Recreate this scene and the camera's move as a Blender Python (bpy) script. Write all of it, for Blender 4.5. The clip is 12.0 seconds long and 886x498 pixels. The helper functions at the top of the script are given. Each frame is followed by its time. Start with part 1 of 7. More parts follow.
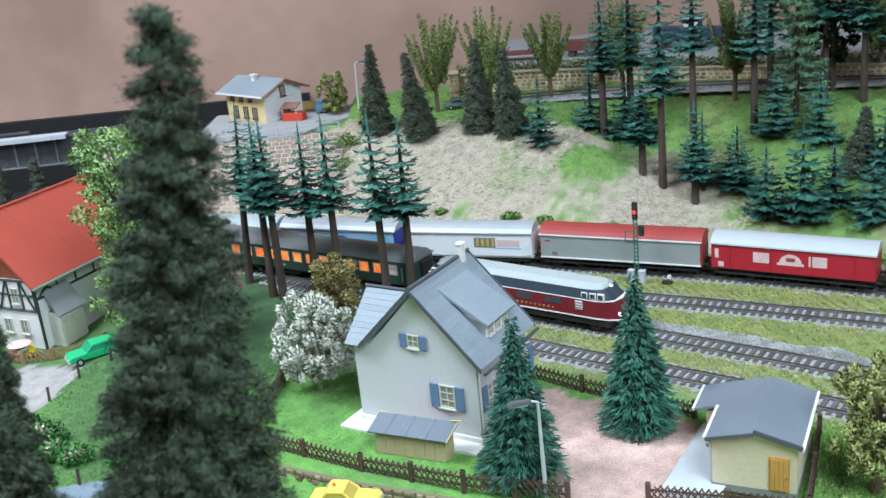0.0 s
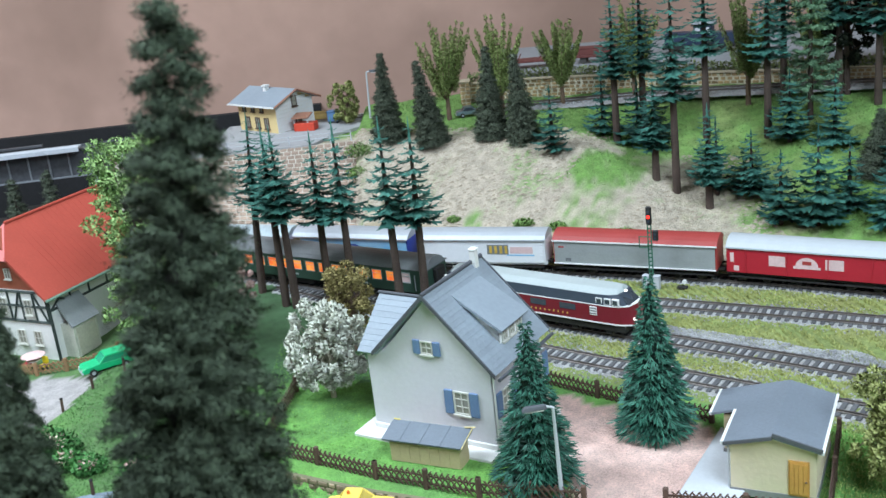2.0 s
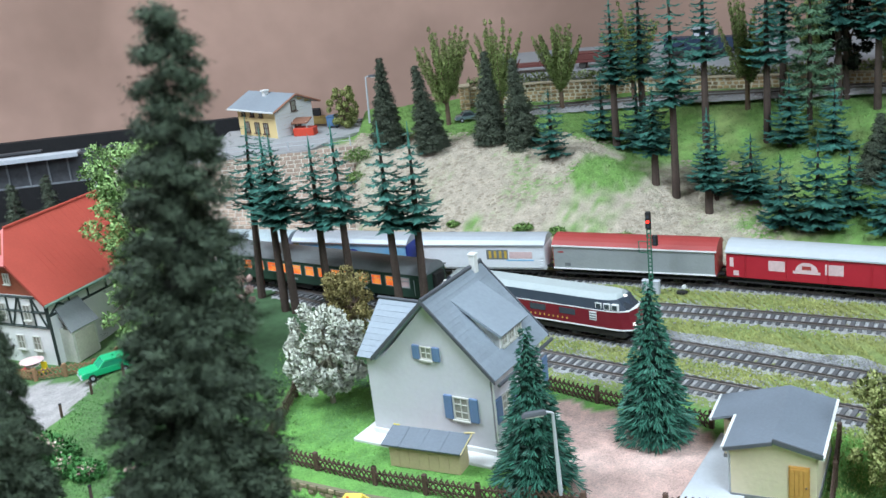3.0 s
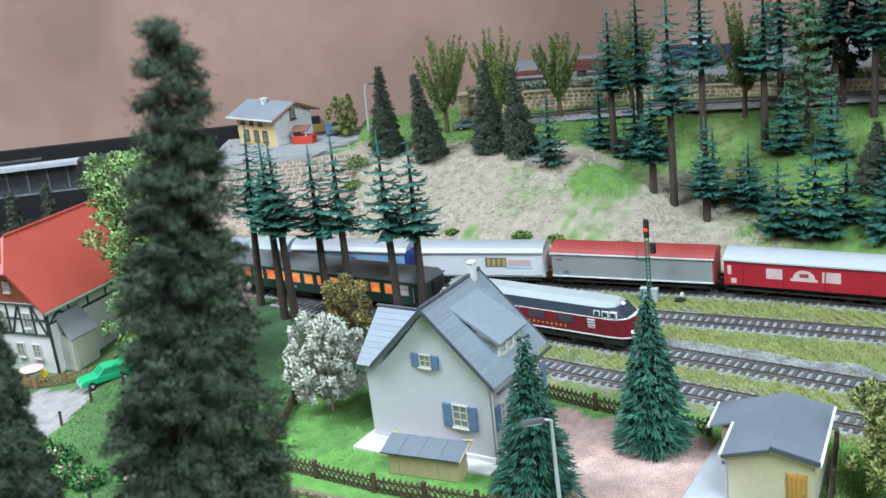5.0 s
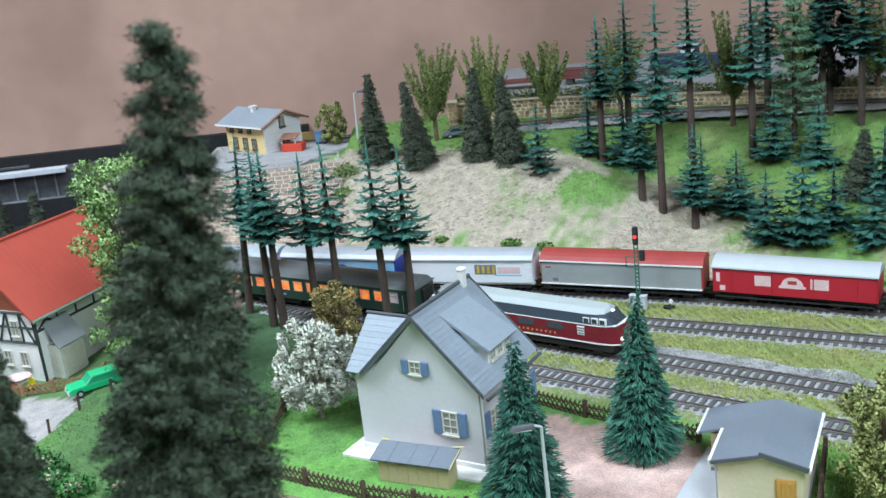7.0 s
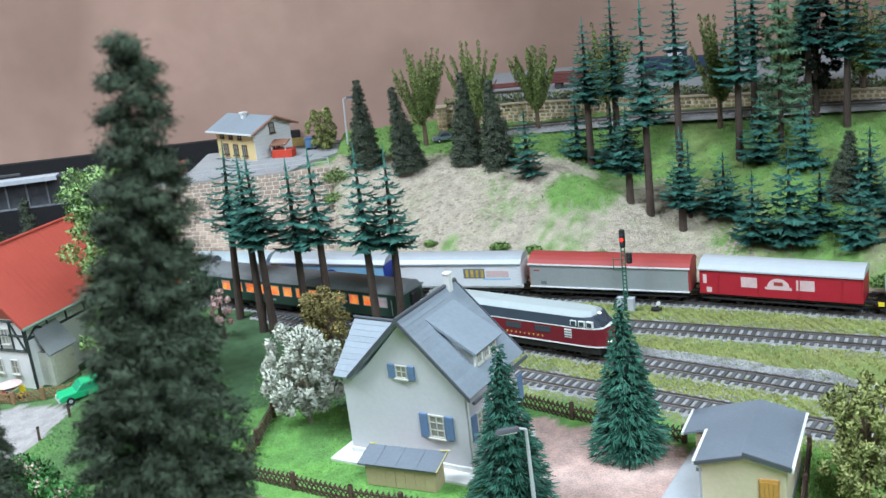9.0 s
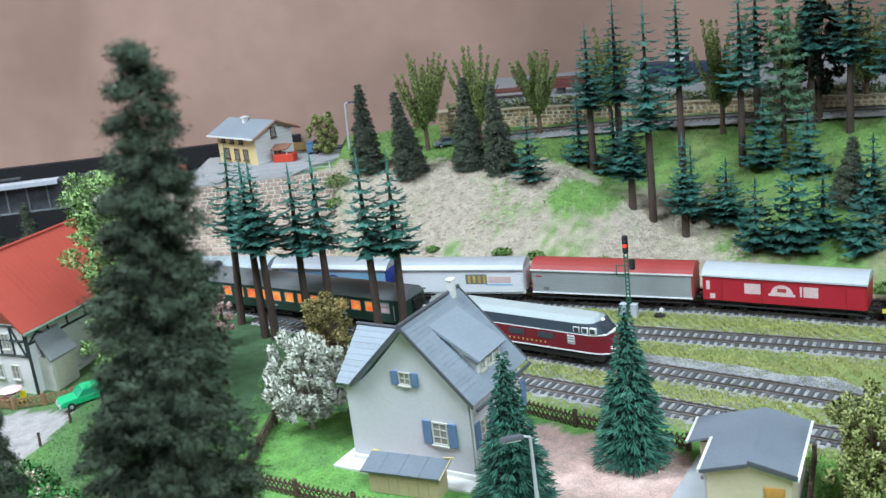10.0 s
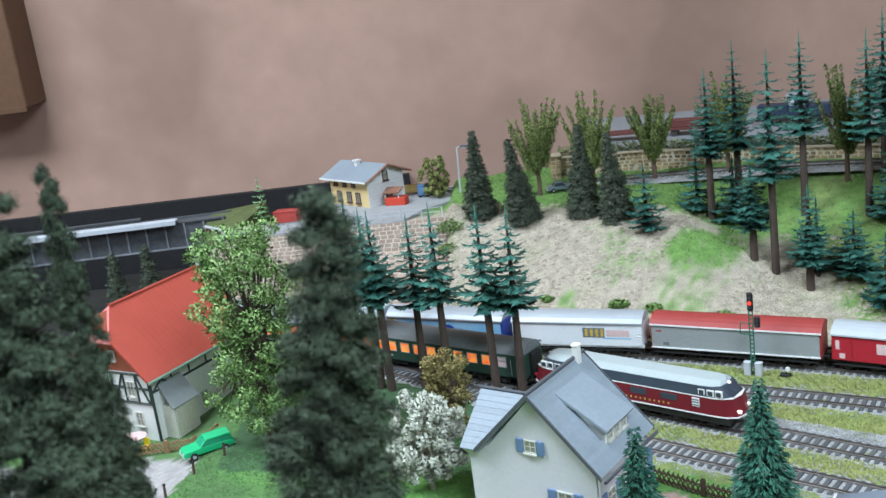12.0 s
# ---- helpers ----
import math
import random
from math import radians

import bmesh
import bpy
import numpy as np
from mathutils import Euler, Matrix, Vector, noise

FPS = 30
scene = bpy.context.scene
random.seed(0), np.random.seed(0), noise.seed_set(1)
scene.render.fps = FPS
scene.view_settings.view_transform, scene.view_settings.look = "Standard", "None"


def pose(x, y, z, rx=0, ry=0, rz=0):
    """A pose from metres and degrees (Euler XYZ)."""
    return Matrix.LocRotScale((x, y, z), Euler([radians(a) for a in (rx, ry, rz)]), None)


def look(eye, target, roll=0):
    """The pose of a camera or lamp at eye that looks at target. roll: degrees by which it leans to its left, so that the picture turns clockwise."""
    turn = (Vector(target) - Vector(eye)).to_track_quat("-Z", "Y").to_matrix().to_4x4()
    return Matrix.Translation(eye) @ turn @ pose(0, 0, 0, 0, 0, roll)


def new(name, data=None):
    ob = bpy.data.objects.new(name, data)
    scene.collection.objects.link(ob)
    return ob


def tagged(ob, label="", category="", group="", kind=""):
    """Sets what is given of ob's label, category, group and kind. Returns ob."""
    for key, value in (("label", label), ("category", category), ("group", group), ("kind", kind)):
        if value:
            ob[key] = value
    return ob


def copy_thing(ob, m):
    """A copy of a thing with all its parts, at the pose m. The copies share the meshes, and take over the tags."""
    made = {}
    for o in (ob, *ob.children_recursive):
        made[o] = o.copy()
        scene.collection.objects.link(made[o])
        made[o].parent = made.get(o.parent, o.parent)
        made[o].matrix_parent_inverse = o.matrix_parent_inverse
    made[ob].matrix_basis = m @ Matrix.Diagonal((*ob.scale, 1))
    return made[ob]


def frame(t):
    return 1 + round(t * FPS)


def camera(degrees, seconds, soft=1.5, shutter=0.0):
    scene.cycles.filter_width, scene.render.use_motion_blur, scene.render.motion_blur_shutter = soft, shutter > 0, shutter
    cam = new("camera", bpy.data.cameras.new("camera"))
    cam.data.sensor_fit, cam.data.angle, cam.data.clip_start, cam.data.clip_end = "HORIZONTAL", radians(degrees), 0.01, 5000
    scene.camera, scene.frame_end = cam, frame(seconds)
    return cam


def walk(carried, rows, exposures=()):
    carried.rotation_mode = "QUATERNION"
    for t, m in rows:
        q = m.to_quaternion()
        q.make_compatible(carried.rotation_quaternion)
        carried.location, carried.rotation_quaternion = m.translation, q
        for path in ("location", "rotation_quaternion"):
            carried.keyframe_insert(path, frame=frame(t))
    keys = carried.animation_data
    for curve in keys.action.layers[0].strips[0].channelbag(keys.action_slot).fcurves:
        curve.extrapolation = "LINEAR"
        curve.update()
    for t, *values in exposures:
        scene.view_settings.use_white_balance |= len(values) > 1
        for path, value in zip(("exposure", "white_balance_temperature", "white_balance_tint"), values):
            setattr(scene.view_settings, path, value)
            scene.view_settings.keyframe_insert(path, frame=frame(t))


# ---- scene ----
cam = camera(45.2, 12.0, soft=1.5)
PATH = [
    (0, (0.026, -0.003, 0.384), (-0.004, 1.886, -0.272), -5.8),
    (0.5, (0.026, -0.002, 0.382), (-0.011, 1.89, -0.267), -6.0),
    (1, (0.026, -0.001, 0.381), (-0.021, 1.893, -0.261), -6.3),
    (1.5, (0.026, 0.0, 0.379), (-0.024, 1.895, -0.259), -6.5),
    (2, (0.026, 0.0, 0.378), (-0.027, 1.896, -0.254), -6.6),
    (2.5, (0.025, 0.0, 0.379), (-0.025, 1.898, -0.25), -6.6),
    (3, (0.026, 0.001, 0.378), (-0.025, 1.9, -0.246), -6.6),
    (5, (0.026, -0.002, 0.38), (-0.021, 1.901, -0.232), -6.6),
    (5.5, (0.026, -0.001, 0.379), (-0.017, 1.904, -0.228), -6.6),
    (6, (0.024, -0.002, 0.38), (-0.014, 1.905, -0.223), -6.6),
    (6.5, (0.026, -0.002, 0.379), (-0.004, 1.905, -0.222), -6.4),
    (7, (0.025, -0.003, 0.379), (0.001, 1.905, -0.22), -6.4),
    (7.5, (0.03, -0.004, 0.379), (0.007, 1.904, -0.22), -6.7),
    (9.5, (0.033, -0.008, 0.38), (0.018, 1.903, -0.209), -6.8),
    (10, (0.03, -0.004, 0.381), (0.016, 1.908, -0.205), -6.7),
    (10.5, (0.027, -0.004, 0.386), (0.007, 1.909, -0.195), -6.6),
    (11, (0.023, 0.0, 0.397), (-0.046, 1.916, -0.172), -6.9),
    (11.5, (0.017, 0.006, 0.407), (-0.105, 1.926, -0.139), -7.3),
    (12, (0.01, 0.01, 0.414), (-0.174, 1.93, -0.116), -7.7),
]
cam.data.dof.use_dof, cam.data.dof.focus_distance, cam.data.dof.aperture_fstop = True, 0.95, 32.0
walk(cam, [(t, look(eye, target, roll)) for t, eye, target, roll in PATH])

# ---- light: an indoor show room lit by two long ceiling lamps ----
world = bpy.data.worlds.new("room_air")
world.use_nodes = True
world.node_tree.nodes["Background"].inputs[0].default_value = (0.9, 0.95, 1.0, 1)
world.node_tree.nodes["Background"].inputs[1].default_value = 0.25
scene.world = world
scene.view_settings.exposure = 0.05


def ceiling_lamp(x, y, z, sx, sy, watts, colour):
    data = bpy.data.lights.new("ceiling_lamp", "AREA")
    data.shape, data.size, data.size_y, data.energy, data.color = "RECTANGLE", sx, sy, watts, colour
    ob = new("ceiling_lamp", data)
    ob.location = (x, y, z)
    return ob


ceiling_lamp(-1.05, 0.75, 1.42, 1.2, 0.6, 49, (0.775, 0.91, 1.03))
ceiling_lamp(0.6, -0.45, 1.35, 0.9, 1.3, 57, (0.745, 0.90, 1.03))

# ---- materials ----
MATS = {}


def surface(name, colour, rough=0.7, metal=0.0, vary=0.18, grain=40.0, bump=0.15, second=None, patch=6.0, each=0.0, emit=0.0, share=0.5):
    """Procedural surface: patches at one scale, grain at another, fine relief. grain and patch are features per metre / 10."""
    if name in MATS:
        return MATS[name]
    m = bpy.data.materials.new(name)
    m.use_nodes = True
    nt = m.node_tree
    n, l = nt.nodes, nt.links
    b = n["Principled BSDF"]
    co = n.new("ShaderNodeTexCoord")
    big = n.new("ShaderNodeTexNoise")
    big.inputs["Scale"].default_value, big.inputs["Detail"].default_value = patch * 10, 3
    small = n.new("ShaderNodeTexNoise")
    small.inputs["Scale"].default_value, small.inputs["Detail"].default_value = grain * 10, 4
    geo = n.new("ShaderNodeNewGeometry")
    for t in (big, small):
        l.new(geo.outputs["Position"], t.inputs["Vector"])
    dark = [c * (1 - vary) for c in colour] + [1]
    light = [min(1, c * (1 + vary)) for c in colour] + [1]
    ramp = n.new("ShaderNodeMix")
    ramp.data_type = "RGBA"
    ramp.inputs["A"].default_value = dark
    ramp.inputs["B"].default_value = light
    l.new(small.outputs["Fac"], ramp.inputs["Factor"])
    mix = n.new("ShaderNodeMix")
    mix.data_type = "RGBA"
    edge = n.new("ShaderNodeMapRange")
    edge.inputs["From Min"].default_value, edge.inputs["From Max"].default_value = share - 0.08, share + 0.12
    l.new(big.outputs["Fac"], edge.inputs["Value"])
    l.new(edge.outputs["Result"], mix.inputs["Factor"])
    l.new(ramp.outputs["Result"], mix.inputs["A"])
    s = second or [c * (1 - vary * 0.6) for c in colour]
    tone = n.new("ShaderNodeMix")
    tone.data_type = "RGBA"
    tone.inputs["A"].default_value = [c * (1 - vary) for c in s] + [1]
    tone.inputs["B"].default_value = [min(1, c * (1 + vary)) for c in s] + [1]
    l.new(small.outputs["Fac"], tone.inputs["Factor"])
    l.new(tone.outputs["Result"], mix.inputs["B"])
    out = mix.outputs["Result"]
    if each:
        info = n.new("ShaderNodeObjectInfo")
        hsv = n.new("ShaderNodeHueSaturation")
        rng = n.new("ShaderNodeMapRange")
        rng.inputs["To Min"].default_value, rng.inputs["To Max"].default_value = 1 - each, 1 + each
        l.new(info.outputs["Random"], rng.inputs["Value"])
        l.new(rng.outputs["Result"], hsv.inputs["Value"])
        l.new(out, hsv.inputs["Color"])
        out = hsv.outputs["Color"]
    l.new(out, b.inputs["Base Color"])
    b.inputs["Roughness"].default_value, b.inputs["Metallic"].default_value = rough, metal
    if emit:
        l.new(out, b.inputs["Emission Color"])
        b.inputs["Emission Strength"].default_value = emit
    if bump:
        bp = n.new("ShaderNodeBump")
        bp.inputs["Strength"].default_value, bp.inputs["Distance"].default_value = min(1, bump), 0.002
        l.new(small.outputs["Fac"], bp.inputs["Height"])
        l.new(bp.outputs["Normal"], b.inputs["Normal"])
    MATS[name] = m
    return m


def leafy(name, colour, vary=0.45, rough=0.75, second=None):
    """Foliage that varies from clump to clump and from tree to tree."""
    if name in MATS:
        return MATS[name]
    m = bpy.data.materials.new(name)
    m.use_nodes = True
    n, l = m.node_tree.nodes, m.node_tree.links
    b = n["Principled BSDF"]
    geo = n.new("ShaderNodeNewGeometry")
    mix = n.new("ShaderNodeMix")
    mix.data_type = "RGBA"
    s = second or [c * (1 + vary) for c in colour]
    mix.inputs["A"].default_value = [c * (1 - vary) for c in colour] + [1]
    mix.inputs["B"].default_value = [min(1, c) for c in s] + [1]
    l.new(geo.outputs["Random Per Island"], mix.inputs["Factor"])
    info = n.new("ShaderNodeObjectInfo")
    rng = n.new("ShaderNodeMapRange")
    rng.inputs["To Min"].default_value, rng.inputs["To Max"].default_value = 0.82, 1.18
    l.new(info.outputs["Random"], rng.inputs["Value"])
    noi = n.new("ShaderNodeTexNoise")
    noi.inputs["Scale"].default_value = 90
    l.new(geo.outputs["Position"], noi.inputs["Vector"])
    mul = n.new("ShaderNodeMath")
    mul.operation = "MULTIPLY_ADD"
    mul.inputs[1].default_value, mul.inputs[2].default_value = 0.5, -0.25
    l.new(noi.outputs["Fac"], mul.inputs[0])
    add = n.new("ShaderNodeMath")
    l.new(rng.outputs["Result"], add.inputs[0])
    l.new(mul.outputs["Value"], add.inputs[1])
    hsv = n.new("ShaderNodeHueSaturation")
    l.new(add.outputs["Value"], hsv.inputs["Value"])
    l.new(mix.outputs["Result"], hsv.inputs["Color"])
    l.new(hsv.outputs["Color"], b.inputs["Base Color"])
    b.inputs["Roughness"].default_value = rough
    b.inputs["Specular IOR Level"].default_value = 0.2
    MATS[name] = m
    return m


# ---- mesh building, in centimetres ----
CM = 0.01


class Shape:
    """Collects corners and faces in centimetres."""

    def __init__(self):
        self.v, self.f = [], []

    def poly(self, *pts):
        k = len(self.v)
        self.v += [tuple(p) for p in pts]
        self.f.append(tuple(range(k, k + len(pts))))
        return self

    def box(self, x0, x1, y0, y1, z0, z1):
        return self.hull([(x0, y0), (x1, y0), (x1, y1), (x0, y1)], z0, z1)

    def hull(self, ring, z0, z1, top=None):
        """A prism over a counter-clockwise ring of (x, y)."""
        k, n = len(self.v), len(ring)
        self.v += [(x, y, z0) for x, y in ring] + [(x, y, z1) for x, y in (top or ring)]
        self.f.append(tuple(range(k + n - 1, k - 1, -1)))
        self.f.append(tuple(range(k + n, k + 2 * n)))
        self.f += [(k + i, k + (i + 1) % n, k + n + (i + 1) % n, k + n + i) for i in range(n)]
        return self

    def along(self, section, x0, x1, taper0=1.0, taper1=1.0):
        """A section of (y, z) swept along x."""
        k, n = len(self.v), len(section)
        self.v += [(x0, y * taper0, z) for y, z in section] + [(x1, y * taper1, z) for y, z in section]
        self.f.append(tuple(range(k, k + n)))
        self.f.append(tuple(range(k + 2 * n - 1, k + n - 1, -1)))
        self.f += [(k + i, k + n + i, k + n + (i + 1) % n, k + (i + 1) % n) for i in range(n)]
        return self

    def rod(self, a, b, r0, r1=None, n=8):
        a, b = Vector(a), Vector(b)
        r1 = r0 if r1 is None else r1
        q = (b - a).to_track_quat("Z", "Y").to_matrix()
        k = len(self.v)
        for c, r in ((a, r0), (b, r1)):
            for i in range(n):
                w = 2 * math.pi * i / n
                self.v.append(tuple(c + q @ Vector((r * math.cos(w), r * math.sin(w), 0))))
        self.f += [(k + i, k + (i + 1) % n, k + n + (i + 1) % n, k + n + i) for i in range(n)]
        self.f.append(tuple(range(k + n - 1, k - 1, -1)))
        self.f.append(tuple(range(k + n, k + 2 * n)))
        return self

    def ball(self, c, r, n=8, m=5, sz=1.0, rough=0.0, seed=0):
        rnd = random.Random(seed)
        k = len(self.v)
        for j in range(m + 1):
            p = math.pi * j / m
            for i in range(n):
                w = 2 * math.pi * i / n
                rr = r * (1 + rough * rnd.uniform(-1, 1))
                self.v.append((c[0] + rr * math.sin(p) * math.cos(w), c[1] + rr * math.sin(p) * math.sin(w), c[2] + rr * math.cos(p) * sz))
        for j in range(m):
            for i in range(n):
                a, b = k + j * n + i, k + j * n + (i + 1) % n
                self.f.append((a, a + n, b + n, b))
        return self

    def move(self, m):
        self.v = [tuple(m @ Vector(p)) for p in self.v]
        return self

    def mesh(self, name, bevel=0.0, smooth=False):
        me = bpy.data.meshes.new(name)
        me.from_pydata([(x * CM, y * CM, z * CM) for x, y, z in self.v], [], self.f)
        if bevel:
            bm = bmesh.new()
            bm.from_mesh(me)
            bmesh.ops.remove_doubles(bm, verts=bm.verts, dist=1e-6)
            bmesh.ops.bevel(bm, geom=bm.edges[:], offset=bevel * CM, segments=1, affect="EDGES", clamp_overlap=True)
            bm.to_mesh(me)
            bm.free()
        if smooth:
            me.polygons.foreach_set("use_smooth", [True] * len(me.polygons))
        return me


def part(name, shape, material, parent=None, label="", bevel=0.0, smooth=False, at=None):
    """One mesh object, under a thing or a part of it; at: its pose in the parent, in centimetres."""
    me = shape if isinstance(shape, bpy.types.Mesh) else shape.mesh(name, bevel, smooth)
    if not me.materials:
        me.materials.append(material)
    ob = new(name, me)
    if parent is not None:
        ob.parent = parent
    if at is not None:
        ob.matrix_basis = at
    if label:
        ob["label"] = label
    return ob


def thing(name, label, category, m=None, group="", kind=""):
    ob = new(name)
    ob.empty_display_size = 0.01
    if m is not None:
        ob.matrix_basis = m
    return tagged(ob, label, category, group, kind)


def at(x, y, z=0.0, turn=0.0, lean=0.0, sway=0.0):
    return pose(x * CM, y * CM, z * CM, lean, sway, turn)


def lerp(points, x):
    """Piecewise linear, by the first coordinate."""
    if x <= points[0][0]:
        (a, p), (b, q) = points[0], points[1]
    else:
        for (a, p), (b, q) in zip(points, points[1:]):
            if x <= b:
                break
    return p + (q - p) * (x - a) / (b - a)


def step(a, b, x):
    t = min(1, max(0, (x - a) / (b - a)))
    return t * t * (3 - 2 * t)


class Line:
    """A smooth line on the plan, by arc length from its first point."""

    def __init__(self, points):
        pts = [Vector((*p, 0)) for p in points]
        pts = [pts[0] * 2 - pts[1]] + pts + [pts[-1] * 2 - pts[-2]]
        self.p = []
        for a, b, c, d in zip(pts, pts[1:], pts[2:], pts[3:]):
            for i in range(16):
                t = i / 16
                self.p.append(0.5 * (2 * b + (c - a) * t + (2 * a - 5 * b + 4 * c - d) * t * t + (3 * b - a - 3 * c + d) * t ** 3))
        self.p.append(pts[-2])
        self.s = [0.0]
        for a, b in zip(self.p, self.p[1:]):
            self.s.append(self.s[-1] + (b - a).length)
        self.length = self.s[-1]

    def at(self, s):
        i = min(max(1, int(np.searchsorted(self.s, s))), len(self.s) - 1)
        a, b = self.p[i - 1], self.p[i]
        d = (b - a).normalized()
        return a + d * (s - self.s[i - 1]), d

    def near(self, x):
        """The arc length at which the line passes the given x."""
        i = min(range(len(self.p)), key=lambda k: abs(self.p[k].x - x))
        return self.s[i]


# ---- the plan ----
TRACK_1 = Line([(-75, 126), (-58, 126), (-40, 122.6), (-22.9, 117.2), (-11.3, 111.9), (-2.5, 108.2), (12.5, 102.6), (28.2, 95), (39, 88.8), (60, 76.5), (95, 55.5), (125, 38)])
TRACK_2 = Line([(-36, 119.2), (-22, 114), (-10, 107.5), (0, 102.2), (8.5, 97.5), (16, 93.3), (29, 86.4), (36, 82.6), (60, 69.5), (95, 50)])
TRACK_3 = Line([(-80, 120), (-58, 121.5), (-36, 118), (-20.3, 110.9), (-15.5, 107.6), (-6, 101.2), (8.2, 90.6), (15, 85.7), (24.5, 78.7), (29.5, 75), (60, 52), (80, 37)])
TRACK_4 = Line([(-18, 107.6), (-8, 98.6), (0, 90.2), (9.6, 82.2), (18.6, 75.7), (28, 68.7), (60, 45), (75, 34)])


def wall_line(x):
    """y of the foot of the hill behind the rear track."""
    return lerp([(-60, 140), (-30, 127), (-10, 118.6), (5, 110.6), (19, 103), (37.5, 92.3), (95, 58.5), (130, 38.5)], x)


def height(x, y):
    """Lie of the land."""
    u = y - wall_line(x)
    if u <= 0:
        z = -0.35
        # slight fall towards the front edge and the pond
        z -= 1.45 * step(-31, -37, x) * step(68, 80, y)
        kerb = lerp([(-16, 69.4), (-6.4, 63.9), (0.6, 60.6), (7.6, 58.2)], x)
        below = -1.15 if y < kerb + 0.1 and -16.5 < x < 7.8 else 0
        return min(z - 0.5 * step(66, 58, y), below)
    right = step(14, 30, x)
    a = lerp([(0, 2.3), (4, 4.2), (9, 6.8), (14, 9.0), (20, 9.6), (34, 10.4), (60, 10.6)], u)
    b = lerp([(0, 0.0), (5, 1.0), (12, 3.2), (16, 4.9), (22, 7.4), (30, 10.0), (38, 11.4), (60, 12)], u)
    z = min(11.6, a * (1 - right) + b * right)
    left = step(-10.0, -11.2, x)
    foot = 117.6 + (x + 9.6) * -0.42
    z = z * (1 - left) + left * min(8.55, -1.3 + 9.3 * max(0, y - foot) / (135 - foot))
    if y > 151 and x < 9:
        return 4.0 - 8 * step(-30, -42, x)
    if x < -31 and y > 144:
        z = 3.0
    gone = step(-41, -43, x)
    return z * (1 - gone) - 0.35 * gone + 0.25 * noise.noise(Vector((x * 0.35, y * 0.35, 0))) + 0.1 * noise.noise(Vector((x, y, 3)))


# ---- ground ----
def ground_surface():
    """Scenic turf: bright lawn, yard soil, dry straw slope and dark woodland floor, each in its own place."""
    m = bpy.data.materials.new("scenic_turf")
    m.use_nodes = True
    n, l = m.node_tree.nodes, m.node_tree.links
    b = n["Principled BSDF"]
    geo = n.new("ShaderNodeNewGeometry")
    col = n.new("ShaderNodeVertexColor")
    col.layer_name = "cover"
    fine = n.new("ShaderNodeTexNoise")
    fine.inputs["Scale"].default_value, fine.inputs["Detail"].default_value = 700, 5
    mid = n.new("ShaderNodeTexNoise")
    mid.inputs["Scale"].default_value, mid.inputs["Detail"].default_value = 90, 4
    for t in (fine, mid):
        l.new(geo.outputs["Position"], t.inputs["Vector"])
    add = n.new("ShaderNodeMath")
    add.operation = "ADD"
    l.new(fine.outputs["Fac"], add.inputs[0])
    l.new(mid.outputs["Fac"], add.inputs[1])
    rng = n.new("ShaderNodeMapRange")
    rng.inputs["From Min"].default_value, rng.inputs["From Max"].default_value = 0.6, 1.4
    rng.inputs["To Min"].default_value, rng.inputs["To Max"].default_value = 0.62, 1.34
    l.new(add.outputs["Value"], rng.inputs["Value"])
    hsv = n.new("ShaderNodeHueSaturation")
    l.new(rng.outputs["Result"], hsv.inputs["Value"])
    l.new(col.outputs["Color"], hsv.inputs["Color"])
    l.new(hsv.outputs["Color"], b.inputs["Base Color"])
    b.inputs["Roughness"].default_value = 0.95
    bp = n.new("ShaderNodeBump")
    bp.inputs["Strength"].default_value, bp.inputs["Distance"].default_value = 0.9, 0.003
    l.new(add.outputs["Value"], bp.inputs["Height"])
    l.new(bp.outputs["Normal"], b.inputs["Normal"])
    return m


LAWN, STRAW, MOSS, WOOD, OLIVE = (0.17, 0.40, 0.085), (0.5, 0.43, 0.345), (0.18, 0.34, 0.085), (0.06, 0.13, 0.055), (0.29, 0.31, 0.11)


def inside(ring, x, y):
    hit = False
    for (x0, y0), (x1, y1) in zip(ring, ring[1:] + ring[:1]):
        if (y0 > y) != (y1 > y) and x < x0 + (y - y0) * (x1 - x0) / (y1 - y0):
            hit = not hit
    return hit


YARD = [(6.3, 77), (10.8, 73.6), (17.6, 69), (18.6, 66), (15.5, 59), (15.5, 40), (7.5, 40), (8.2, 58), (7.2, 64), (6, 70)]
ROAD = [(-70, 95), (-37.5, 92.4), (-33.4, 90.2), (-32.6, 87.5), (-34.2, 83.2), (-37.0, 79), (-41, 72), (-70, 66)]


def green_band(x, y, v):
    """Strip of light turf that runs down the straw slope."""
    c = 17.4 + 0.75 * (y - 112) + 2.5 * v
    return step(6.5, 1.6, abs(x - c)) * (0.75 + 0.5 * noise.noise(Vector((x * 0.9, y * 0.9, 40)))) + 0.8 * step(1.6, 0.6, math.hypot(x - 3.2, (y - 113) * 0.6))


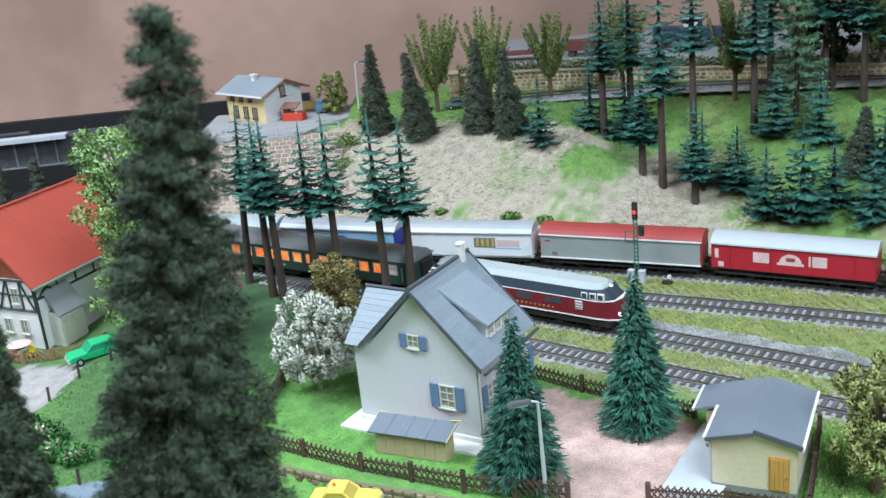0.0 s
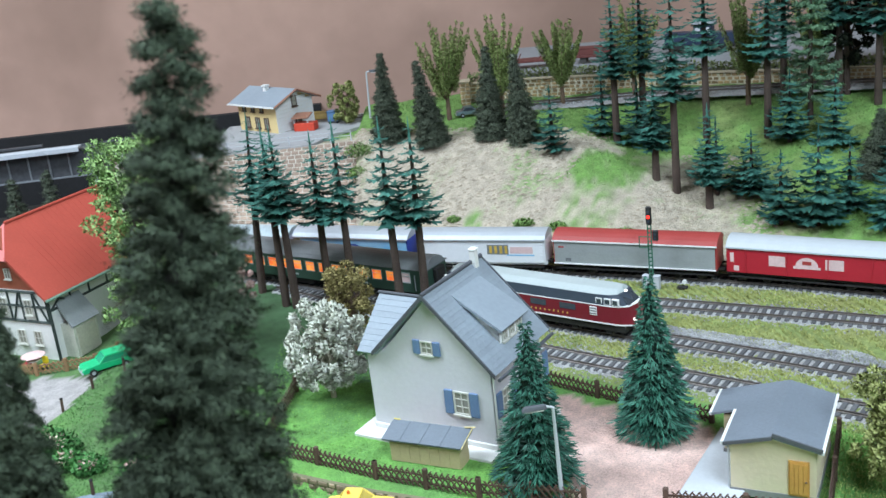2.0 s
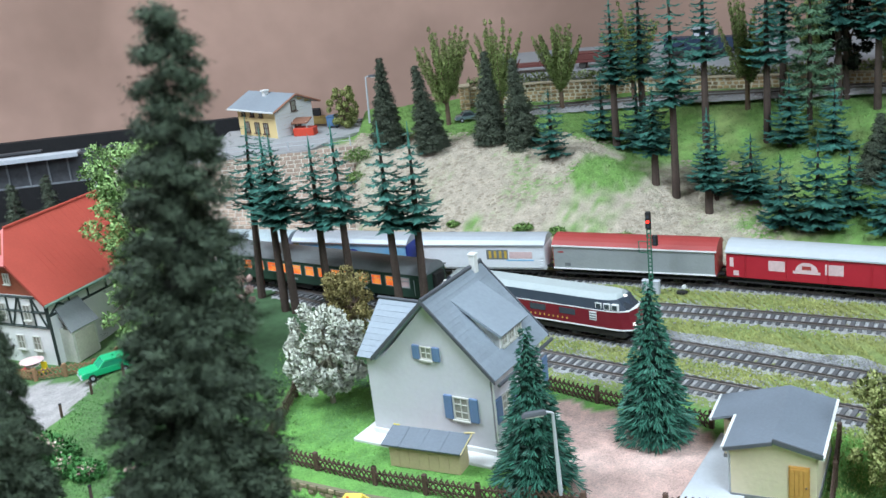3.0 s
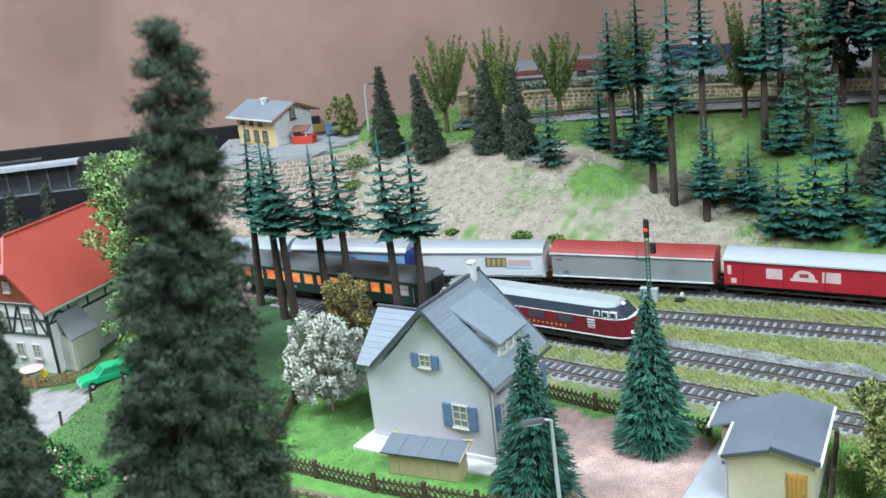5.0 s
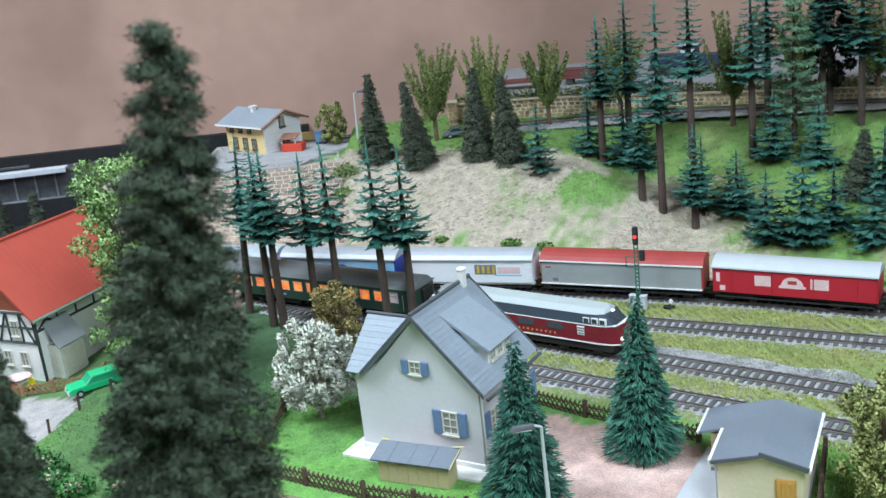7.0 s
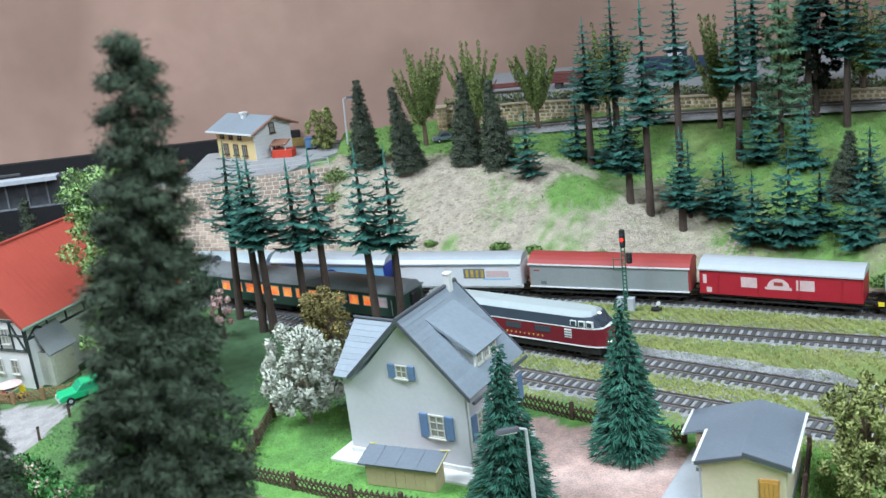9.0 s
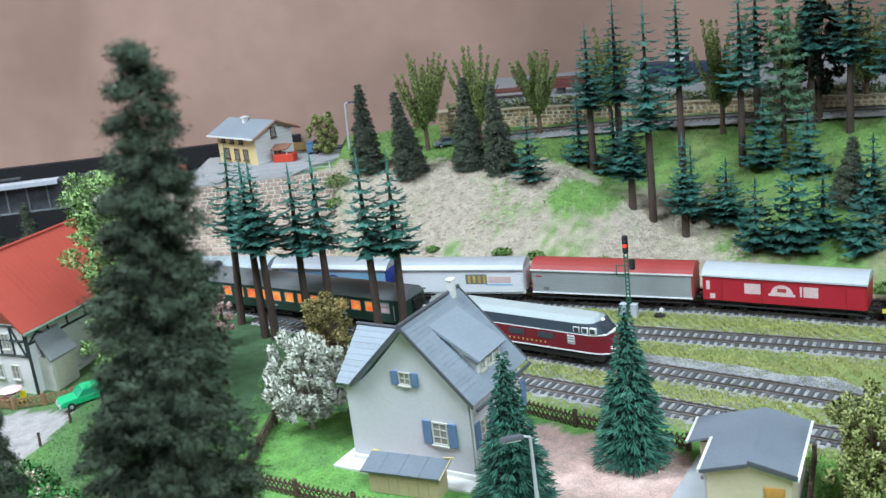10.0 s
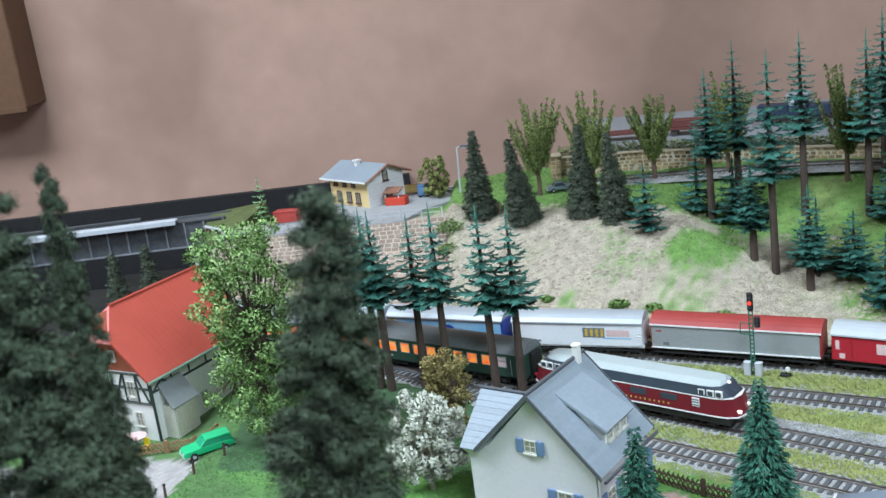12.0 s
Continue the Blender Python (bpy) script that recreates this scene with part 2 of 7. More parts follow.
def cover(x, y):
    """Colour of the scatter material by place."""
    u = y - wall_line(x)
    # Near-black ground colour stands in for the dark void behind and under the bridge.
    if y > 150.5 and x < 9.5:
        return (0.02, 0.018, 0.016)
    if x < -40.5 and y > 104 + 0.2 * (x + 40):
        return (0.02, 0.018, 0.016)
    jx, jy = x + 0.7 * noise.noise(Vector((x * 0.7, y * 0.7, 21))), y + 0.7 * noise.noise(Vector((x * 0.7, y * 0.7, 27)))
    if inside(YARD, jx, jy):
        w = step(-0.5, 0.5, noise.noise(Vector((x * 0.3, y * 0.3, 2))))
        return [a * (1 - w) + b * w for a, b in zip((0.74, 0.52, 0.46), (0.66, 0.44, 0.385))]
    if inside(ROAD, jx, jy):
        return (0.43, 0.4, 0.395)
    v = noise.noise(Vector((x * 0.16, y * 0.16, 5))) + 0.5 * noise.noise(Vector((x * 0.5, y * 0.5, 9)))
    if u > 0:
        straw = step(-0.25, 0.25, 0.4 * v + 0.32 - 0.6 * green_band(x, y, v) - 0.3 * step(16, 20, u) - 0.5 * step(28, 33, x) + 0.3 * noise.noise(Vector((x * 1.6, y * 1.6, 3))))
        straw *= 1 - step(17.5, 20, u + v * 2)
        c = [a * (1 - straw) + b * straw for a, b in zip(MOSS, STRAW)]
        if x > 25:
            w = 0.5 * step(-0.3, 0.5, v)
            c = [a * (1 - w) + b * w for a, b in zip(c, (0.30, 0.31, 0.13))]
        return c
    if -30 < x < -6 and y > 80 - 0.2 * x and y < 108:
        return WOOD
    if x > -3 and y > 78 - 0.72 * (x - 10) and y > 60:
        w = step(-0.4, 0.4, v)
        return [a * (1 - w) + b * w for a, b in zip(OLIVE, (0.24, 0.31, 0.1))]
    w = step(-0.5, 0.6, v)
    c = [a * (1 - w) + b * w for a, b in zip(LAWN, (0.13, 0.3, 0.08))]
    # rougher, mossier turf towards the farmhouse road
    w = (0.55 + 0.45 * step(-0.6, 0.3, v)) * step(-16, -20, x)
    return [a * (1 - w) + b * w for a, b in zip(c, (0.095, 0.185, 0.065))]


def build_ground():
    s, xs, ys = Shape(), np.concatenate([np.arange(-70, -42, 1.0), np.arange(-42, 50, 0.6), np.arange(50, 132, 2.0)]), np.concatenate([np.arange(10, 54, 2.0), np.arange(54, 88, 0.6), np.arange(88, 172, 0.8)])
    for y in ys:
        for x in xs:
            s.v.append((x, y, height(x, y)))
    n = len(xs)
    for j in range(len(ys) - 1):
        for i in range(n - 1):
            k = j * n + i
            s.f.append((k, k + 1, k + n + 1, k + n))
    me = s.mesh("ground", smooth=True)
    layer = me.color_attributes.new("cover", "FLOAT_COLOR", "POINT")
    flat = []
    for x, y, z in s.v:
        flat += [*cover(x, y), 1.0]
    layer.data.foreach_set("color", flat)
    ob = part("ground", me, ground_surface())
    tagged(ob, "scenic layout ground with bright green lawn and straw slope", "ground", kind="structure")


build_ground()

# ---- room round the layout ----
plaster = surface("brown_plaster", (0.47, 0.295, 0.235), 0.9, vary=0.10, grain=3, patch=0.3, bump=0.05, second=(0.33, 0.205, 0.16))
black_board = surface("black_board", (0.012, 0.012, 0.014), 0.85, vary=0.3, grain=20)
white_paint = surface("ceiling_paint", (0.42, 0.41, 0.40), 0.9, vary=0.05)
floor_mat = surface("floor_lino", (0.22, 0.2, 0.18), 0.7, vary=0.1)


def setting(name, shape, material, label):
    return tagged(part(name, shape, material), label, "wall" if "wall" in name else name, kind="structure")


setting("wall_north", Shape().box(-260, 260, 178, 190, -95, 170), plaster, "blotchy brown plastered wall behind the layout")
setting("wall_south", Shape().box(-260, 260, -212, -200, -95, 170), white_paint, "plain pale room wall")
setting("wall_west", Shape().box(-272, -260, -212, 190, -95, 170), plaster, "plain brown room wall")
setting("wall_east", Shape().box(260, 272, -212, 190, -95, 170), plaster, "plain brown room wall")
setting("ceiling", Shape().box(-272, 272, -212, 190, 170, 180), white_paint, "plain white ceiling")
setting("floor", Shape().box(-272, 272, -212, 190, -105, -95), floor_mat, "worn grey floor")
setting("trim", Shape().box(-260, -20, 176.6, 178, -40, 6.6), black_board, "black painted board along the foot of the wall")
setting("backdrop", Shape().box(-120, 120, 8, 176.6, -12, -8), black_board, "black baseboard under the layout")

# ---- tracks ----
steel = surface("rail_steel", (0.2, 0.175, 0.16), 0.45, 0.7, vary=0.3, grain=60)
sleeper_mat = surface("dark_sleeper", (0.1, 0.1, 0.106), 0.8, vary=0.3, grain=60, each=0.25)
gravel = surface("grey_ballast", (0.40, 0.40, 0.41), 0.95, vary=0.75, grain=75, bump=1.0, second=(0.33, 0.32, 0.31), patch=4)
sleeper_mesh = Shape().box(-0.19, 0.19, -1.45, 1.45, -0.45, -0.2).mesh("sleeper", bevel=0.04)


pale_mesh = Shape().box(-0.19, 0.19, -1.45, 1.45, -0.45, -0.2).mesh("sleeper", bevel=0.04)


def build_track(line, label, s0=0.0, s1=None, z=0.0, pitch=0.74, sleeper=None, tie=None):
    track = thing("track", label, "railway track", group="railway tracks")
    s1 = line.length if s1 is None else s1
    rise = z if callable(z) else lambda p: z
    for side in (-1, 1):
        g = Shape()
        prof = [(-0.11, -0.21), (0.11, -0.21), (0.1, -0.17), (0.03, -0.13), (0.05, 0.0), (-0.05, 0.0), (-0.03, -0.13), (-0.1, -0.17)]
        n = max(8, int((s1 - s0) / 1.6))
        for i in range(n + 1):
            p, d = line.at(s0 + (s1 - s0) * i / n)
            q = Vector((-d.y, d.x, 0))
            for o, h in prof:
                c = p + q * (side * 0.86 + o)
                g.v.append((c.x, c.y, h + rise(c)))
        k = len(prof)
        for i in range(n):
            for j in range(k):
                g.f.append((i * k + j, i * k + (j + 1) % k, (i + 1) * k + (j + 1) % k, (i + 1) * k + j))
        part("rail", g, steel, track, "brown steel rail")
    g, n = Shape(), max(8, int((s1 - s0) / 0.5))
    prof = [(-2.5, -0.62), (-1.95, -0.36), (-0.9, -0.3), (0, -0.33), (0.9, -0.3), (1.95, -0.36), (2.5, -0.62)]
    for i in range(n + 1):
        p, d = line.at(s0 + (s1 - s0) * i / n)
        q = Vector((-d.y, d.x, 0))
        for o, h in prof:
            c = p + q * o * (1 + 0.06 * noise.noise(p * 0.8 + Vector((0, 0, o))))
            g.v.append((c.x, c.y, h + rise(c) + 0.07 * noise.noise(c * 2.7)))
    k = len(prof)
    for i in range(n):
        for j in range(k - 1):
            g.f.append((i * k + j, (i + 1) * k + j, (i + 1) * k + j + 1, i * k + j + 1))
    tagged(part("ballast", g, gravel, track, "loose grey ballast"), kind="stuff")
    s = s0 + pitch / 2
    while s < s1:
        p, d = line.at(s)
        part("sleeper", sleeper or (sleeper_mesh if tie is None else pale_mesh), tie or sleeper_mat, track, at=at(p.x, p.y, rise(p), math.degrees(math.atan2(d.y, d.x))))
        s += pitch
    return track


build_track(TRACK_1, "rear running track on grey ballast below the hill", TRACK_1.near(-62), TRACK_1.near(120))
build_track(TRACK_2, "weathered siding track with gravel between olive grass strips", 0, TRACK_2.near(48))
build_track(TRACK_3, "front running track on light grey ballast", TRACK_3.near(-60), TRACK_3.near(44))
build_track(TRACK_4, "siding track with dark sleepers beside the fence", 0, TRACK_4.near(40))
# loose gravel spilled beside the tracks
def gravel_scatter():
    g, rnd = Shape(), random.Random(4)
    for line, a, b in ((TRACK_2, 0, 45), (TRACK_3, -2, 40), (TRACK_1, -25, 44), (TRACK_4, 4, 34)):
        s0, s1 = line.near(a), line.near(b)
        for i in range(1500):
            p, d = line.at(rnd.uniform(s0, s1))
            q = Vector((-d.y, d.x, 0))
            c = p + q * rnd.choice((-1, 1)) * rnd.uniform(0.95, 2.9)
            r, w = rnd.uniform(0.05, 0.13), rnd.uniform(0, 6)
            z = -0.36
            ring = [(c.x + r * math.cos(w + 2.1 * k), c.y + r * math.sin(w + 2.1 * k)) for k in range(3)]
            g.hull(ring, z - 0.1, z + r, [(c.x + (x - c.x) * 0.5, c.y + (y - c.y) * 0.5) for x, y in ring])
    s0, s1 = TRACK_3.near(10), TRACK_3.near(36)
    for i in range(5200):
        p, d = TRACK_3.at(rnd.uniform(s0, s1))
        wide = 2.0 + 1.2 * step(10, 15, p.x) * step(36, 30, p.x) + 0.9 * noise.noise(Vector((p.x * 0.35, 3, 1)))
        c = p + Vector((-d.y, d.x, 0)) * rnd.uniform(1.6, wide)
        r, w = rnd.uniform(0.06, 0.15), rnd.uniform(0, 6)
        ring = [(c.x + r * math.cos(w + 2.1 * k), c.y + r * math.sin(w + 2.1 * k)) for k in range(3)]
        g.hull(ring, -0.46, -0.3 + r * 0.6, [(c.x + (x - c.x) * 0.5, c.y + (y - c.y) * 0.5) for x, y in ring])
    tagged(part("gravel", g, surface("loose_stone", (0.44, 0.44, 0.455), 0.9, vary=0.6, grain=50)), "loose grey gravel scattered along the tracks", "gravel", kind="stuff")


gravel_scatter()

# ---- trees ----
bark = surface("dark_bark", (0.075, 0.05, 0.04), 0.85, vary=0.35, grain=60, bump=0.5)
brown_bark = surface("brown_bark", (0.17, 0.11, 0.075), 0.85, vary=0.3, grain=60, bump=0.5)
needle_grey = leafy("grey_green_needles", (0.05, 0.08, 0.054), 0.75, second=(0.118, 0.158, 0.098))
needle_dark = leafy("dark_teal_plastic", (0.02, 0.10, 0.085), 0.55, 0.5, second=(0.075, 0.22, 0.175))
fir_green = leafy("deep_fir_green", (0.012, 0.065, 0.047), 0.6, 0.38, second=(0.085, 0.285, 0.2))
needle_olive = leafy("dark_olive_needles", (0.06, 0.085, 0.06), 0.5, second=(0.17, 0.2, 0.14))
leaf_light = leafy("light_green_leaves", (0.1, 0.22, 0.05), 0.45, second=(0.34, 0.5, 0.19))
leaf_poplar = leafy("poplar_leaves", (0.15, 0.21, 0.06), 0.4, second=(0.33, 0.41, 0.14))
leaf_white = leafy("white_blossom", (0.62, 0.64, 0.5), 0.2, second=(0.84, 0.85, 0.76))
leaf_brown = leafy("ochre_leaves", (0.2, 0.16, 0.055), 0.4, second=(0.37, 0.31, 0.13))
leaf_bush = leafy("olive_leaves", (0.22, 0.26, 0.07), 0.4, second=(0.48, 0.51, 0.2))
leaf_pink = leafy("pink_blossom", (0.72, 0.4, 0.36), 0.3, second=(0.85, 0.62, 0.56))
leaf_pale = leafy("pale_fir_green", (0.12, 0.26, 0.15), 0.3, second=(0.27, 0.45, 0.27))


def foliage_mesh(p, d, side, ln, wd, soft):
    """Many small pointed leaves at p along d; soft: the directions in which the clumps swell, for rounded shading."""
    v = np.stack([p - side * wd, p + side * wd, p + d * ln], 1)
    face = np.cross(v[:, 1] - v[:, 0], v[:, 2] - v[:, 0])
    turn = (face * soft).sum(1) < 0
    v[turn] = v[turn][:, [1, 0, 2]]
    v = v.reshape(-1, 3) * CM
    me = bpy.data.meshes.new("foliage")
    me.from_pydata(v.tolist(), [], np.arange(len(v)).reshape(-1, 3).tolist())
    me.polygons.foreach_set("use_smooth", [True] * len(me.polygons))
    soft = soft / np.linalg.norm(soft, axis=1)[:, None]
    me.normals_split_custom_set_from_vertices(np.repeat(soft, 3, 0).tolist())
    return me


def blade(g, a, d, side, length, width, droop=0.0):
    """A pointed leaf from a along d, folded at its middle."""
    m = a + d * length * 0.45
    e = a + d * length - Vector((0, 0, droop * length))
    g.poly(a, m - side * width / 2, e, m + side * width / 2)


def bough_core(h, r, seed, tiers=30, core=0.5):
    """Ragged inner cone of a conifer; its dark colour paints the shade between the boughs."""
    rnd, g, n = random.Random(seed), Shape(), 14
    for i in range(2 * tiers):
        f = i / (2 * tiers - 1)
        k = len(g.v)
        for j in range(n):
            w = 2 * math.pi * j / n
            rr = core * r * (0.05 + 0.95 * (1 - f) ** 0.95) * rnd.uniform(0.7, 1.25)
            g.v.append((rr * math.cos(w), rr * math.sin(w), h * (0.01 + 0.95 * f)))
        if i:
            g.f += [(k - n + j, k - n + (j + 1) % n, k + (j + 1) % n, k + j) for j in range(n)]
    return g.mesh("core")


def fuzzy_spruce_crown(h, r, seed, tiers=22, per=13, hairs=60, size=0.3, tuft=0.32, blunt=0.17):
    """Wire-and-fibre model spruce: layered, drooping pads of soft fibres with open gaps between them."""
    rnd = random.Random(seed)
    centres, outs = [], []
    for i in range(tiers):
        f = (i + 0.5) / tiers
        z = h * (0.015 + 0.975 * f)
        rr = r * (blunt + (1 - blunt) * (1 - f) ** 0.9) * rnd.uniform(0.92, 1.07)
        k = max(6, int(per * (0.45 + 0.55 * (1 - f))))
        for j in range(k):
            w = 2 * math.pi * (j + rnd.uniform(-0.35, 0.35)) / k + i * 0.7
            ln = rr * rnd.uniform(0.8, 1.1)
            zz = z + rnd.uniform(-0.42, 0.42) * h / tiers
            n = max(2, int(ln / (tuft * 0.95)))
            for q in range(n):
                t0 = 0.3 if f < 0.6 else 0.05
                t = t0 + (1 - t0) * (q + 0.6) / n
                for s in (-1, 1):
                    a = w + s * rnd.uniform(0.05, 0.3) * (1.15 - 0.5 * t)
                    out = (math.cos(a), math.sin(a))
                    centres.append((out[0] * ln * t, out[1] * ln * t, zz + 0.12 * ln - 0.34 * ln * t * t + rnd.gauss(0, 0.12 * tuft)))
                    outs.append((out[0], out[1], -0.25))
    rs = np.random.RandomState(seed)
    c = np.repeat(np.array(centres), hairs, 0)
    o = np.repeat(np.array(outs), hairs, 0)
    off = rs.normal(size=c.shape) * np.array((0.42, 0.42, 0.26)) * tuft
    d = 0.75 * rs.normal(size=c.shape) + o + 0.4 * off / tuft
    d /= np.linalg.norm(d, axis=1)[:, None]
    p = c + off
    side = np.cross(d, rs.normal(size=c.shape))
    side /= np.linalg.norm(side, axis=1)[:, None]
    ln = size * rs.uniform(0.5, 1.2, (len(c), 1))
    wd = size * rs.uniform(0.07, 0.15, (len(c), 1))
    soft = off / tuft * np.array((0.7, 0.7, 1.5)) + 0.4 * o + np.array((0, 0, 0.45)) + 0.12 * rs.normal(size=c.shape)
    return foliage_mesh(p, d, side, ln, wd, soft)


def tier_fir_crown(h, r, seed, tiers=11, base=0.0, fronds=12, top=0.24, ragged=0.16):
    """Moulded plastic fir: flat whorls one above the other, of forked fronds with pale drooping finger tips."""
    rnd, g = random.Random(seed), Shape()
    down = Vector((0, 0, 1))
    for i in range(tiers):
        f = i / (tiers - 1)
        gap = (h - base) * 0.9 / (tiers - 1)
        z = base + (h - base) * (0.05 + 0.9 * f)
        rr = r * (top + (1 - top) * (1 - f) ** 0.75) * rnd.uniform(0.82, 1.14)
        k = max(6, int(fronds * (0.5 + 0.5 * (1 - f))))
        for j in range(k):
            w = 2 * math.pi * (j + rnd.uniform(-0.3, 0.3)) / k + i
            out, side = Vector((math.cos(w), math.sin(w), 0)), Vector((-math.sin(w), math.cos(w), 0))
            ln = rr * rnd.uniform(0.68, 1.15)
            lift, rise = rnd.uniform(-0.07, 0.12), z + rnd.uniform(-1, 1) * ragged * gap
            spine = [Vector((0, 0, rise)) + out * ln * t + down * ((lift * t - 0.17 * math.sin(t * 2.2) + 0.03 * t ** 4) * ln) for t in (0, 0.28, 0.5, 0.72, 0.9, 1.04)]
            wide = [0.06, 0.18, 0.25, 0.24, 0.16, 0.02]
            for a in range(5):
                p, q = spine[a], spine[a + 1]
                for sg in (-1, 1):
                    e0 = p + side * sg * wide[a] * ln * 0.5 - down * (0.10 * ln * wide[a])
                    reach = q + (q - p) * rnd.uniform(0.0, 0.6)
                    tip = reach + side * sg * wide[a + 1] * ln * rnd.uniform(0.75, 1.3) - down * (0.34 * ln * wide[a + 1])
                    if sg > 0:
                        g.poly(p, e0, tip, q)
                    else:
                        g.poly(p, q, tip, e0)
    g.rod((0, 0, h * 0.9), (0, 0, h * 1.04), r * 0.06, r * 0.01, 5)
    return g.mesh("foliage")


def dense_fir_crown(h, r, seed, rows=60):
    """Moulded fir clothed to the ground in bunches of narrow, drooping, brush-like leaves."""
    rnd, g = random.Random(seed), Shape()
    for i in range(rows):
        f = i / (rows - 1)
        z = h * (0.035 + 0.945 * f)
        rr = r * (0.06 + 0.94 * (1 - f) ** 1.02)
        k = max(6, int(24 * (0.25 + 0.75 * (1 - f))))
        for j in range(k):
            w = 2 * math.pi * (j + rnd.uniform(-0.45, 0.45)) / k + i * 0.37
            out, side = Vector((math.cos(w), math.sin(w), 0)), Vector((-math.sin(w), math.cos(w), 0))
            far = rnd.uniform(0.42, 0.84)
            root = Vector((0, 0, z + rnd.uniform(-0.1, 0.1))) + out * rr * far
            ln = rr * rnd.uniform(0.2, 0.34) + 0.3
            drop = rnd.uniform(-0.75, -0.15)
            for q in range(5):
                d = (out * rnd.uniform(0.8, 1.1) + side * ((q - 2) * 0.26 + rnd.uniform(-0.2, 0.2)) + Vector((0, 0, drop + rnd.uniform(-0.2, 0.2)))).normalized()
                k2 = ln * rnd.uniform(0.75, 1.1)
                mid, e = root + d * k2 * 0.6, root + d * k2 + Vector((0, 0, 0.08 * k2))
                wd = min(0.12, 0.07 + 0.03 * rr) * rnd.uniform(0.8, 1.2)
                up = side.cross(d).normalized() * wd * 0.5
                if up.z < 0:
                    up = -up
                g.poly(root, mid - side * wd / 2, e, mid + up)
                g.poly(root, mid + up, e, mid + side * wd / 2)
    return g.mesh("foliage")


def clump_crown(blobs, seed, count, size, hang=0.0, glow=0.2):
    """Leaves scattered over the skins of irregular clumps: (x, y, z, radius, height factor)."""
    rs = np.random.RandomState(seed)
    area = sum(b[3] ** 2 for b in blobs)
    rows = [np.repeat(np.array([b]), max(6, int(count * 2.2 * b[3] ** 2 / area)), 0) for b in blobs]
    b = np.concatenate(rows)
    n = rs.normal(size=(len(b), 3))
    n /= np.linalg.norm(n, axis=1)[:, None]
    p = b[:, :3] + n * b[:, 3:4] * rs.uniform(0.5, 1.12, (len(b), 1)) * np.stack([np.ones(len(b)), np.ones(len(b)), b[:, 4]], 1)
    d = n + 0.7 * rs.normal(size=n.shape) - np.array((0, 0, hang))
    d /= np.linalg.norm(d, axis=1)[:, None]
    side = np.cross(d, rs.normal(size=n.shape))
    side /= np.linalg.norm(side, axis=1)[:, None]
    k = size * 0.72 * rs.uniform(0.6, 1.4, (len(b), 1))
    soft = n + np.array((0, 0, glow)) + 0.35 * rs.normal(size=n.shape)
    return foliage_mesh(p, d, side, k, k * 0.36, soft)


def limbs(h, r, blobs, seed, top=0.6):
    """Tapered trunk that forks into limbs reaching the clumps."""
    rnd, g = random.Random(seed), Shape()
    pts = [Vector((0, 0, -0.4)), Vector((rnd.uniform(-0.1, 0.1) * r * 4, rnd.uniform(-0.1, 0.1) * r * 4, h * top * 0.5)), Vector((rnd.uniform(-0.4, 0.4) * r, rnd.uniform(-0.4, 0.4) * r, h * top))]
    g.rod(pts[0], pts[1], r * 1.25, r * 0.9, 9).rod(pts[1], pts[2], r * 0.9, r * 0.55, 9)
    for x, y, z, br, _ in blobs:
        t = rnd.uniform(0.45, 1.0)
        a = pts[1].lerp(pts[2], (t - 0.45) / 0.55)
        mid = a.lerp(Vector((x, y, z)), 0.5) + Vector((0, 0, -0.1 * br))
        g.rod(a, mid, r * 0.42, r * 0.26, 6).rod(mid, (x, y, z + br * 0.4), r * 0.26, r * 0.08, 6)
    return g.mesh("trunk")


def make_tree(name, label, category, crown, trunk, leaf, wood, m, group=""):
    t = thing(name, label, category, m, group)
    part("trunk", trunk, wood, t)
    part("foliage", crown, leaf, t)
    return t


def straight_trunk(h, r):
    return Shape().rod((0, 0, -0.6), (0, 0, h * 0.5), r * 1.15, r * 0.85, 9).rod((0, 0, h * 0.5), (0, 0, h * 1.0), r * 0.85, r * 0.15, 9).mesh("trunk")


# big soft spruces in the foreground
def near_spruces():
    crown, trunk = fuzzy_spruce_crown(23, 4.1, 3, 26, 15, 170, 0.175, 0.38, 0.12), Shape().rod((0, 0, -15), (0, 0, 19), 0.4, 0.05, 8).mesh("trunk")
    first = make_tree("spruce", "tall grey-green fibre spruce close beside the pond", "conifer tree", crown, trunk, needle_grey, bark, at(-6.95, 27.6, 13.25, 0, 0, 6.2), "tall spruces")
    # Solid cone blocks see-through; its near-black colour is painted shade inside the crown.
    part("core", bough_core(21.5, 3.8, 3, 40, 0.42), surface("bough_shade", (0.022, 0.022, 0.017), 0.95, vary=0.4, grain=60), first, "dark inner cone painted as shade between boughs")
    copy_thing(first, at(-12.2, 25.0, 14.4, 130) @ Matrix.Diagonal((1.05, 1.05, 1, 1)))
    copy_thing(first, at(-14.0, 32.5, 13.8, 250) @ Matrix.Diagonal((0.48, 0.48, 1, 1)))


near_spruces()

# tall plastic firs with bare trunks
def tall_fir(label, m, h, r, bare, seed, group, tiers=9, leaf=needle_dark):
    crown, trunk = tier_fir_crown(h, r, seed, tiers, h * bare, 12), straight_trunk(h * 0.98, 0.4)
    return make_tree("fir_tree", label, "conifer tree", crown, trunk, leaf, bark, m, group)


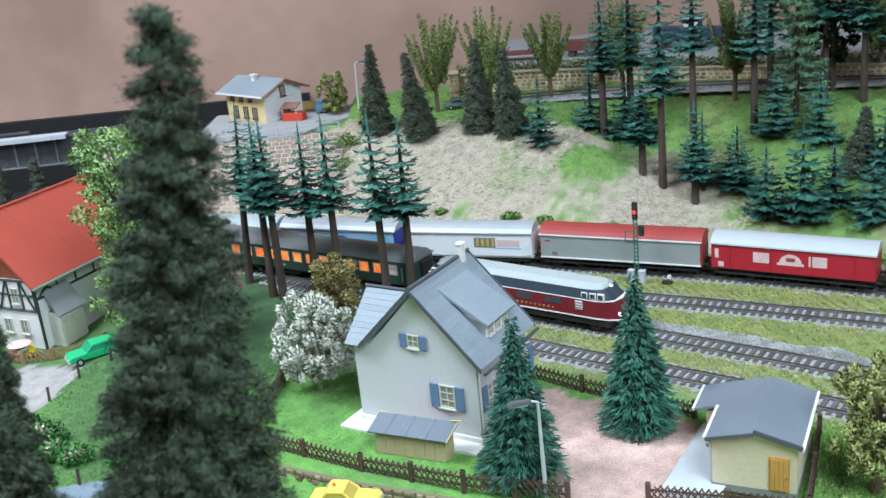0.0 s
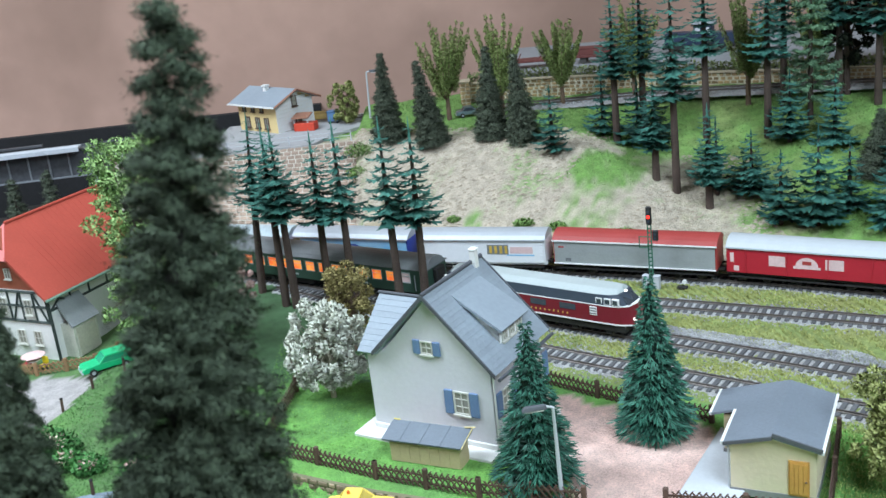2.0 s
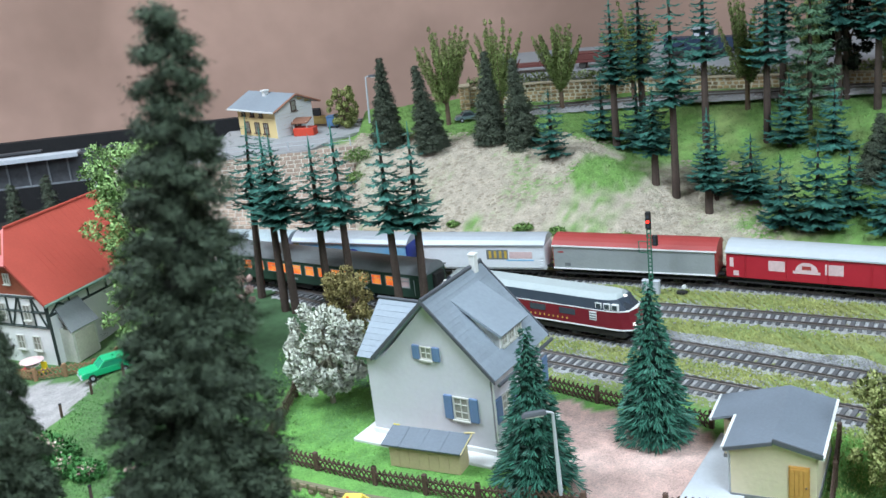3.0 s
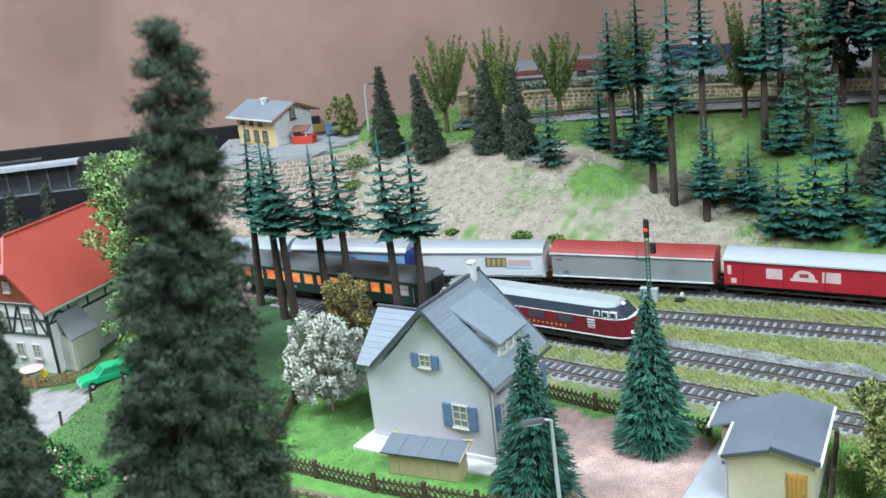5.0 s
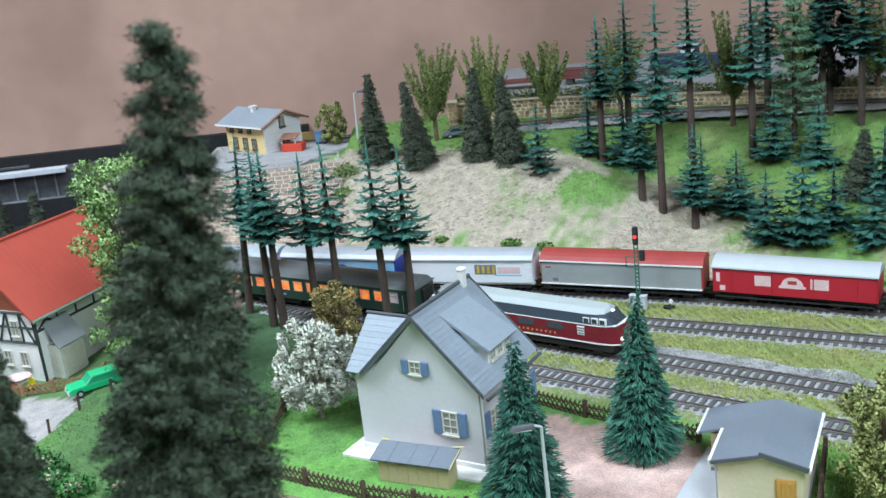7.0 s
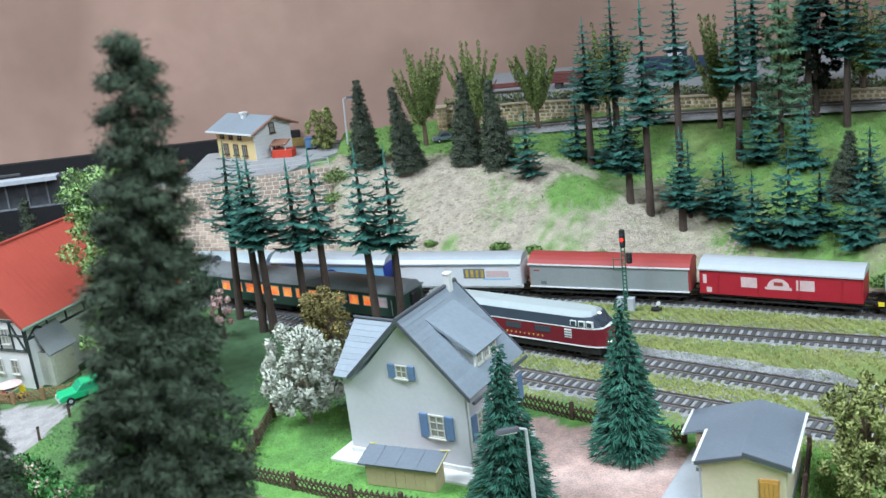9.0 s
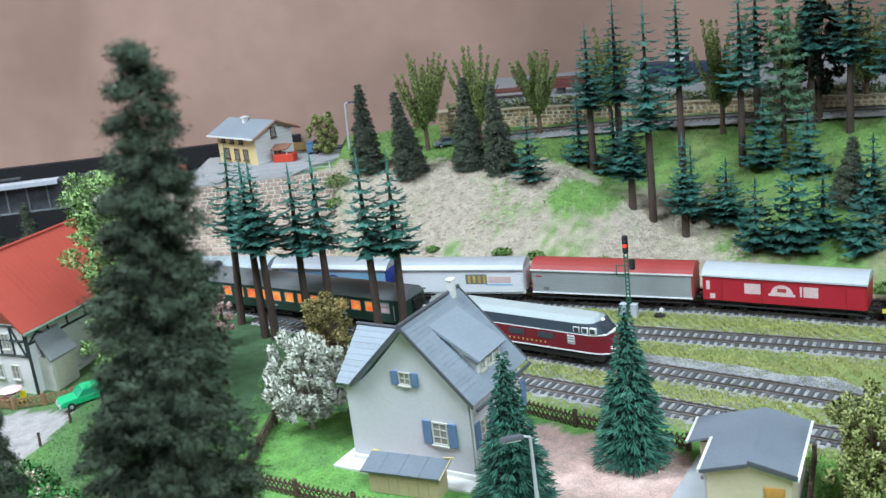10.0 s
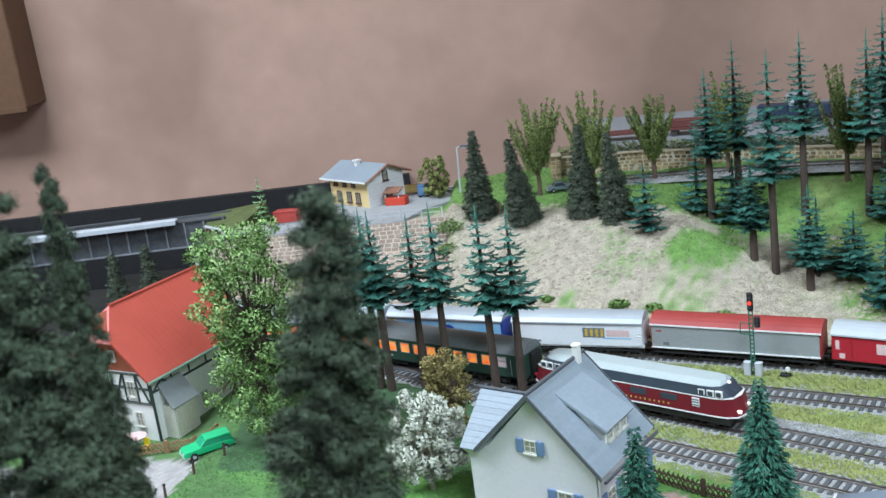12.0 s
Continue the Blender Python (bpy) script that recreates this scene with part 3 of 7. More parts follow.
ROW = "tall bare-trunked plastic fir behind the garden"
for x, y, h, lean, seed, bare in ((-20.0, 106.4, 18.6, 7, 1, 0.45), (-15.6, 100.7, 18.4, -1, 2, 0.46), (-16.8, 101.6, 18.4, 1, 3, 0.46), (-12.1, 100.5, 17.4, 1, 4, 0.42), (-9.5, 99, 18.6, 1, 5, 0.42), (-4.8, 97, 18.6, 2, 6, 0.42), (-2.3, 96.3, 18.4, 3, 7, 0.4)):
    tall_fir(ROW, at(x, y, -0.3, seed * 50, 0, lean - 2), h, 2.75, bare + 0.09, seed, "firs behind the garden", 10)


def hill_firs():
    for x, y, h, bare, r, seed in ((28.3, 108.6, 11, 0.22, 2.3, 11), (25.5, 111.6, 23, 0.42, 3.1, 12), (23.7, 113.5, 10.6, 0.32, 2.6, 13),
                                   (20.8, 121.2, 16.8, 0.42, 2.6, 14), (30.9, 119.9, 20, 0.45, 2.4, 15), (37, 116.8, 19.6, 0.42, 2.6, 16), (24.6, 124.5, 18.6, 0.35, 2.5, 17),
                                   (49.3, 117, 19, 0.4, 3.0, 18), (40.4, 122, 19, 0.42, 2.5, 19), (46, 120, 19, 0.45, 2.8, 20), (52.5, 113, 20, 0.35, 3, 10)):
        tall_fir("tall bare-trunked plastic fir on the hillside", at(x, y, height(x, y) - 0.1, seed * 40), h, r * 1.02, bare + 0.03, seed, "tall firs on the hill", 14)
    for x, y, h, r, seed in ((13.1, 118.8, 7.8, 2.4, 21), (19.6, 123.4, 7.9, 2.2, 22), (23.3, 121.0, 7.4, 2.8, 23), (32.9, 109, 6.9, 2.7, 24), (34.2, 103.2, 7.6, 2.7, 25), (37.4, 101.6, 10, 3.2, 26), (40.8, 102.4, 7.6, 2.2, 27),
                             (38.8, 114.8, 7.8, 2.7, 28), (42.7, 111.9, 7.4, 2.6, 29), (43.4, 98.8, 7.6, 2.9, 30), (29.6, 110.5, 8.5, 2.1, 31), (46.5, 104, 7.5, 2.6, 32), (47.5, 100, 7, 2.7, 33)):
        crown, trunk = tier_fir_crown(h, r * 1.02, seed, 9, h * 0.1, 12), straight_trunk(h * 0.95, 0.25)
        make_tree("small_fir", "small dark green plastic fir on the slope", "conifer tree", crown, trunk, needle_dark, bark, at(x, y, height(x, y) - 0.1, seed * 70), "small firs on the slope")


hill_firs()


def larch_crown(h, r, seed, tiers=12):
    """Soft fir with long arching branches, each hung on both sides with fine needles."""
    rs, rnd = np.random.RandomState(seed), random.Random(seed)
    p, d = [], []
    for i in range(tiers):
        f = i / (tiers - 1)
        ln0 = r * (0.12 + 0.88 * (1 - f) ** 0.8)
        for j in range(7):
            w = 2 * math.pi * (j + rnd.uniform(-0.3, 0.3)) / 7 + i * 1.3
            ln, z = ln0 * rnd.uniform(0.7, 1.1), h * (0.16 + 0.8 * f) + rnd.uniform(-0.3, 0.3)
            out, side = np.array((math.cos(w), math.sin(w), 0)), np.array((-math.sin(w), math.cos(w), 0))
            t = rs.uniform(0.08, 1.0, 230)[:, None]
            c = out * ln * t + np.array((0, 0, 1)) * (z + ln * (-0.5 * t + 0.55 * t ** 2))
            p.append(c + rs.normal(size=c.shape) * 0.07)
            d.append(out * 0.5 + side * rs.choice((-1, 1), (230, 1)) * rs.uniform(0.4, 1.0, (230, 1)) + np.array((0, 0, -0.35)) + 0.3 * rs.normal(size=c.shape))
    p, d = np.concatenate(p), np.concatenate(d)
    d /= np.linalg.norm(d, axis=1)[:, None]
    sd = np.cross(d, rs.normal(size=d.shape))
    sd /= np.linalg.norm(sd, axis=1)[:, None]
    k = 0.55 * rs.uniform(0.5, 1.2, (len(p), 1))
    return foliage_mesh(p, d, sd, k, k * 0.09, d * 0.4 + np.array((0, 0, 0.7)) + 0.2 * rs.normal(size=d.shape))


make_tree("pale_fir", "pale green fir with long arching branches on the hill", "conifer tree", larch_crown(17.5, 4.0, 77), straight_trunk(17, 0.3), leaf_pale, bark, at(42.0, 117.6, height(42.0, 117.6) - 0.1, 20))


def feathered_tree(h, spread, seed, arms=17):
    """Fan of upswept branches, each feathered with leaves to its tip, on a short trunk."""
    rnd, blobs = random.Random(seed + 60), []
    g = Shape().rod((0, 0, -0.4), (0, 0, h * 0.3), 0.34, 0.24, 9).rod((0, 0, h * 0.3), (0, 0, h * 0.7), 0.24, 0.08, 8)
    for k in range(arms):
        w, reach = k * 2.4 + seed, rnd.uniform(0.2, 1.0) if k % 3 else 1.0
        low, tip = h * rnd.uniform(0.16, 0.36), h * (rnd.uniform(0.78, 1.0) - 0.14 * reach * rnd.random())
        last = Vector((0, 0, low))
        for q in range(9):
            t = (q + 1) / 9
            out = spread * reach * t ** 0.8
            p = Vector((math.cos(w) * out, math.sin(w) * out, low + (tip - low) * t))
            g.rod(last, p, 0.13 - 0.1 * (t - 0.11), 0.13 - 0.1 * t, 5)
            if q:
                blobs.append((p.x, p.y, p.z - 0.25, (0.55 - 0.36 * t) * rnd.uniform(0.8, 1.25), 1.9))
            last = p
    return clump_crown(blobs, seed, 17000, 0.21, -1.0, 0.5), g.mesh("trunk")


def hill_conifers():
    crown = fuzzy_spruce_crown(12, 2.35, 8, 24, 13, 30, 0.3, 0.34, 0.06)
    trunk = Shape().rod((0, 0, -0.5), (0, 0, 10), 0.3, 0.1, 7).mesh("trunk")
    first = None
    for x, y, k, lean in ((-6.1, 131.5, 0.92, 0), (-0.5, 127.4, 0.95, -7), (6.6, 126.0, 1.0, 0), (10.2, 123.3, 0.94, -3), (44.7, 105.5, 0.64, 3)):
        m = at(x, y, height(x, y) - 0.1, 0, 0, lean) @ at(0, 0, 0, x * 50) @ Matrix.Diagonal((0.98, 0.98, k, 1))
        if first is None:
            first = make_tree("dark_conifer", "dark bushy conifer along the crest of the hill", "conifer tree", crown, trunk, needle_olive, bark, m, "dark conifers on the crest")
            # Near-black cone, shade put into colour behind the crest conifers' needles.
            part("core", bough_core(12, 2.15, 8, 20, 0.5), surface("bough_shade", (0.022, 0.022, 0.017), 0.95, vary=0.4, grain=60), first, "dark inner cone painted as shade between boughs")
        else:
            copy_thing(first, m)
    # upright light green trees behind
    for i, (x, y, h) in enumerate(((1.6, 136, 13.0), (8.4, 133, 13.2), (16.3, 135.5, 11.6), (25.1, 132.9, 12.8), (36.9, 124.2, 14.2), (54, 124, 12.5), (46.5, 128, 12.5))):
        crown, wood = feathered_tree(h, 0.27 * h, i)
        make_tree("poplar_tree", "upright olive-green tree with feathery branches on the hilltop", "tree", crown, wood, leaf_poplar, brown_bark, at(x, y, height(x, y)), "upright trees on the hilltop")


hill_conifers()

# two moulded firs in the yard
for x, y, h, r, seed in ((5.5, 63.0, 11.6, 3.1, 41), (14.4, 68.2, 11.8, 3.0, 42)):
    fir = make_tree("yard_fir", "dense dark green moulded fir standing in the yard", "conifer tree", dense_fir_crown(h, r, seed), straight_trunk(h * 0.9, 0.3), fir_green, bark, at(x, y, -0.1, seed * 30), "yard firs")
    # Inner cone coloured as the shade in the gaps between leaf bunches.
    part("core", bough_core(h * 0.98, r, seed, 24, 0.6), surface("fir_shade", (0.006, 0.03, 0.022), 0.8, vary=0.3), fir, "dark green inner cone painted as shade")


def round_tree(name, label, x, y, h, spread, leaf, wood, seed, count, size, blobs_n=16, low=0.4, r=0.35, squash=0.9, hang=0.0, glow=0.2, clump=(0.14, 0.25)):
    rnd, blobs = random.Random(seed), []
    for k in range(blobs_n):
        w, t = k * 2.4, (k + 0.5) / blobs_n
        rr = spread * math.sqrt(1 - (2 * t - 1) ** 2 * 0.75) * rnd.uniform(0.3, 0.92)
        blobs.append((math.cos(w) * rr, math.sin(w) * rr, h * (low + (0.92 - low) * t), spread * rnd.uniform(*clump), squash))
    return make_tree(name, label, "tree", clump_crown(blobs, seed, count, size, hang, glow), limbs(h, r, blobs, seed), leaf, wood, at(x, y, height(x, y)))


round_tree("blossom_tree", "white blossoming tree on the garden lawn", -9.9, 79.2, 8.5, 3.5, leaf_white, surface("grey_twig", (0.3, 0.27, 0.2), 0.85, vary=0.3, grain=60), 51, 8200, 0.34, 58, 0.16, 0.2, 1.3, -0.7, 0.7, (0.07, 0.17))
round_tree("brown_tree", "ochre autumn tree beside the house", -8.9, 88.5, 8.4, 2.8, leaf_brown, brown_bark, 52, 5600, 0.26, 34, 0.18, 0.3, 1.0, -0.2, 0.6)
round_tree("broad_tree", "light green leafy tree beside the farmhouse", -26, 91, 22.5, 6.2, leaf_light, bark, 53, 12500, 0.36, 74, 0.12, 0.45, 0.75, -0.2, 0.5)
round_tree("olive_tree", "olive-green leafy tree at the meadow edge", 27.4, 58, 9.4, 3.2, leaf_bush, brown_bark, 54, 6500, 0.28, 46, 0.15, 0.3, 1.1, -0.4, 0.6, (0.09, 0.2))
round_tree("dark_tree", "tall dark-leaved tree among the firs on the hill", 47.5, 121.5, 15, 3.2, leafy("dark_leaves", (0.02, 0.03, 0.02), 0.4, second=(0.05, 0.06, 0.04)), bark, 57, 4200, 0.45, 26, 0.25)
round_tree("station_tree", "small olive tree beside the station", -12.6, 146, 6.6, 2.5, leaf_bush, brown_bark, 55, 5200, 0.24, 40, 0.15, 0.25, 1.0, -0.3, 0.4, (0.1, 0.2))
round_tree("pink_tree", "pink blossoming bush by the tracks", -20.8, 101, 5.4, 1.6, leaf_pink, bark, 56, 900, 0.28, 12, 0.3, 0.2)

# ---- houses ----
slate = surface("blue_slate", (0.25, 0.29, 0.335), 0.6, vary=0.12, grain=30, patch=3, bump=0.1, each=0.06)
pale_wall = surface("pale_render", (0.62, 0.60, 0.645), 0.8, vary=0.06, grain=30, patch=2, bump=0.1)
white_wall = surface("white_render", (0.74, 0.74, 0.73), 0.8, vary=0.06, grain=30, patch=2)
plinth_mat = surface("white_plinth", (0.72, 0.71, 0.69), 0.8, vary=0.08)
blue_wood = surface("blue_shutter", (0.13, 0.21, 0.36), 0.6, vary=0.12, grain=60)
frame_mat = surface("cream_frame", (0.56, 0.55, 0.5), 0.6, vary=0.05)
cream = surface("cream_wall", (0.66, 0.57, 0.40), 0.75, vary=0.07, grain=30, patch=2)
tan_wood = surface("tan_wood", (0.52, 0.42, 0.24), 0.7, vary=0.12, grain=50)
orange_wood = surface("orange_door", (0.55, 0.29, 0.07), 0.6, vary=0.14, grain=50)
dark_edge = surface("dark_roof_edge", (0.085, 0.09, 0.105), 0.7, vary=0.15)
grey_felt = surface("grey_roof_felt", (0.155, 0.18, 0.215), 0.75, vary=0.14, grain=50, patch=2.5, bump=0.2)
concrete = surface("light_concrete", (0.48, 0.50, 0.54), 0.8, vary=0.08, grain=40, bump=0.1)
brown_wood = surface("brown_wood", (0.105, 0.06, 0.045), 0.75, vary=0.3, grain=60, each=0.2)
glass = bpy.data.materials.new("window_glass")
glass.use_nodes = True
glass.node_tree.nodes["Principled BSDF"].inputs["Base Color"].default_value = (0.3, 0.29, 0.25, 1)
glass.node_tree.nodes["Principled BSDF"].inputs["Roughness"].default_value = 0.08


def axes(x, y, z, gx, gy):
    """Pose whose x runs along (gx, gy) on the plan."""
    return at(x, y, z, math.degrees(math.atan2(gy, gx)))


def window(parent, m, w, h, name="window", bars=(1, 1), frame=frame_mat, depth=0.12, shutters=None, curtain=None):
    """A window in the x-z plane of m, facing -y: frame, panes, glazing bars, shutters."""
    f = Shape()
    b = min(w, h) * 0.085
    f.box(-w / 2, -w / 2 + b, -depth, 0.03, 0, h).box(w / 2 - b, w / 2, -depth, 0.03, 0, h).box(-w / 2 + b, w / 2 - b, -depth, 0.03, 0, b).box(-w / 2 + b, w / 2 - b, -depth, 0.03, h - b, h)
    ob = part(name, f, frame, parent, at=m)
    nx, nz = bars
    for i in range(nx):
        x = -w / 2 + w * (i + 1) / (nx + 1)
        part("glazing_bar", Shape().box(x - b * 0.35, x + b * 0.35, -depth * 0.8, 0.02, b, h - b), frame, ob)
    for i in range(nz):
        z = h * (i + 1) / (nz + 1)
        part("glazing_bar", Shape().box(-w / 2 + b, w / 2 - b, -depth * 0.75, 0.02, z - b * 0.3, z + b * 0.3), frame, ob)
    part("pane", Shape().box(-w / 2 + b, w / 2 - b, -depth * 0.3, 0.02, b, h - b), glass, ob, "dark window glass")
    part("sill", Shape().box(-w / 2 - 0.08, w / 2 + 0.08, -depth - 0.12, 0.0, -0.12, 0), frame, ob)
    if shutters:
        for sg in (-1, 1):
            x = sg * (w / 2 + 0.06 + shutters / 2)
            part("shutter", Shape().box(x - shutters / 2, x + shutters / 2, -0.16, 0.02, -0.05, h + 0.05), blue_wood, ob, "blue wooden shutter", bevel=0.04)
    return ob


def tiled_slope(parent, a, b, c, d, rows, cols, material, name="tile", thick=0.04, seed=0):
    """Rows of tiles on the slope a-b (eave) to d-c (ridge): each row a course that laps the one below."""
    a, b, c, d = (Vector(p) for p in (a, b, c, d))
    nrm = (b - a).cross(d - a).normalized()
    for i in range(rows):
        g = Shape()
        t0, t1 = i / rows, min(1.0, (i + 1.12) / rows)
        lo0, lo1 = a.lerp(d, t0), b.lerp(c, t0)
        hi0, hi1 = a.lerp(d, t1), b.lerp(c, t1)
        for j in range(cols):
            s0, s1 = j / cols, (j + 1) / cols
            p, q = lo0.lerp(lo1, s0) + nrm * thick, lo0.lerp(lo1, s1) + nrm * thick
            r, s = hi0.lerp(hi1, s1) + nrm * 0.012, hi0.lerp(hi1, s0) + nrm * 0.012
            k = len(g.v)
            g.v += [tuple(v) for v in (p, q, r, s, p - nrm * thick, q - nrm * thick, r - nrm * 0.012, s - nrm * 0.012)]
            g.f += [(k, k + 1, k + 2, k + 3), (k + 4, k + 5, k + 1, k), (k + 5, k + 6, k + 2, k + 1), (k + 7, k + 4, k, k + 3), (k + 3, k + 2, k + 6, k + 7)]
        part(name, g, material, parent)


def slab(pts, t):
    """A plate of thickness t hanging below a flat polygon."""
    pts = [Vector(p) for p in pts]
    nrm = (pts[1] - pts[0]).cross(pts[2] - pts[0]).normalized() * t
    g, n = Shape(), len(pts)
    g.v = [tuple(p) for p in pts] + [tuple(p - nrm) for p in pts]
    g.f = [tuple(range(n)), tuple(range(2 * n - 1, n - 1, -1))] + [(i, n + i, n + (i + 1) % n, (i + 1) % n) for i in range(n)]
    return g


def dwelling():
    """Pale rendered house with blue shutters: x along the gable, y towards the back."""
    h = thing("house", "pale rendered house with blue-grey roof and blue shutters", "house", axes(-1.0, 69.8, 0, 0.85, -0.527))
    top, eave, ln, half = 11.35, 6.0, 7.55, 4.65
    part("plinth", Shape().box(-5.95, 4.75, -0.1, ln + 0.1, -0.9, 0.3), plinth_mat, h, bevel=0.06)
    part("terrace", Shape().box(-7.0, 5.0, -1.5, 4.5, -0.9, -0.12), plinth_mat, h, "thin white paved slab", bevel=0.05)
    body = Shape()
    ring = [(-half, 0.2), (half, 0.2), (half, eave), (0, top - 0.35), (-half, eave)]
    n = len(ring)
    body.v = [(x, 0, z) for x, z in ring] + [(x, ln, z) for x, z in ring]
    body.f = [tuple(range(n)), tuple(range(2 * n - 1, n - 1, -1))] + [(i, n + i, n + (i + 1) % n, (i + 1) % n) for i in range(n)]
    part("wall", body, pale_wall, h)
    wing = Shape()
    ring = [(0.02, 0.2), (6.5, 0.2), (6.5, eave + 0.35), (3.25, 9.1), (0.02, eave + 0.35)]
    wing.v = [(-5.85, y, z) for y, z in ring] + [(-1.5, y, z) for y, z in ring]
    wing.f = [tuple(range(n - 1, -1, -1)), tuple(range(n, 2 * n))] + [(i, (i + 1) % n, n + (i + 1) % n, n + i) for i in range(n)]
    part("wing", wing, pale_wall, h)
    # main roof: two slopes with courses of slates, dark verge boards, ridge cap
    y0, y1, out = -0.45, ln + 0.4, 5.35
    ze = top - out * 1.0
    r = part("roof", slab([(out, y0, ze), (out, y1, ze), (0, y1, top), (0, y0, top)], 0.22), slate, h)
    tiled_slope(r, (out, y0, ze), (out, y1, ze), (0, y1, top), (0, y0, top), 19, 2, slate)
    short = 5.0
    zs = top - short
    r2 = part("roof", slab([(-short, y1, zs), (-short, y0, zs), (0, y0, top), (0, y1, top)], 0.22), slate, h)
    tiled_slope(r2, (-short, y1, zs), (-short, y0, zs), (0, y0, top), (0, y1, top), 19, 2, slate)
    for sg in (-1, 1):
        for y in (y0 - 0.14, y1 + 0.02):
            a, b = Vector((out, y, ze)) if sg > 0 else Vector((-short, y, zs)), Vector((0, y, top))
            up = Vector((0, 0, 0.13))
            g = Shape()
            g.v = [tuple(v) for v in (a - up * 1.6, b - up * 1.6, b + up, a + up)] + [(v.x, v.y + 0.12, v.z) for v in (a - up * 1.6, b - up * 1.6, b + up, a + up)]
            g.f = [(0, 1, 2, 3), (7, 6, 5, 4), (0, 4, 5, 1), (1, 5, 6, 2), (2, 6, 7, 3), (3, 7, 4, 0)]
            part("verge_board", g, dark_edge, r, "dark grey verge board")
    part("ridge_cap", Shape().rod((0, y0 - 0.1, top + 0.1), (0, y1 + 0.1, top + 0.1), 0.16, 0.16, 8), dark_edge, r)
    # wing roof
    zt, ye = 9.55, -0.45
    w = part("wing_roof", slab([(-6.35, ye, 6.3), (-4.75, ye, 6.3), (-1.7, 3.25, zt), (-6.35, 3.25, zt)], 0.2), slate, h)
    tiled_slope(w, (-6.35, ye, 6.3), (-4.75, ye, 6.3), (-1.4, 3.25, zt), (-6.35, 3.25, zt), 10, 4, slate)
    part("wing_roof", slab([(-5.0, 7.0, 6.2), (-6.35, 7.0, 6.2), (-6.35, 3.25, zt), (-1.7, 3.25, zt)], 0.2), slate, h)
    part("ridge_cap", Shape().rod((-6.45, 3.25, zt + 0.08), (-1.5, 3.25, zt + 0.08), 0.13, 0.13, 8), dark_edge, w)
    # shed dormer
    v0, v1 = 2.4, 5.85
    g = Shape()
    side = [(1.2, 9.95), (4.3, 8.3), (4.3, 6.7), (1.2, 9.9)]
    for v in (v0, v1):
        g.poly(*[(u, v, z) for u, z in (side if v == v0 else side[::-1])])
    g.box(4.1, 4.3, v0, v1, 6.6, 8.3)
    g.box(1.6, 4.2, v0, v0 + 0.15, 6.8, 8.4)
    d = part("dormer", g, white_wall, h)
    part("dormer_roof", slab([(4.75, v0 - 0.35, 8.25), (4.75, v1 + 0.35, 8.25), (0.75, v1 + 0.35, 10.62), (0.75, v0 - 0.35, 10.62)], 0.2), slate, d, "smooth blue-grey dormer roof")
    for i in range(3):
        window(d, at(4.31, v0 + 0.65 + i * 1.08, 7.15, 90), 0.72, 0.85)
    part("chimney", Shape().box(-0.1, 0.42, 6.5, 7.05, 10.3, 12.3).box(-0.15, 0.47, 6.45, 7.1, 12.3, 12.48), plinth_mat, h, "white chimney", bevel=0.05)
    window(h, at(-0.38, 0, 6.7), 0.98, 1.0, bars=(1, 1), shutters=0.6)
    window(h, at(2.1, 0, 2.3), 1.3, 1.8, bars=(1, 2), shutters=0.7)
    window(h, at(half, 1.9, 2.2, 90), 1.3, 1.8, bars=(1, 2), shutters=0.8)
    window(h, at(half, 6.9, 2.05, 90), 1.4, 1.95, bars=(1, 2), shutters=0.8)
    part("doorstep", Shape().box(4.75, 6.6, 4.2, 6.4, -0.8, 0.35).box(4.75, 6.0, 4.4, 6.2, 0.35, 0.65), plinth_mat, h, "white doorstep", bevel=0.05)
    part("door", Shape().box(4.7, 4.86, 4.6, 6.0, 0.65, 3.3).box(4.8, 4.9, 4.8, 5.8, 0.9, 1.9).box(4.8, 4.9, 4.8, 5.8, 2.1, 3.1), orange_wood, h)
    part("downpipe", Shape().rod((half + 0.15, 0.12, 0.2), (half + 0.15, 0.12, 5.6), 0.08, 0.08, 6), white_wall, h)
    part("gutter", Shape().rod((5.6, -0.4, 5.7), (5.6, ln + 0.4, 5.7), 0.14, 0.14, 6), dark_edge, h)


dwelling()


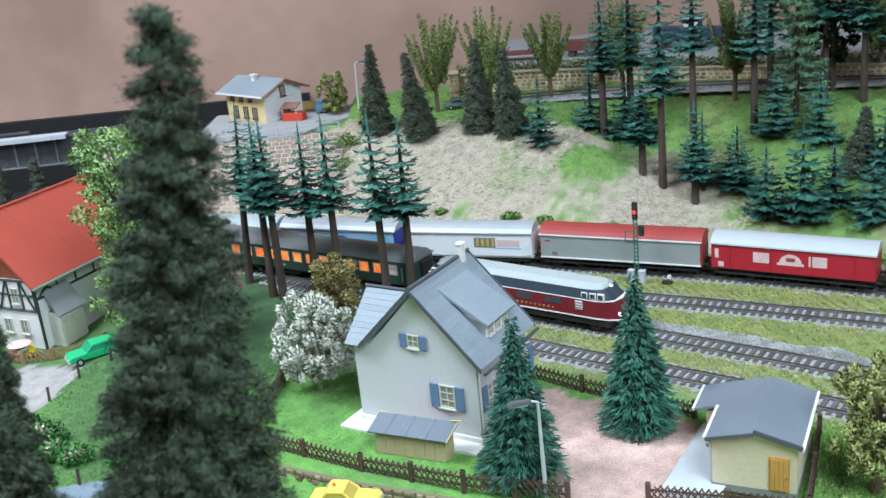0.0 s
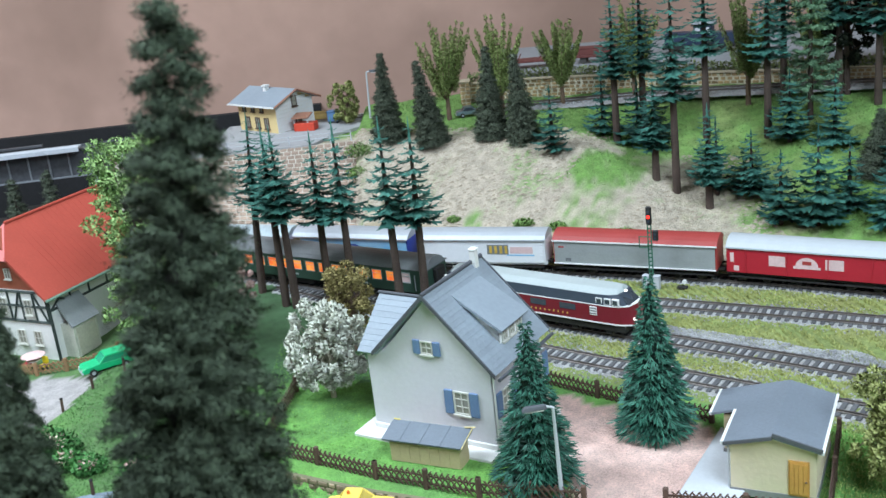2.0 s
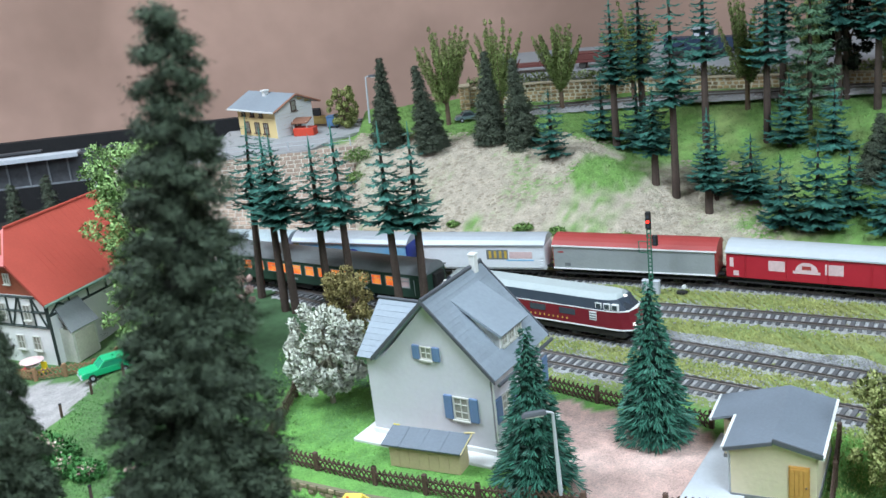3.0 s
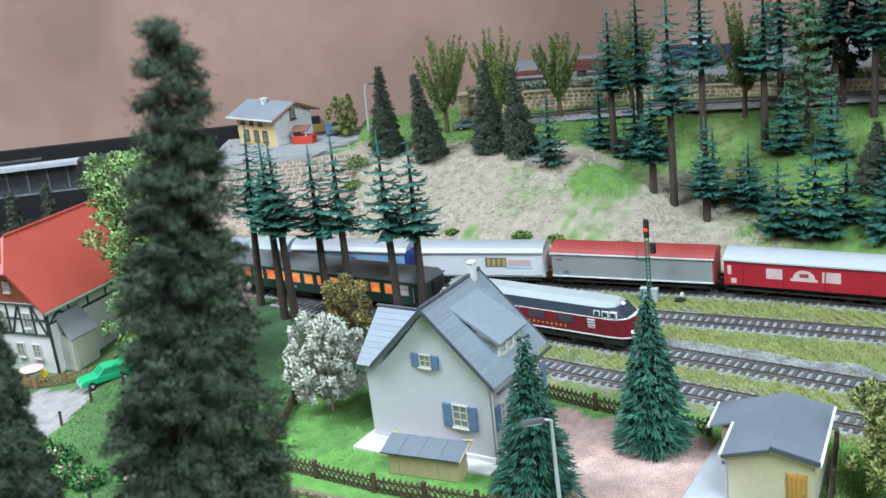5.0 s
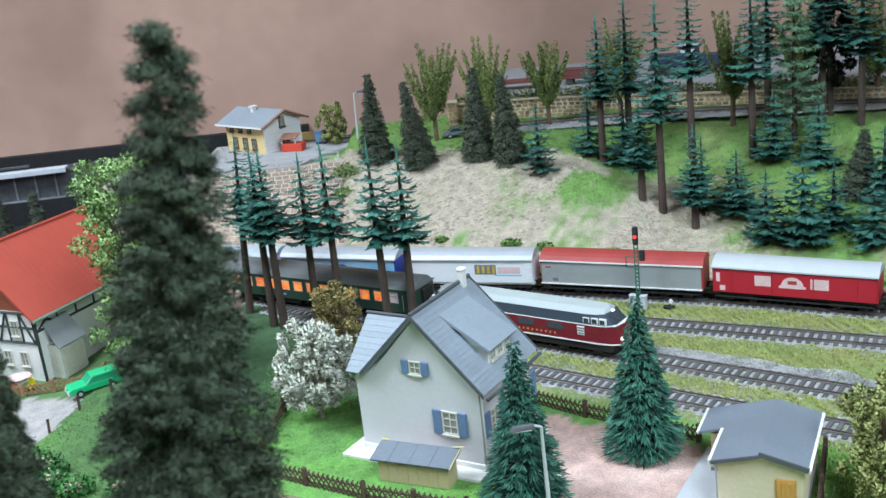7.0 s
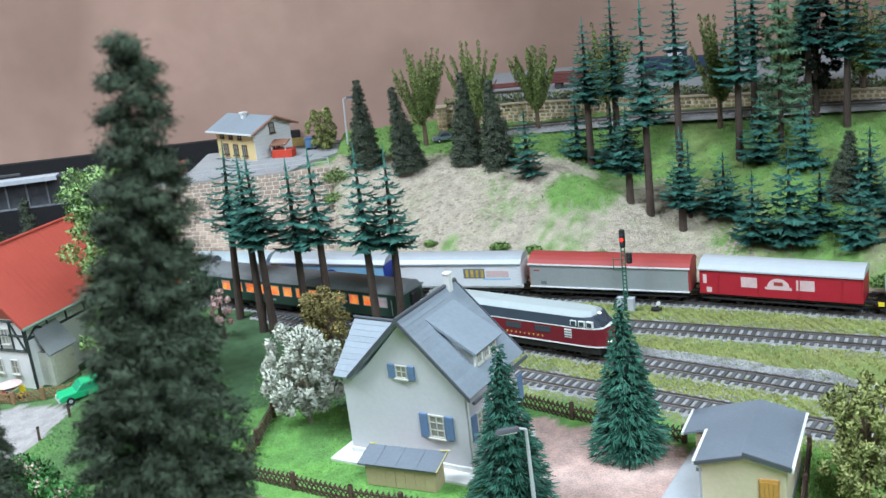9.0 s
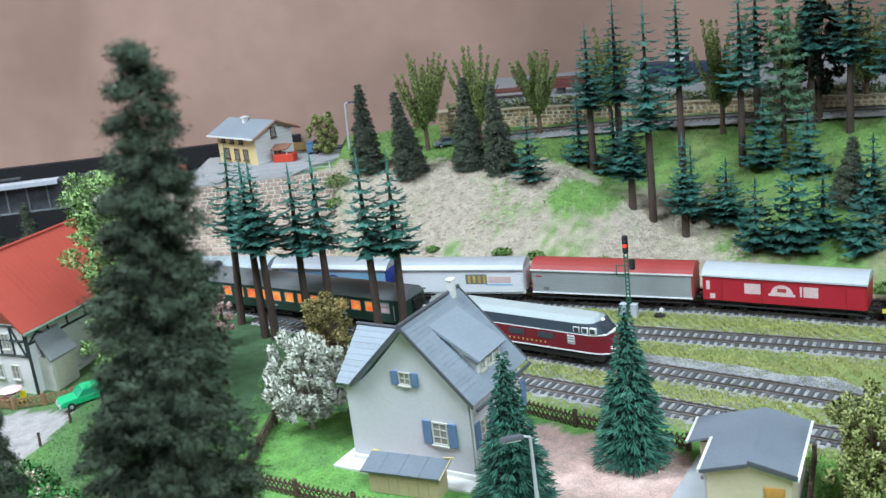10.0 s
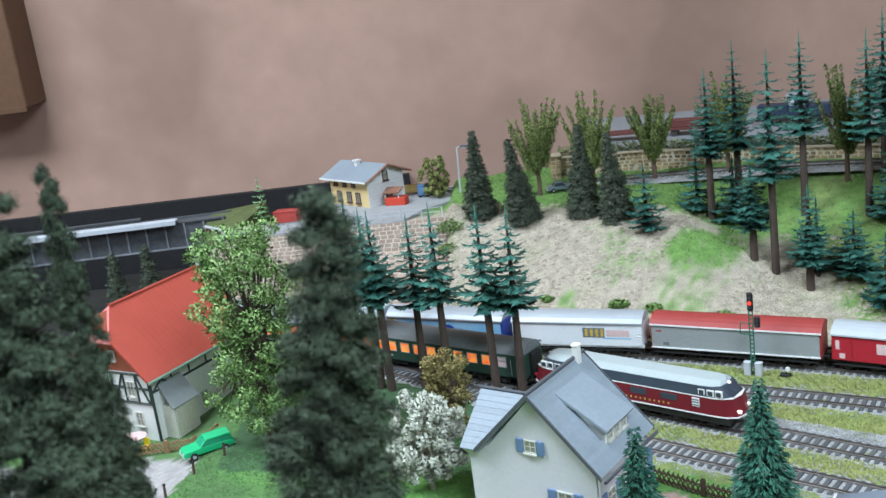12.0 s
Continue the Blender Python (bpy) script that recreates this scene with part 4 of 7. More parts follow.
def hutch():
    """Low tan shed with a sloping felt roof, in front of the gable."""
    h = thing("garden_shed", "low tan wooden shed with a blue-grey lean-to roof", "shed", axes(-4.7, 67.9, -0.35, 0.905, -0.425))
    w, dp = 5.5, 1.5
    g = Shape()
    ring = [(0, 0), (dp, 0), (dp, 2.15), (0, 1.88)]
    g.v = [(0, y, z) for y, z in ring] + [(w, y, z) for y, z in ring]
    g.f = [(3, 2, 1, 0), (4, 5, 6, 7)] + [(i, (i + 1) % 4, 4 + (i + 1) % 4, 4 + i) for i in range(4)]
    part("wall", g, tan_wood, h)
    for i in range(7):
        part("plank", Shape().box(0.04 + i * 0.78, 0.79 + i * 0.78, -0.06, 0.0, 0.05, 1.84), tan_wood, h)
    a, b = (-0.45, -0.32, 1.84), (w + 0.35, -0.32, 1.84)
    c, d = (w + 0.35, dp + 0.25, 2.34), (-0.45, dp + 0.25, 2.34)
    r = part("roof", slab([a, b, c, d], 0.14), grey_felt, h, "blue-grey felt roof")
    for i in range(4):
        x = 0.9 + i * 1.6
        part("felt_seam", slab([(x, -0.33, 1.87), (x + 0.08, -0.33, 1.87), (x + 0.08, dp + 0.25, 2.37), (x, dp + 0.25, 2.37)], 0.05), grey_felt, r)
    for x in (w + 0.32,):
        part("roof_beam", Shape().rod((x, -0.4, 1.8), (x, dp + 0.35, 2.34), 0.045, 0.045, 6), surface("light_batten", (0.7, 0.58, 0.28), 0.7), r, "light wooden barge batten")
    part("roof_beam", Shape().rod((-0.4, dp + 0.28, 2.37), (0.1, dp + 0.28, 2.37), 0.05, 0.05, 6), surface("yellow_batten", (0.8, 0.65, 0.12), 0.7), r)
    part("roof_beam", Shape().rod((w - 0.2, dp + 0.15, 2.42), (w + 0.6, dp + 0.2, 2.48), 0.06, 0.05, 6), surface("light_batten", (0.7, 0.58, 0.28), 0.7), r)


hutch()


def garage():
    """Cream shed with low grey gable roof, a side wing and an orange door."""
    s = thing("cream_shed", "cream plastered shed with grey felt roof and orange door", "shed", axes(17.5, 59.6, -0.35, 0.9, -0.436))
    w, dp, zl, zm = 5.2, 7.2, 3.7, 4.35
    mid = 2.6
    g = Shape()
    ring = [(0, 0.3), (w, 0.3), (w, zl), (mid, zm), (0, zl)]
    n = 5
    g.v = [(x, 0, z) for x, z in ring] + [(x, dp, z) for x, z in ring]
    g.f = [tuple(range(n)), tuple(range(2 * n - 1, n - 1, -1))] + [(i, n + i, n + (i + 1) % n, (i + 1) % n) for i in range(n)]
    part("wall", g, cream, s)
    part("wing", Shape().box(-1.3, 0.02, 4.5, 7.0, 0.3, 3.0), cream, s)
    part("plinth", Shape().box(-0.06, w + 0.06, -0.06, dp + 0.06, -0.2, 0.3).box(-1.36, 0, 4.44, 7.06, -0.2, 0.42), surface("grey_plinth", (0.22, 0.22, 0.22), 0.8), s)
    o = 0.4
    lo = zl - o * 0.27
    left = part("roof", slab([(mid, -o, zm + 0.12), (mid, dp + o, zm + 0.12), (-2.05, dp + o, lo - 0.33), (-2.05, 4.0, lo - 0.33), (-o, 4.0, lo + 0.12), (-o, -o, lo + 0.12)], 0.16), grey_felt, s, "grey felt roof")
    right = part("roof", slab([(mid, -o, zm + 0.12), (w + o, -o, lo + 0.12), (w + o, dp + o, lo + 0.12), (mid, dp + o, zm + 0.12)], 0.16), grey_felt, s, "grey felt roof")
    part("edge_strip", slab([(-o - 0.12, -o, lo + 0.14), (-o + 0.06, -o, lo + 0.17), (-o + 0.06, 4.0, lo + 0.17), (-o - 0.12, 4.0, lo + 0.14)], 0.2), white_wall, left, "white roof edge strip")
    part("edge_strip", slab([(w + o - 0.06, -o, lo + 0.17), (w + o + 0.12, -o, lo + 0.14), (w + o + 0.12, dp + o, lo + 0.14), (w + o - 0.06, dp + o, lo + 0.17)], 0.2), white_wall, right, "white roof edge strip")
    part("edge_strip", slab([(-2.17, 4.0, lo - 0.32), (-2.0, 4.0, lo - 0.28), (-2.0, dp + o, lo - 0.28), (-2.17, dp + o, lo - 0.32)], 0.2), white_wall, left, "white roof edge strip")
    for a, b in (((-o, lo), (mid, zm)), ((w + o, lo), (mid, zm))):
        part("fascia", slab([(a[0], -o - 0.05, a[1] + 0.1), (b[0], -o - 0.05, b[1] + 0.1), (b[0], -o + 0.05, b[1] + 0.1), (a[0], -o + 0.05, a[1] + 0.1)], 0.24), dark_edge, s, "dark fascia")
    d = part("door", Shape().box(3.55, 4.8, -0.1, 0.02, 0.3, 2.75).box(3.62, 4.73, -0.13, -0.08, 0.35, 2.7), orange_wood, s, "orange wooden door")
    for i in range(4):
        part("plank", Shape().box(3.65 + i * 0.27, 3.89 + i * 0.27, -0.17, -0.1, 0.45, 2.6), orange_wood, d)
    part("handle", Shape().ball((4.62, -0.2, 1.4), 0.06), steel, d)
    part("downpipe", Shape().rod((-0.14, 0.15, 0.2), (-0.14, 0.15, 3.1), 0.07, 0.07, 6).rod((-0.14, 0.15, 3.1), (-0.35, -0.2, 3.5), 0.07, 0.07, 6), concrete, s)
    return s


garage()
tagged(part("pavement", Shape().hull([(14.1, 59.6), (17.6, 58.0), (21.5, 65.0), (18.9, 67.6)], -0.9, -0.18), concrete, bevel=0.05), "light grey concrete slab beside the cream shed", "pavement", kind="structure")


# ---- lattice fences ----
def fence(points, label, post_gap=4.3, h=1.25, material=brown_wood, base=-0.35):
    for (x0, y0), (x1, y1) in zip(points, points[1:]):
        ln = math.hypot(x1 - x0, y1 - y0)
        f = thing("fence", label, "fence", axes(x0, y0, base, x1 - x0, y1 - y0), "lattice fences")
        n = max(1, round(ln / post_gap))
        for i in range(n + 1):
            x = ln * i / n
            part("post", Shape().box(x - 0.17, x + 0.17, -0.16, 0.16, -0.4, h + 0.2), material, f, bevel=0.04)
        for z in (0.32, 0.92):
            part("rail", Shape().box(0, ln, -0.05, 0.04, z - 0.06, z + 0.06), material, f)
        k = int(ln / 0.42)
        for sg in (-1, 1):
            for i in range(k + 1):
                c = ln * i / k
                g = Shape()
                a, b = c - sg * 0.42, c + sg * 0.42
                if min(a, b) < -0.1 or max(a, b) > ln + 0.1:
                    continue
                y = 0.1 * sg
                g.v = [(a - 0.06, y - 0.03, 0.05), (a + 0.06, y - 0.03, 0.05), (b + 0.06, y - 0.03, h), (b - 0.06, y - 0.03, h), (a - 0.06, y + 0.03, 0.05), (a + 0.06, y + 0.03, 0.05), (b + 0.06, y + 0.03, h), (b - 0.06, y + 0.03, h)]
                g.f = [(0, 1, 2, 3), (7, 6, 5, 4), (0, 4, 5, 1), (1, 5, 6, 2), (2, 6, 7, 3), (3, 7, 4, 0)]
                part("slat", g, material, f)


GARDEN = "dark brown crossed-slat lattice fence"
fence([(-14.5, 71.2), (-5.7, 65.5), (1.4, 61.9), (8.1, 59.6)], GARDEN)
fence([(-14.5, 71.2), (-13.2, 81)], GARDEN)
fence([(13.1, 58.4), (22.3, 55.3), (26.3, 64.9)], GARDEN)
fence([(6.6, 78.4), (11.1, 74.3), (18.5, 68.6)], GARDEN)


# ---- low stone kerb below the garden ----
kerb_stone = surface("ochre_stone", (0.33, 0.25, 0.17), 0.9, vary=0.3, grain=60, bump=0.6, each=0.3)
mortar = surface("pale_mortar", (0.5, 0.45, 0.385), 0.95, vary=0.15, grain=60, bump=0.3)


def stone_wall(name, pts, z0, z1, rows, length, stone, joint, label, thick=0.7, cap=None, cap_mat=None, limit=300, kind="structure", slope=None):
    """A wall of separate stones standing proud of recessed joints. pts: its line, from one end to the other."""
    wall = tagged(new(name), label, "wall", kind=kind)
    rnd = random.Random(len(pts) + int(z1 * 10))
    shapes = []
    for k in range(6):
        w, hgt = length * (0.28 + 0.035 * k), (z1 - z0) / rows * 0.345
        g = Shape().box(-w, w, -0.07, 0.1, -hgt, hgt)
        g.v = [(x + rnd.uniform(-0.05, 0.05) * length, y - rnd.uniform(0, 0.04), z + rnd.uniform(-0.08, 0.08) * hgt) for x, y, z in g.v]
        shapes.append(g.mesh("stone", bevel=0.03))
    rest, made = Shape(), 0
    for (x0, y0), (x1, y1) in zip(pts, pts[1:]):
        ln = math.hypot(x1 - x0, y1 - y0)
        m = axes(x0, y0, 0, x1 - x0, y1 - y0)
        part("core", Shape().box(0, ln, 0, thick, z0 - 0.4, z1 - 0.03), joint, wall, "pale mortar core", at=m)
        if cap:
            part("coping", Shape().box(0, ln, -0.25, thick + 0.1, z1, z1 + cap), cap_mat or stone, wall, "flat coping stone", at=m)
        for r in range(rows):
            x = rnd.uniform(0.1, 0.5) * length
            while x < ln - length * 0.3:
                z = z0 + (z1 - z0) * (r + 0.5) / rows
                k = rnd.randrange(6)
                if made < limit:
                    part("stone", shapes[k], stone, wall, at=m @ at(x, -0.02, z, 0))
                    made += 1
                else:
                    me = shapes[k]
                    base = len(rest.v)
                    for v in me.vertices:
                        p = m @ Vector((v.co.x + x * CM, v.co.y - 0.0002, v.co.z + z * CM))
                        rest.v.append((p.x / CM, p.y / CM, p.z / CM))
                    rest.f += [tuple(base + i for i in p.vertices) for p in me.polygons]
                x += length * rnd.uniform(0.92, 1.12)
    if rest.v:
        tagged(part("stonework", rest, stone, wall), kind="stuff")
    return wall


stone_wall("garden_kerb", [(-16, 69.4), (-6.4, 63.9), (0.6, 60.6), (7.6, 58.2)], -1.45, -0.2, 3, 0.8, kerb_stone, surface("earthy_mortar", (0.2, 0.19, 0.11), 0.95, vary=0.2), "low ochre stone wall below the garden fence", 0.3)

# ---- trains ----
black_iron = surface("black_iron", (0.022, 0.021, 0.021), 0.65, 0.2, vary=0.3, grain=60)
wheel_steel = surface("wheel_steel", (0.09, 0.085, 0.08), 0.5, 0.6, vary=0.2)
crimson = surface("crimson_paint", (0.17, 0.012, 0.022), 0.38, vary=0.08, grain=20, bump=0.03)
bright_red = surface("bright_red_paint", (0.42, 0.02, 0.035), 0.4, vary=0.08, bump=0.03)
dull_red = surface("dull_red_roof", (0.36, 0.05, 0.045), 0.55, vary=0.1)
wagon_white = surface("wagon_white", (0.76, 0.78, 0.82), 0.45, vary=0.05, bump=0.03)
roof_silver = surface("silver_roof", (0.43, 0.46, 0.5), 0.45, 0.2, vary=0.08)
roof_grey = surface("grey_roof", (0.33, 0.36, 0.39), 0.5, vary=0.08)
roof_dark = surface("charcoal_roof", (0.17, 0.185, 0.195), 0.5, vary=0.12)
side_grey = surface("aluminium_side", (0.40, 0.43, 0.44), 0.4, 0.3, vary=0.08)
sky_blue = surface("sky_blue_print", (0.14, 0.42, 0.72), 0.4, vary=0.10, patch=2, second=(0.30, 0.56, 0.78), bump=0.02)
deep_blue = surface("deep_blue_paint", (0.015, 0.05, 0.36), 0.4, vary=0.08, bump=0.02)
hopper_blue = surface("hopper_blue_paint", (0.012, 0.13, 0.55), 0.42, vary=0.08, bump=0.02)
coach_green = surface("coach_green", (0.028, 0.062, 0.045), 0.4, vary=0.1, bump=0.03)
tank_grey = surface("tank_grey", (0.5, 0.54, 0.58), 0.4, 0.1, vary=0.06)
cement_white = surface("cement_white", (0.78, 0.76, 0.68), 0.5, vary=0.05)
lid_blue = surface("lid_blue", (0.06, 0.28, 0.58), 0.45, vary=0.06)
orange_line = surface("orange_paint", (0.75, 0.17, 0.03), 0.5, vary=0.05)
yellow_mark = surface("yellow_paint", (0.8, 0.62, 0.03), 0.5, vary=0.05)
gold_mark = surface("gold_print", (0.62, 0.42, 0.08), 0.5, vary=0.3)
pink_mark = surface("pale_print", (0.72, 0.52, 0.52), 0.5, vary=0.2)
white_line = surface("white_line", (0.8, 0.8, 0.8), 0.5, vary=0.04)
lit_window = surface("lit_window", (0.95, 0.3, 0.06), 0.4, vary=0.3, grain=25, patch=12, second=(0.8, 0.13, 0.03), emit=0.85, bump=0)
lamp_white = surface("headlamp", (0.95, 0.9, 0.85), 0.3, emit=1.2, vary=0.0, bump=0)
cab_glass = surface("cab_glass", (0.05, 0.06, 0.075), 0.12, vary=0.1, bump=0)


def arch(half, z0, zt, n=9, power=2.4):
    """Roof section: (y, z) from one eave over the crown to the other."""
    pts = []
    for i in range(n):
        y = -half + 2 * half * i / (n - 1)
        pts.append((y, z0 + (zt - z0) * (1 - abs(y / half) ** power)))
    return pts


def wheelset(parent, x, r=0.5):
    g = Shape()
    for y in (-0.8, 0.8):
        g.rod((x, y - 0.14, r), (x, y + 0.14, r), r, r, 16)
    part("wheelset", g.rod((x, -0.95, r), (x, 0.95, r), 0.1, 0.1, 6), wheel_steel, parent)


def bogie(parent, x, axles=2, gap=2.3, r=0.5):
    span = gap * (axles - 1)
    b = Shape()
    for y in (-1.12, 1.12):
        s = 1 if y > 0 else -1
        b.box(x - span / 2 - 0.7, x + span / 2 + 0.7, min(y, y + s * 0.18), max(y, y + s * 0.18), 0.5, 0.85)
        for i in range(axles):
            xx = x - span / 2 + gap * i
            b.box(xx - 0.28, xx + 0.28, min(y, y + s * 0.3), max(y, y + s * 0.3), 0.28, 0.72)
            b.rod((xx + 0.5, y + s * 0.1, 0.45), (xx + 0.5, y + s * 0.1, 0.8), 0.13, 0.13, 6)
    b.box(x - 0.4, x + 0.4, -1.1, 1.1, 0.55, 0.95)
    ob = part("bogie", b, black_iron, parent)
    for i in range(axles):
        wheelset(ob, x - span / 2 + gap * i, r)


def buffers(parent, length):
    for sg in (-1, 1):
        x = sg * length / 2
        for y in (-0.95, 0.95):
            part("buffer", Shape().rod((x, y, 1.15), (x + sg * 0.5, y, 1.15), 0.12, 0.12, 8).rod((x + sg * 0.5, y, 1.15), (x + sg * 0.58, y, 1.15), 0.27, 0.27, 10), black_iron, parent)
        part("coupling", Shape().box(min(x, x + sg * 0.9), max(x, x + sg * 0.9), -0.16, 0.16, 0.72, 0.95), black_iron, parent)


def place(line, s, name, label, category, group):
    p, d = line.at(s)
    return thing(name, label, category, at(p.x, p.y, 0, math.degrees(math.atan2(d.y, d.x))), group)


FREIGHT = "freight train wagons"


def box_wagon(s, length, label, side, roof, end=None, z1=3.55, top=4.35, axles="pair", ribs=0, extra=None, frame=black_iron, roofline=0.0):
    """Covered van: underframe, sides, ends, arched roof, running gear. The camera's side is -y."""
    w = place(TRACK_1, s, "covered_wagon", label, "freight wagon", FREIGHT)
    hl, half = length / 2, 1.62
    part("underframe", Shape().box(-hl, hl, -1.35, 1.35, 0.88, 1.12).box(-hl, hl, -1.5, -1.36, 0.9, 1.1), frame, w, bevel=0.03)
    part("body", Shape().box(-hl + 0.06, hl - 0.06, -half + 0.05, half - 0.05, 1.12, z1), end or side, w)
    part("side", Shape().box(-hl + 0.16, hl - 0.2, -half - 0.02, -half + 0.05, 1.12, z1), side, w, bevel=0.02)
    part("side", Shape().box(-hl + 0.16, hl - 0.2, half - 0.05, half + 0.02, 1.12, z1), side, w, bevel=0.02)
    r = part("roof", Shape().along(arch(half + 0.1, z1 + 0.02, top), -hl, hl), roof, w, smooth=False)
    part("gutter", Shape().box(-hl, hl, -half - 0.16, -half - 0.08, z1 - 0.06, z1 + 0.08), white_line if roofline else roof, r)
    if axles == "pair":
        for x in (-hl * 0.55, hl * 0.55):
            wheelset(w, x)
            g = Shape()
            for y in (-1.12, 1.12):
                g.box(x - 0.5, x + 0.5, y - 0.08, y + 0.08, 0.35, 0.9)
            part("axle_guard", g, black_iron, w)
    else:
        for x in (-hl * 0.66, hl * 0.66):
            bogie(w, x)
    for i in range(ribs):
        x = -hl + length * (i + 0.5) / ribs
        part("rib", Shape().box(x - 0.05, x + 0.05, -half - 0.07, -half - 0.02, 1.14, z1 - 0.04), side, w)
    part("step_board", Shape().box(-hl + 0.3, hl - 0.3, -half - 0.12, -half + 0.1, 0.66, 0.72), black_iron, w)
    part("brake_gear", Shape().box(-1.2, 1.2, -0.9, 0.9, 0.4, 0.85).rod((-1.6, -0.6, 0.6), (-0.2, -0.6, 0.6), 0.25, 0.25, 8), black_iron, w)
    buffers(w, length)
    if extra:
        extra(w, hl, half)
    return w


def marks(parent, rows):
    """Flat printed bars and panels on the near side: x, z, width, height, material."""
    for x, z, wd, ht, m in rows:
        part("marking", Shape().box(x - wd / 2, x + wd / 2, -1.655, -1.635, z - ht / 2, z + ht / 2), m, parent)


def on_white(w, hl, half):
    marks(w, [(-1.0, 2.5, 3.4, 0.32, sky_blue), (2.6, 2.5, 1.2, 0.3, sky_blue), (-hl + 0.9, 1.55, 0.6, 0.6, roof_dark), (-2.9, 2.0, 0.3, 0.16, roof_dark)])


def on_blue(w, hl, half):
    g = Shape()
    n = 20
    g.poly(*[(0.6 + 1.55 * math.cos(2 * math.pi * i / n), -1.66, 2.2 + 0.38 * math.sin(2 * math.pi * i / n)) for i in range(n)])
    part("emblem", g, deep_blue, w, "dark blue oval emblem")
    g = Shape().poly(*[(0.6 + 0.75 * math.cos(math.pi * i / 10), -1.667, 2.45 + 0.5 * math.sin(math.pi * i / 10)) for i in range(11)])
    part("emblem", g, deep_blue, w)
    part("emblem", Shape().box(-0.5, 1.7, -1.68, -1.672, 2.1, 2.3), pink_mark, w)
    part("picture", Shape().hull([(-hl + 0.2, -1.66), (-hl + 2.0, -1.66), (-hl + 2.0, -1.645), (-hl + 0.2, -1.645)], 1.2, 3.4, [(-hl + 0.2, -1.66), (-hl + 0.9, -1.66), (-hl + 0.9, -1.645), (-hl + 0.2, -1.645)]), surface("cliff_print", (0.4, 0.36, 0.2), 0.6, vary=0.5, grain=30, patch=12, second=(0.1, 0.22, 0.12)), w, "printed cliff picture")
    marks(w, [(hl - 1.3, 1.4, 1.2, 0.12, deep_blue)])


def on_lettered(w, hl, half):
    marks(w, [(1.9, 2.55, 2.3, 1.05, roof_dark), (4.4, 2.5, 2.4, 0.7, pink_mark), (4.3, 1.95, 2.9, 0.12, sky_blue), (-4.4, 1.55, 1.2, 0.2, roof_dark)])
    for i in range(4):
        part("marking", Shape().box(1.0 + i * 0.55, 1.28 + i * 0.55, -1.672, -1.66, 2.15, 2.95), gold_mark, w, "gold lettering bar")
    for i in range(7):
        part("ladder_rung", Shape().box(hl - 0.55, hl - 0.15, -1.7, -1.64, 1.3 + i * 0.3, 1.36 + i * 0.3), wagon_white, w)


def on_grey(w, hl, half):
    marks(w, [(-hl + 1.6, 1.6, 0.6, 0.35, roof_dark), (-hl + 0.9, 2.9, 0.6, 0.14, dull_red)])
    part("rail_strip", Shape().box(-hl + 0.1, hl - 0.1, -1.72, -1.62, 1.12, 1.24), white_line, w)


def on_red(w, hl, half):
    marks(w, [(-2.6, 2.5, 1.6, 1.0, pink_mark), (2.4, 2.5, 1.6, 1.0, pink_mark), (-hl + 1.0, 1.55, 0.5, 0.5, pink_mark), (-hl + 0.6, 2.6, 0.35, 0.9, pink_mark)])
    n = 16
    part("emblem", Shape().poly(*[(0 + 1.0 * math.cos(math.pi * i / n), -1.66, 2.2 + 0.85 * math.sin(math.pi * i / n)) for i in range(n + 1)]), pink_mark, w, "pale round emblem")
    part("emblem", Shape().box(-1.2, 1.2, -1.668, -1.655, 1.95, 2.2), pink_mark, w)
    part("emblem", Shape().box(-0.4, 0.4, -1.672, -1.662, 2.35, 2.7), dull_red, w)


S1 = TRACK_1.near


def spot(x0, x1):
    return (S1(x0) + S1(x1)) / 2, S1(x1) - S1(x0)


s, ln = spot(-2.6, 10.9)
box_wagon(s, ln, "white covered wagon with a black and gold lettered panel", wagon_white, roof_silver, axles="pair", extra=on_lettered, frame=wagon_white)
sg = s + ln / 2
box_wagon(sg + 0.9 + 8.2, 16.4, "grey sliding-wall wagon with red roof and red ends", side_grey, dull_red, dull_red, axles="bogie", extra=on_grey, roofline=1)
sr = sg + 0.9 + 16.4 + 0.9
box_wagon(sr + 7.4, 14.8, "red covered wagon with white roof and pale emblem", bright_red, surface("white_roof", (0.46, 0.49, 0.52), 0.45, vary=0.06), axles="bogie", ribs=4, extra=on_red)
sb = s - ln / 2 - 0.9
box_wagon(sb - 7.1, 14.2, "blue printed refrigerator wagon with dark blue ends", sky_blue, roof_silver, deep_blue, axles="pair", extra=on_blue, frame=deep_blue)
sw = sb - 14.2 - 0.9
box_wagon(sw - 4.9, 9.8, "short white refrigerator wagon with pale blue roof", wagon_white, surface("pale_blue_roof", (0.42, 0.5, 0.53), 0.5), z1=3.35, top=4.1, extra=on_white)
sl = sw - 9.8 - 0.9


def loco_sides(parent, hl, half, z0, z1, belt, colour, belt_h=0.28):
    part("waist_band", Shape().box(-hl + 1.3, hl - 1.3, -half - 0.03, -half + 0.02, belt, belt + belt_h), white_line, parent, "white waist band")
    part("waist_band", Shape().box(-hl + 1.3, hl - 1.3, half - 0.02, half + 0.03, belt, belt + belt_h), white_line, parent, "white waist band")


def nosed(hl, half, nose, z0, z1, zn, blunt=0.72):
    """Body with tapering noses at both ends, seen from above as a long hexagon."""
    ring = [(-hl, -half * blunt), (-hl + nose, -half), (hl - nose, -half), (hl, -half * blunt), (hl, half * blunt), (hl - nose, half), (-hl + nose, half), (-hl, half * blunt)]
    lean = [(x * (hl - zn) / hl if abs(x) > hl - 0.01 else x, y) for x, y in ring]
    return Shape().hull(ring, z0, z1, lean)


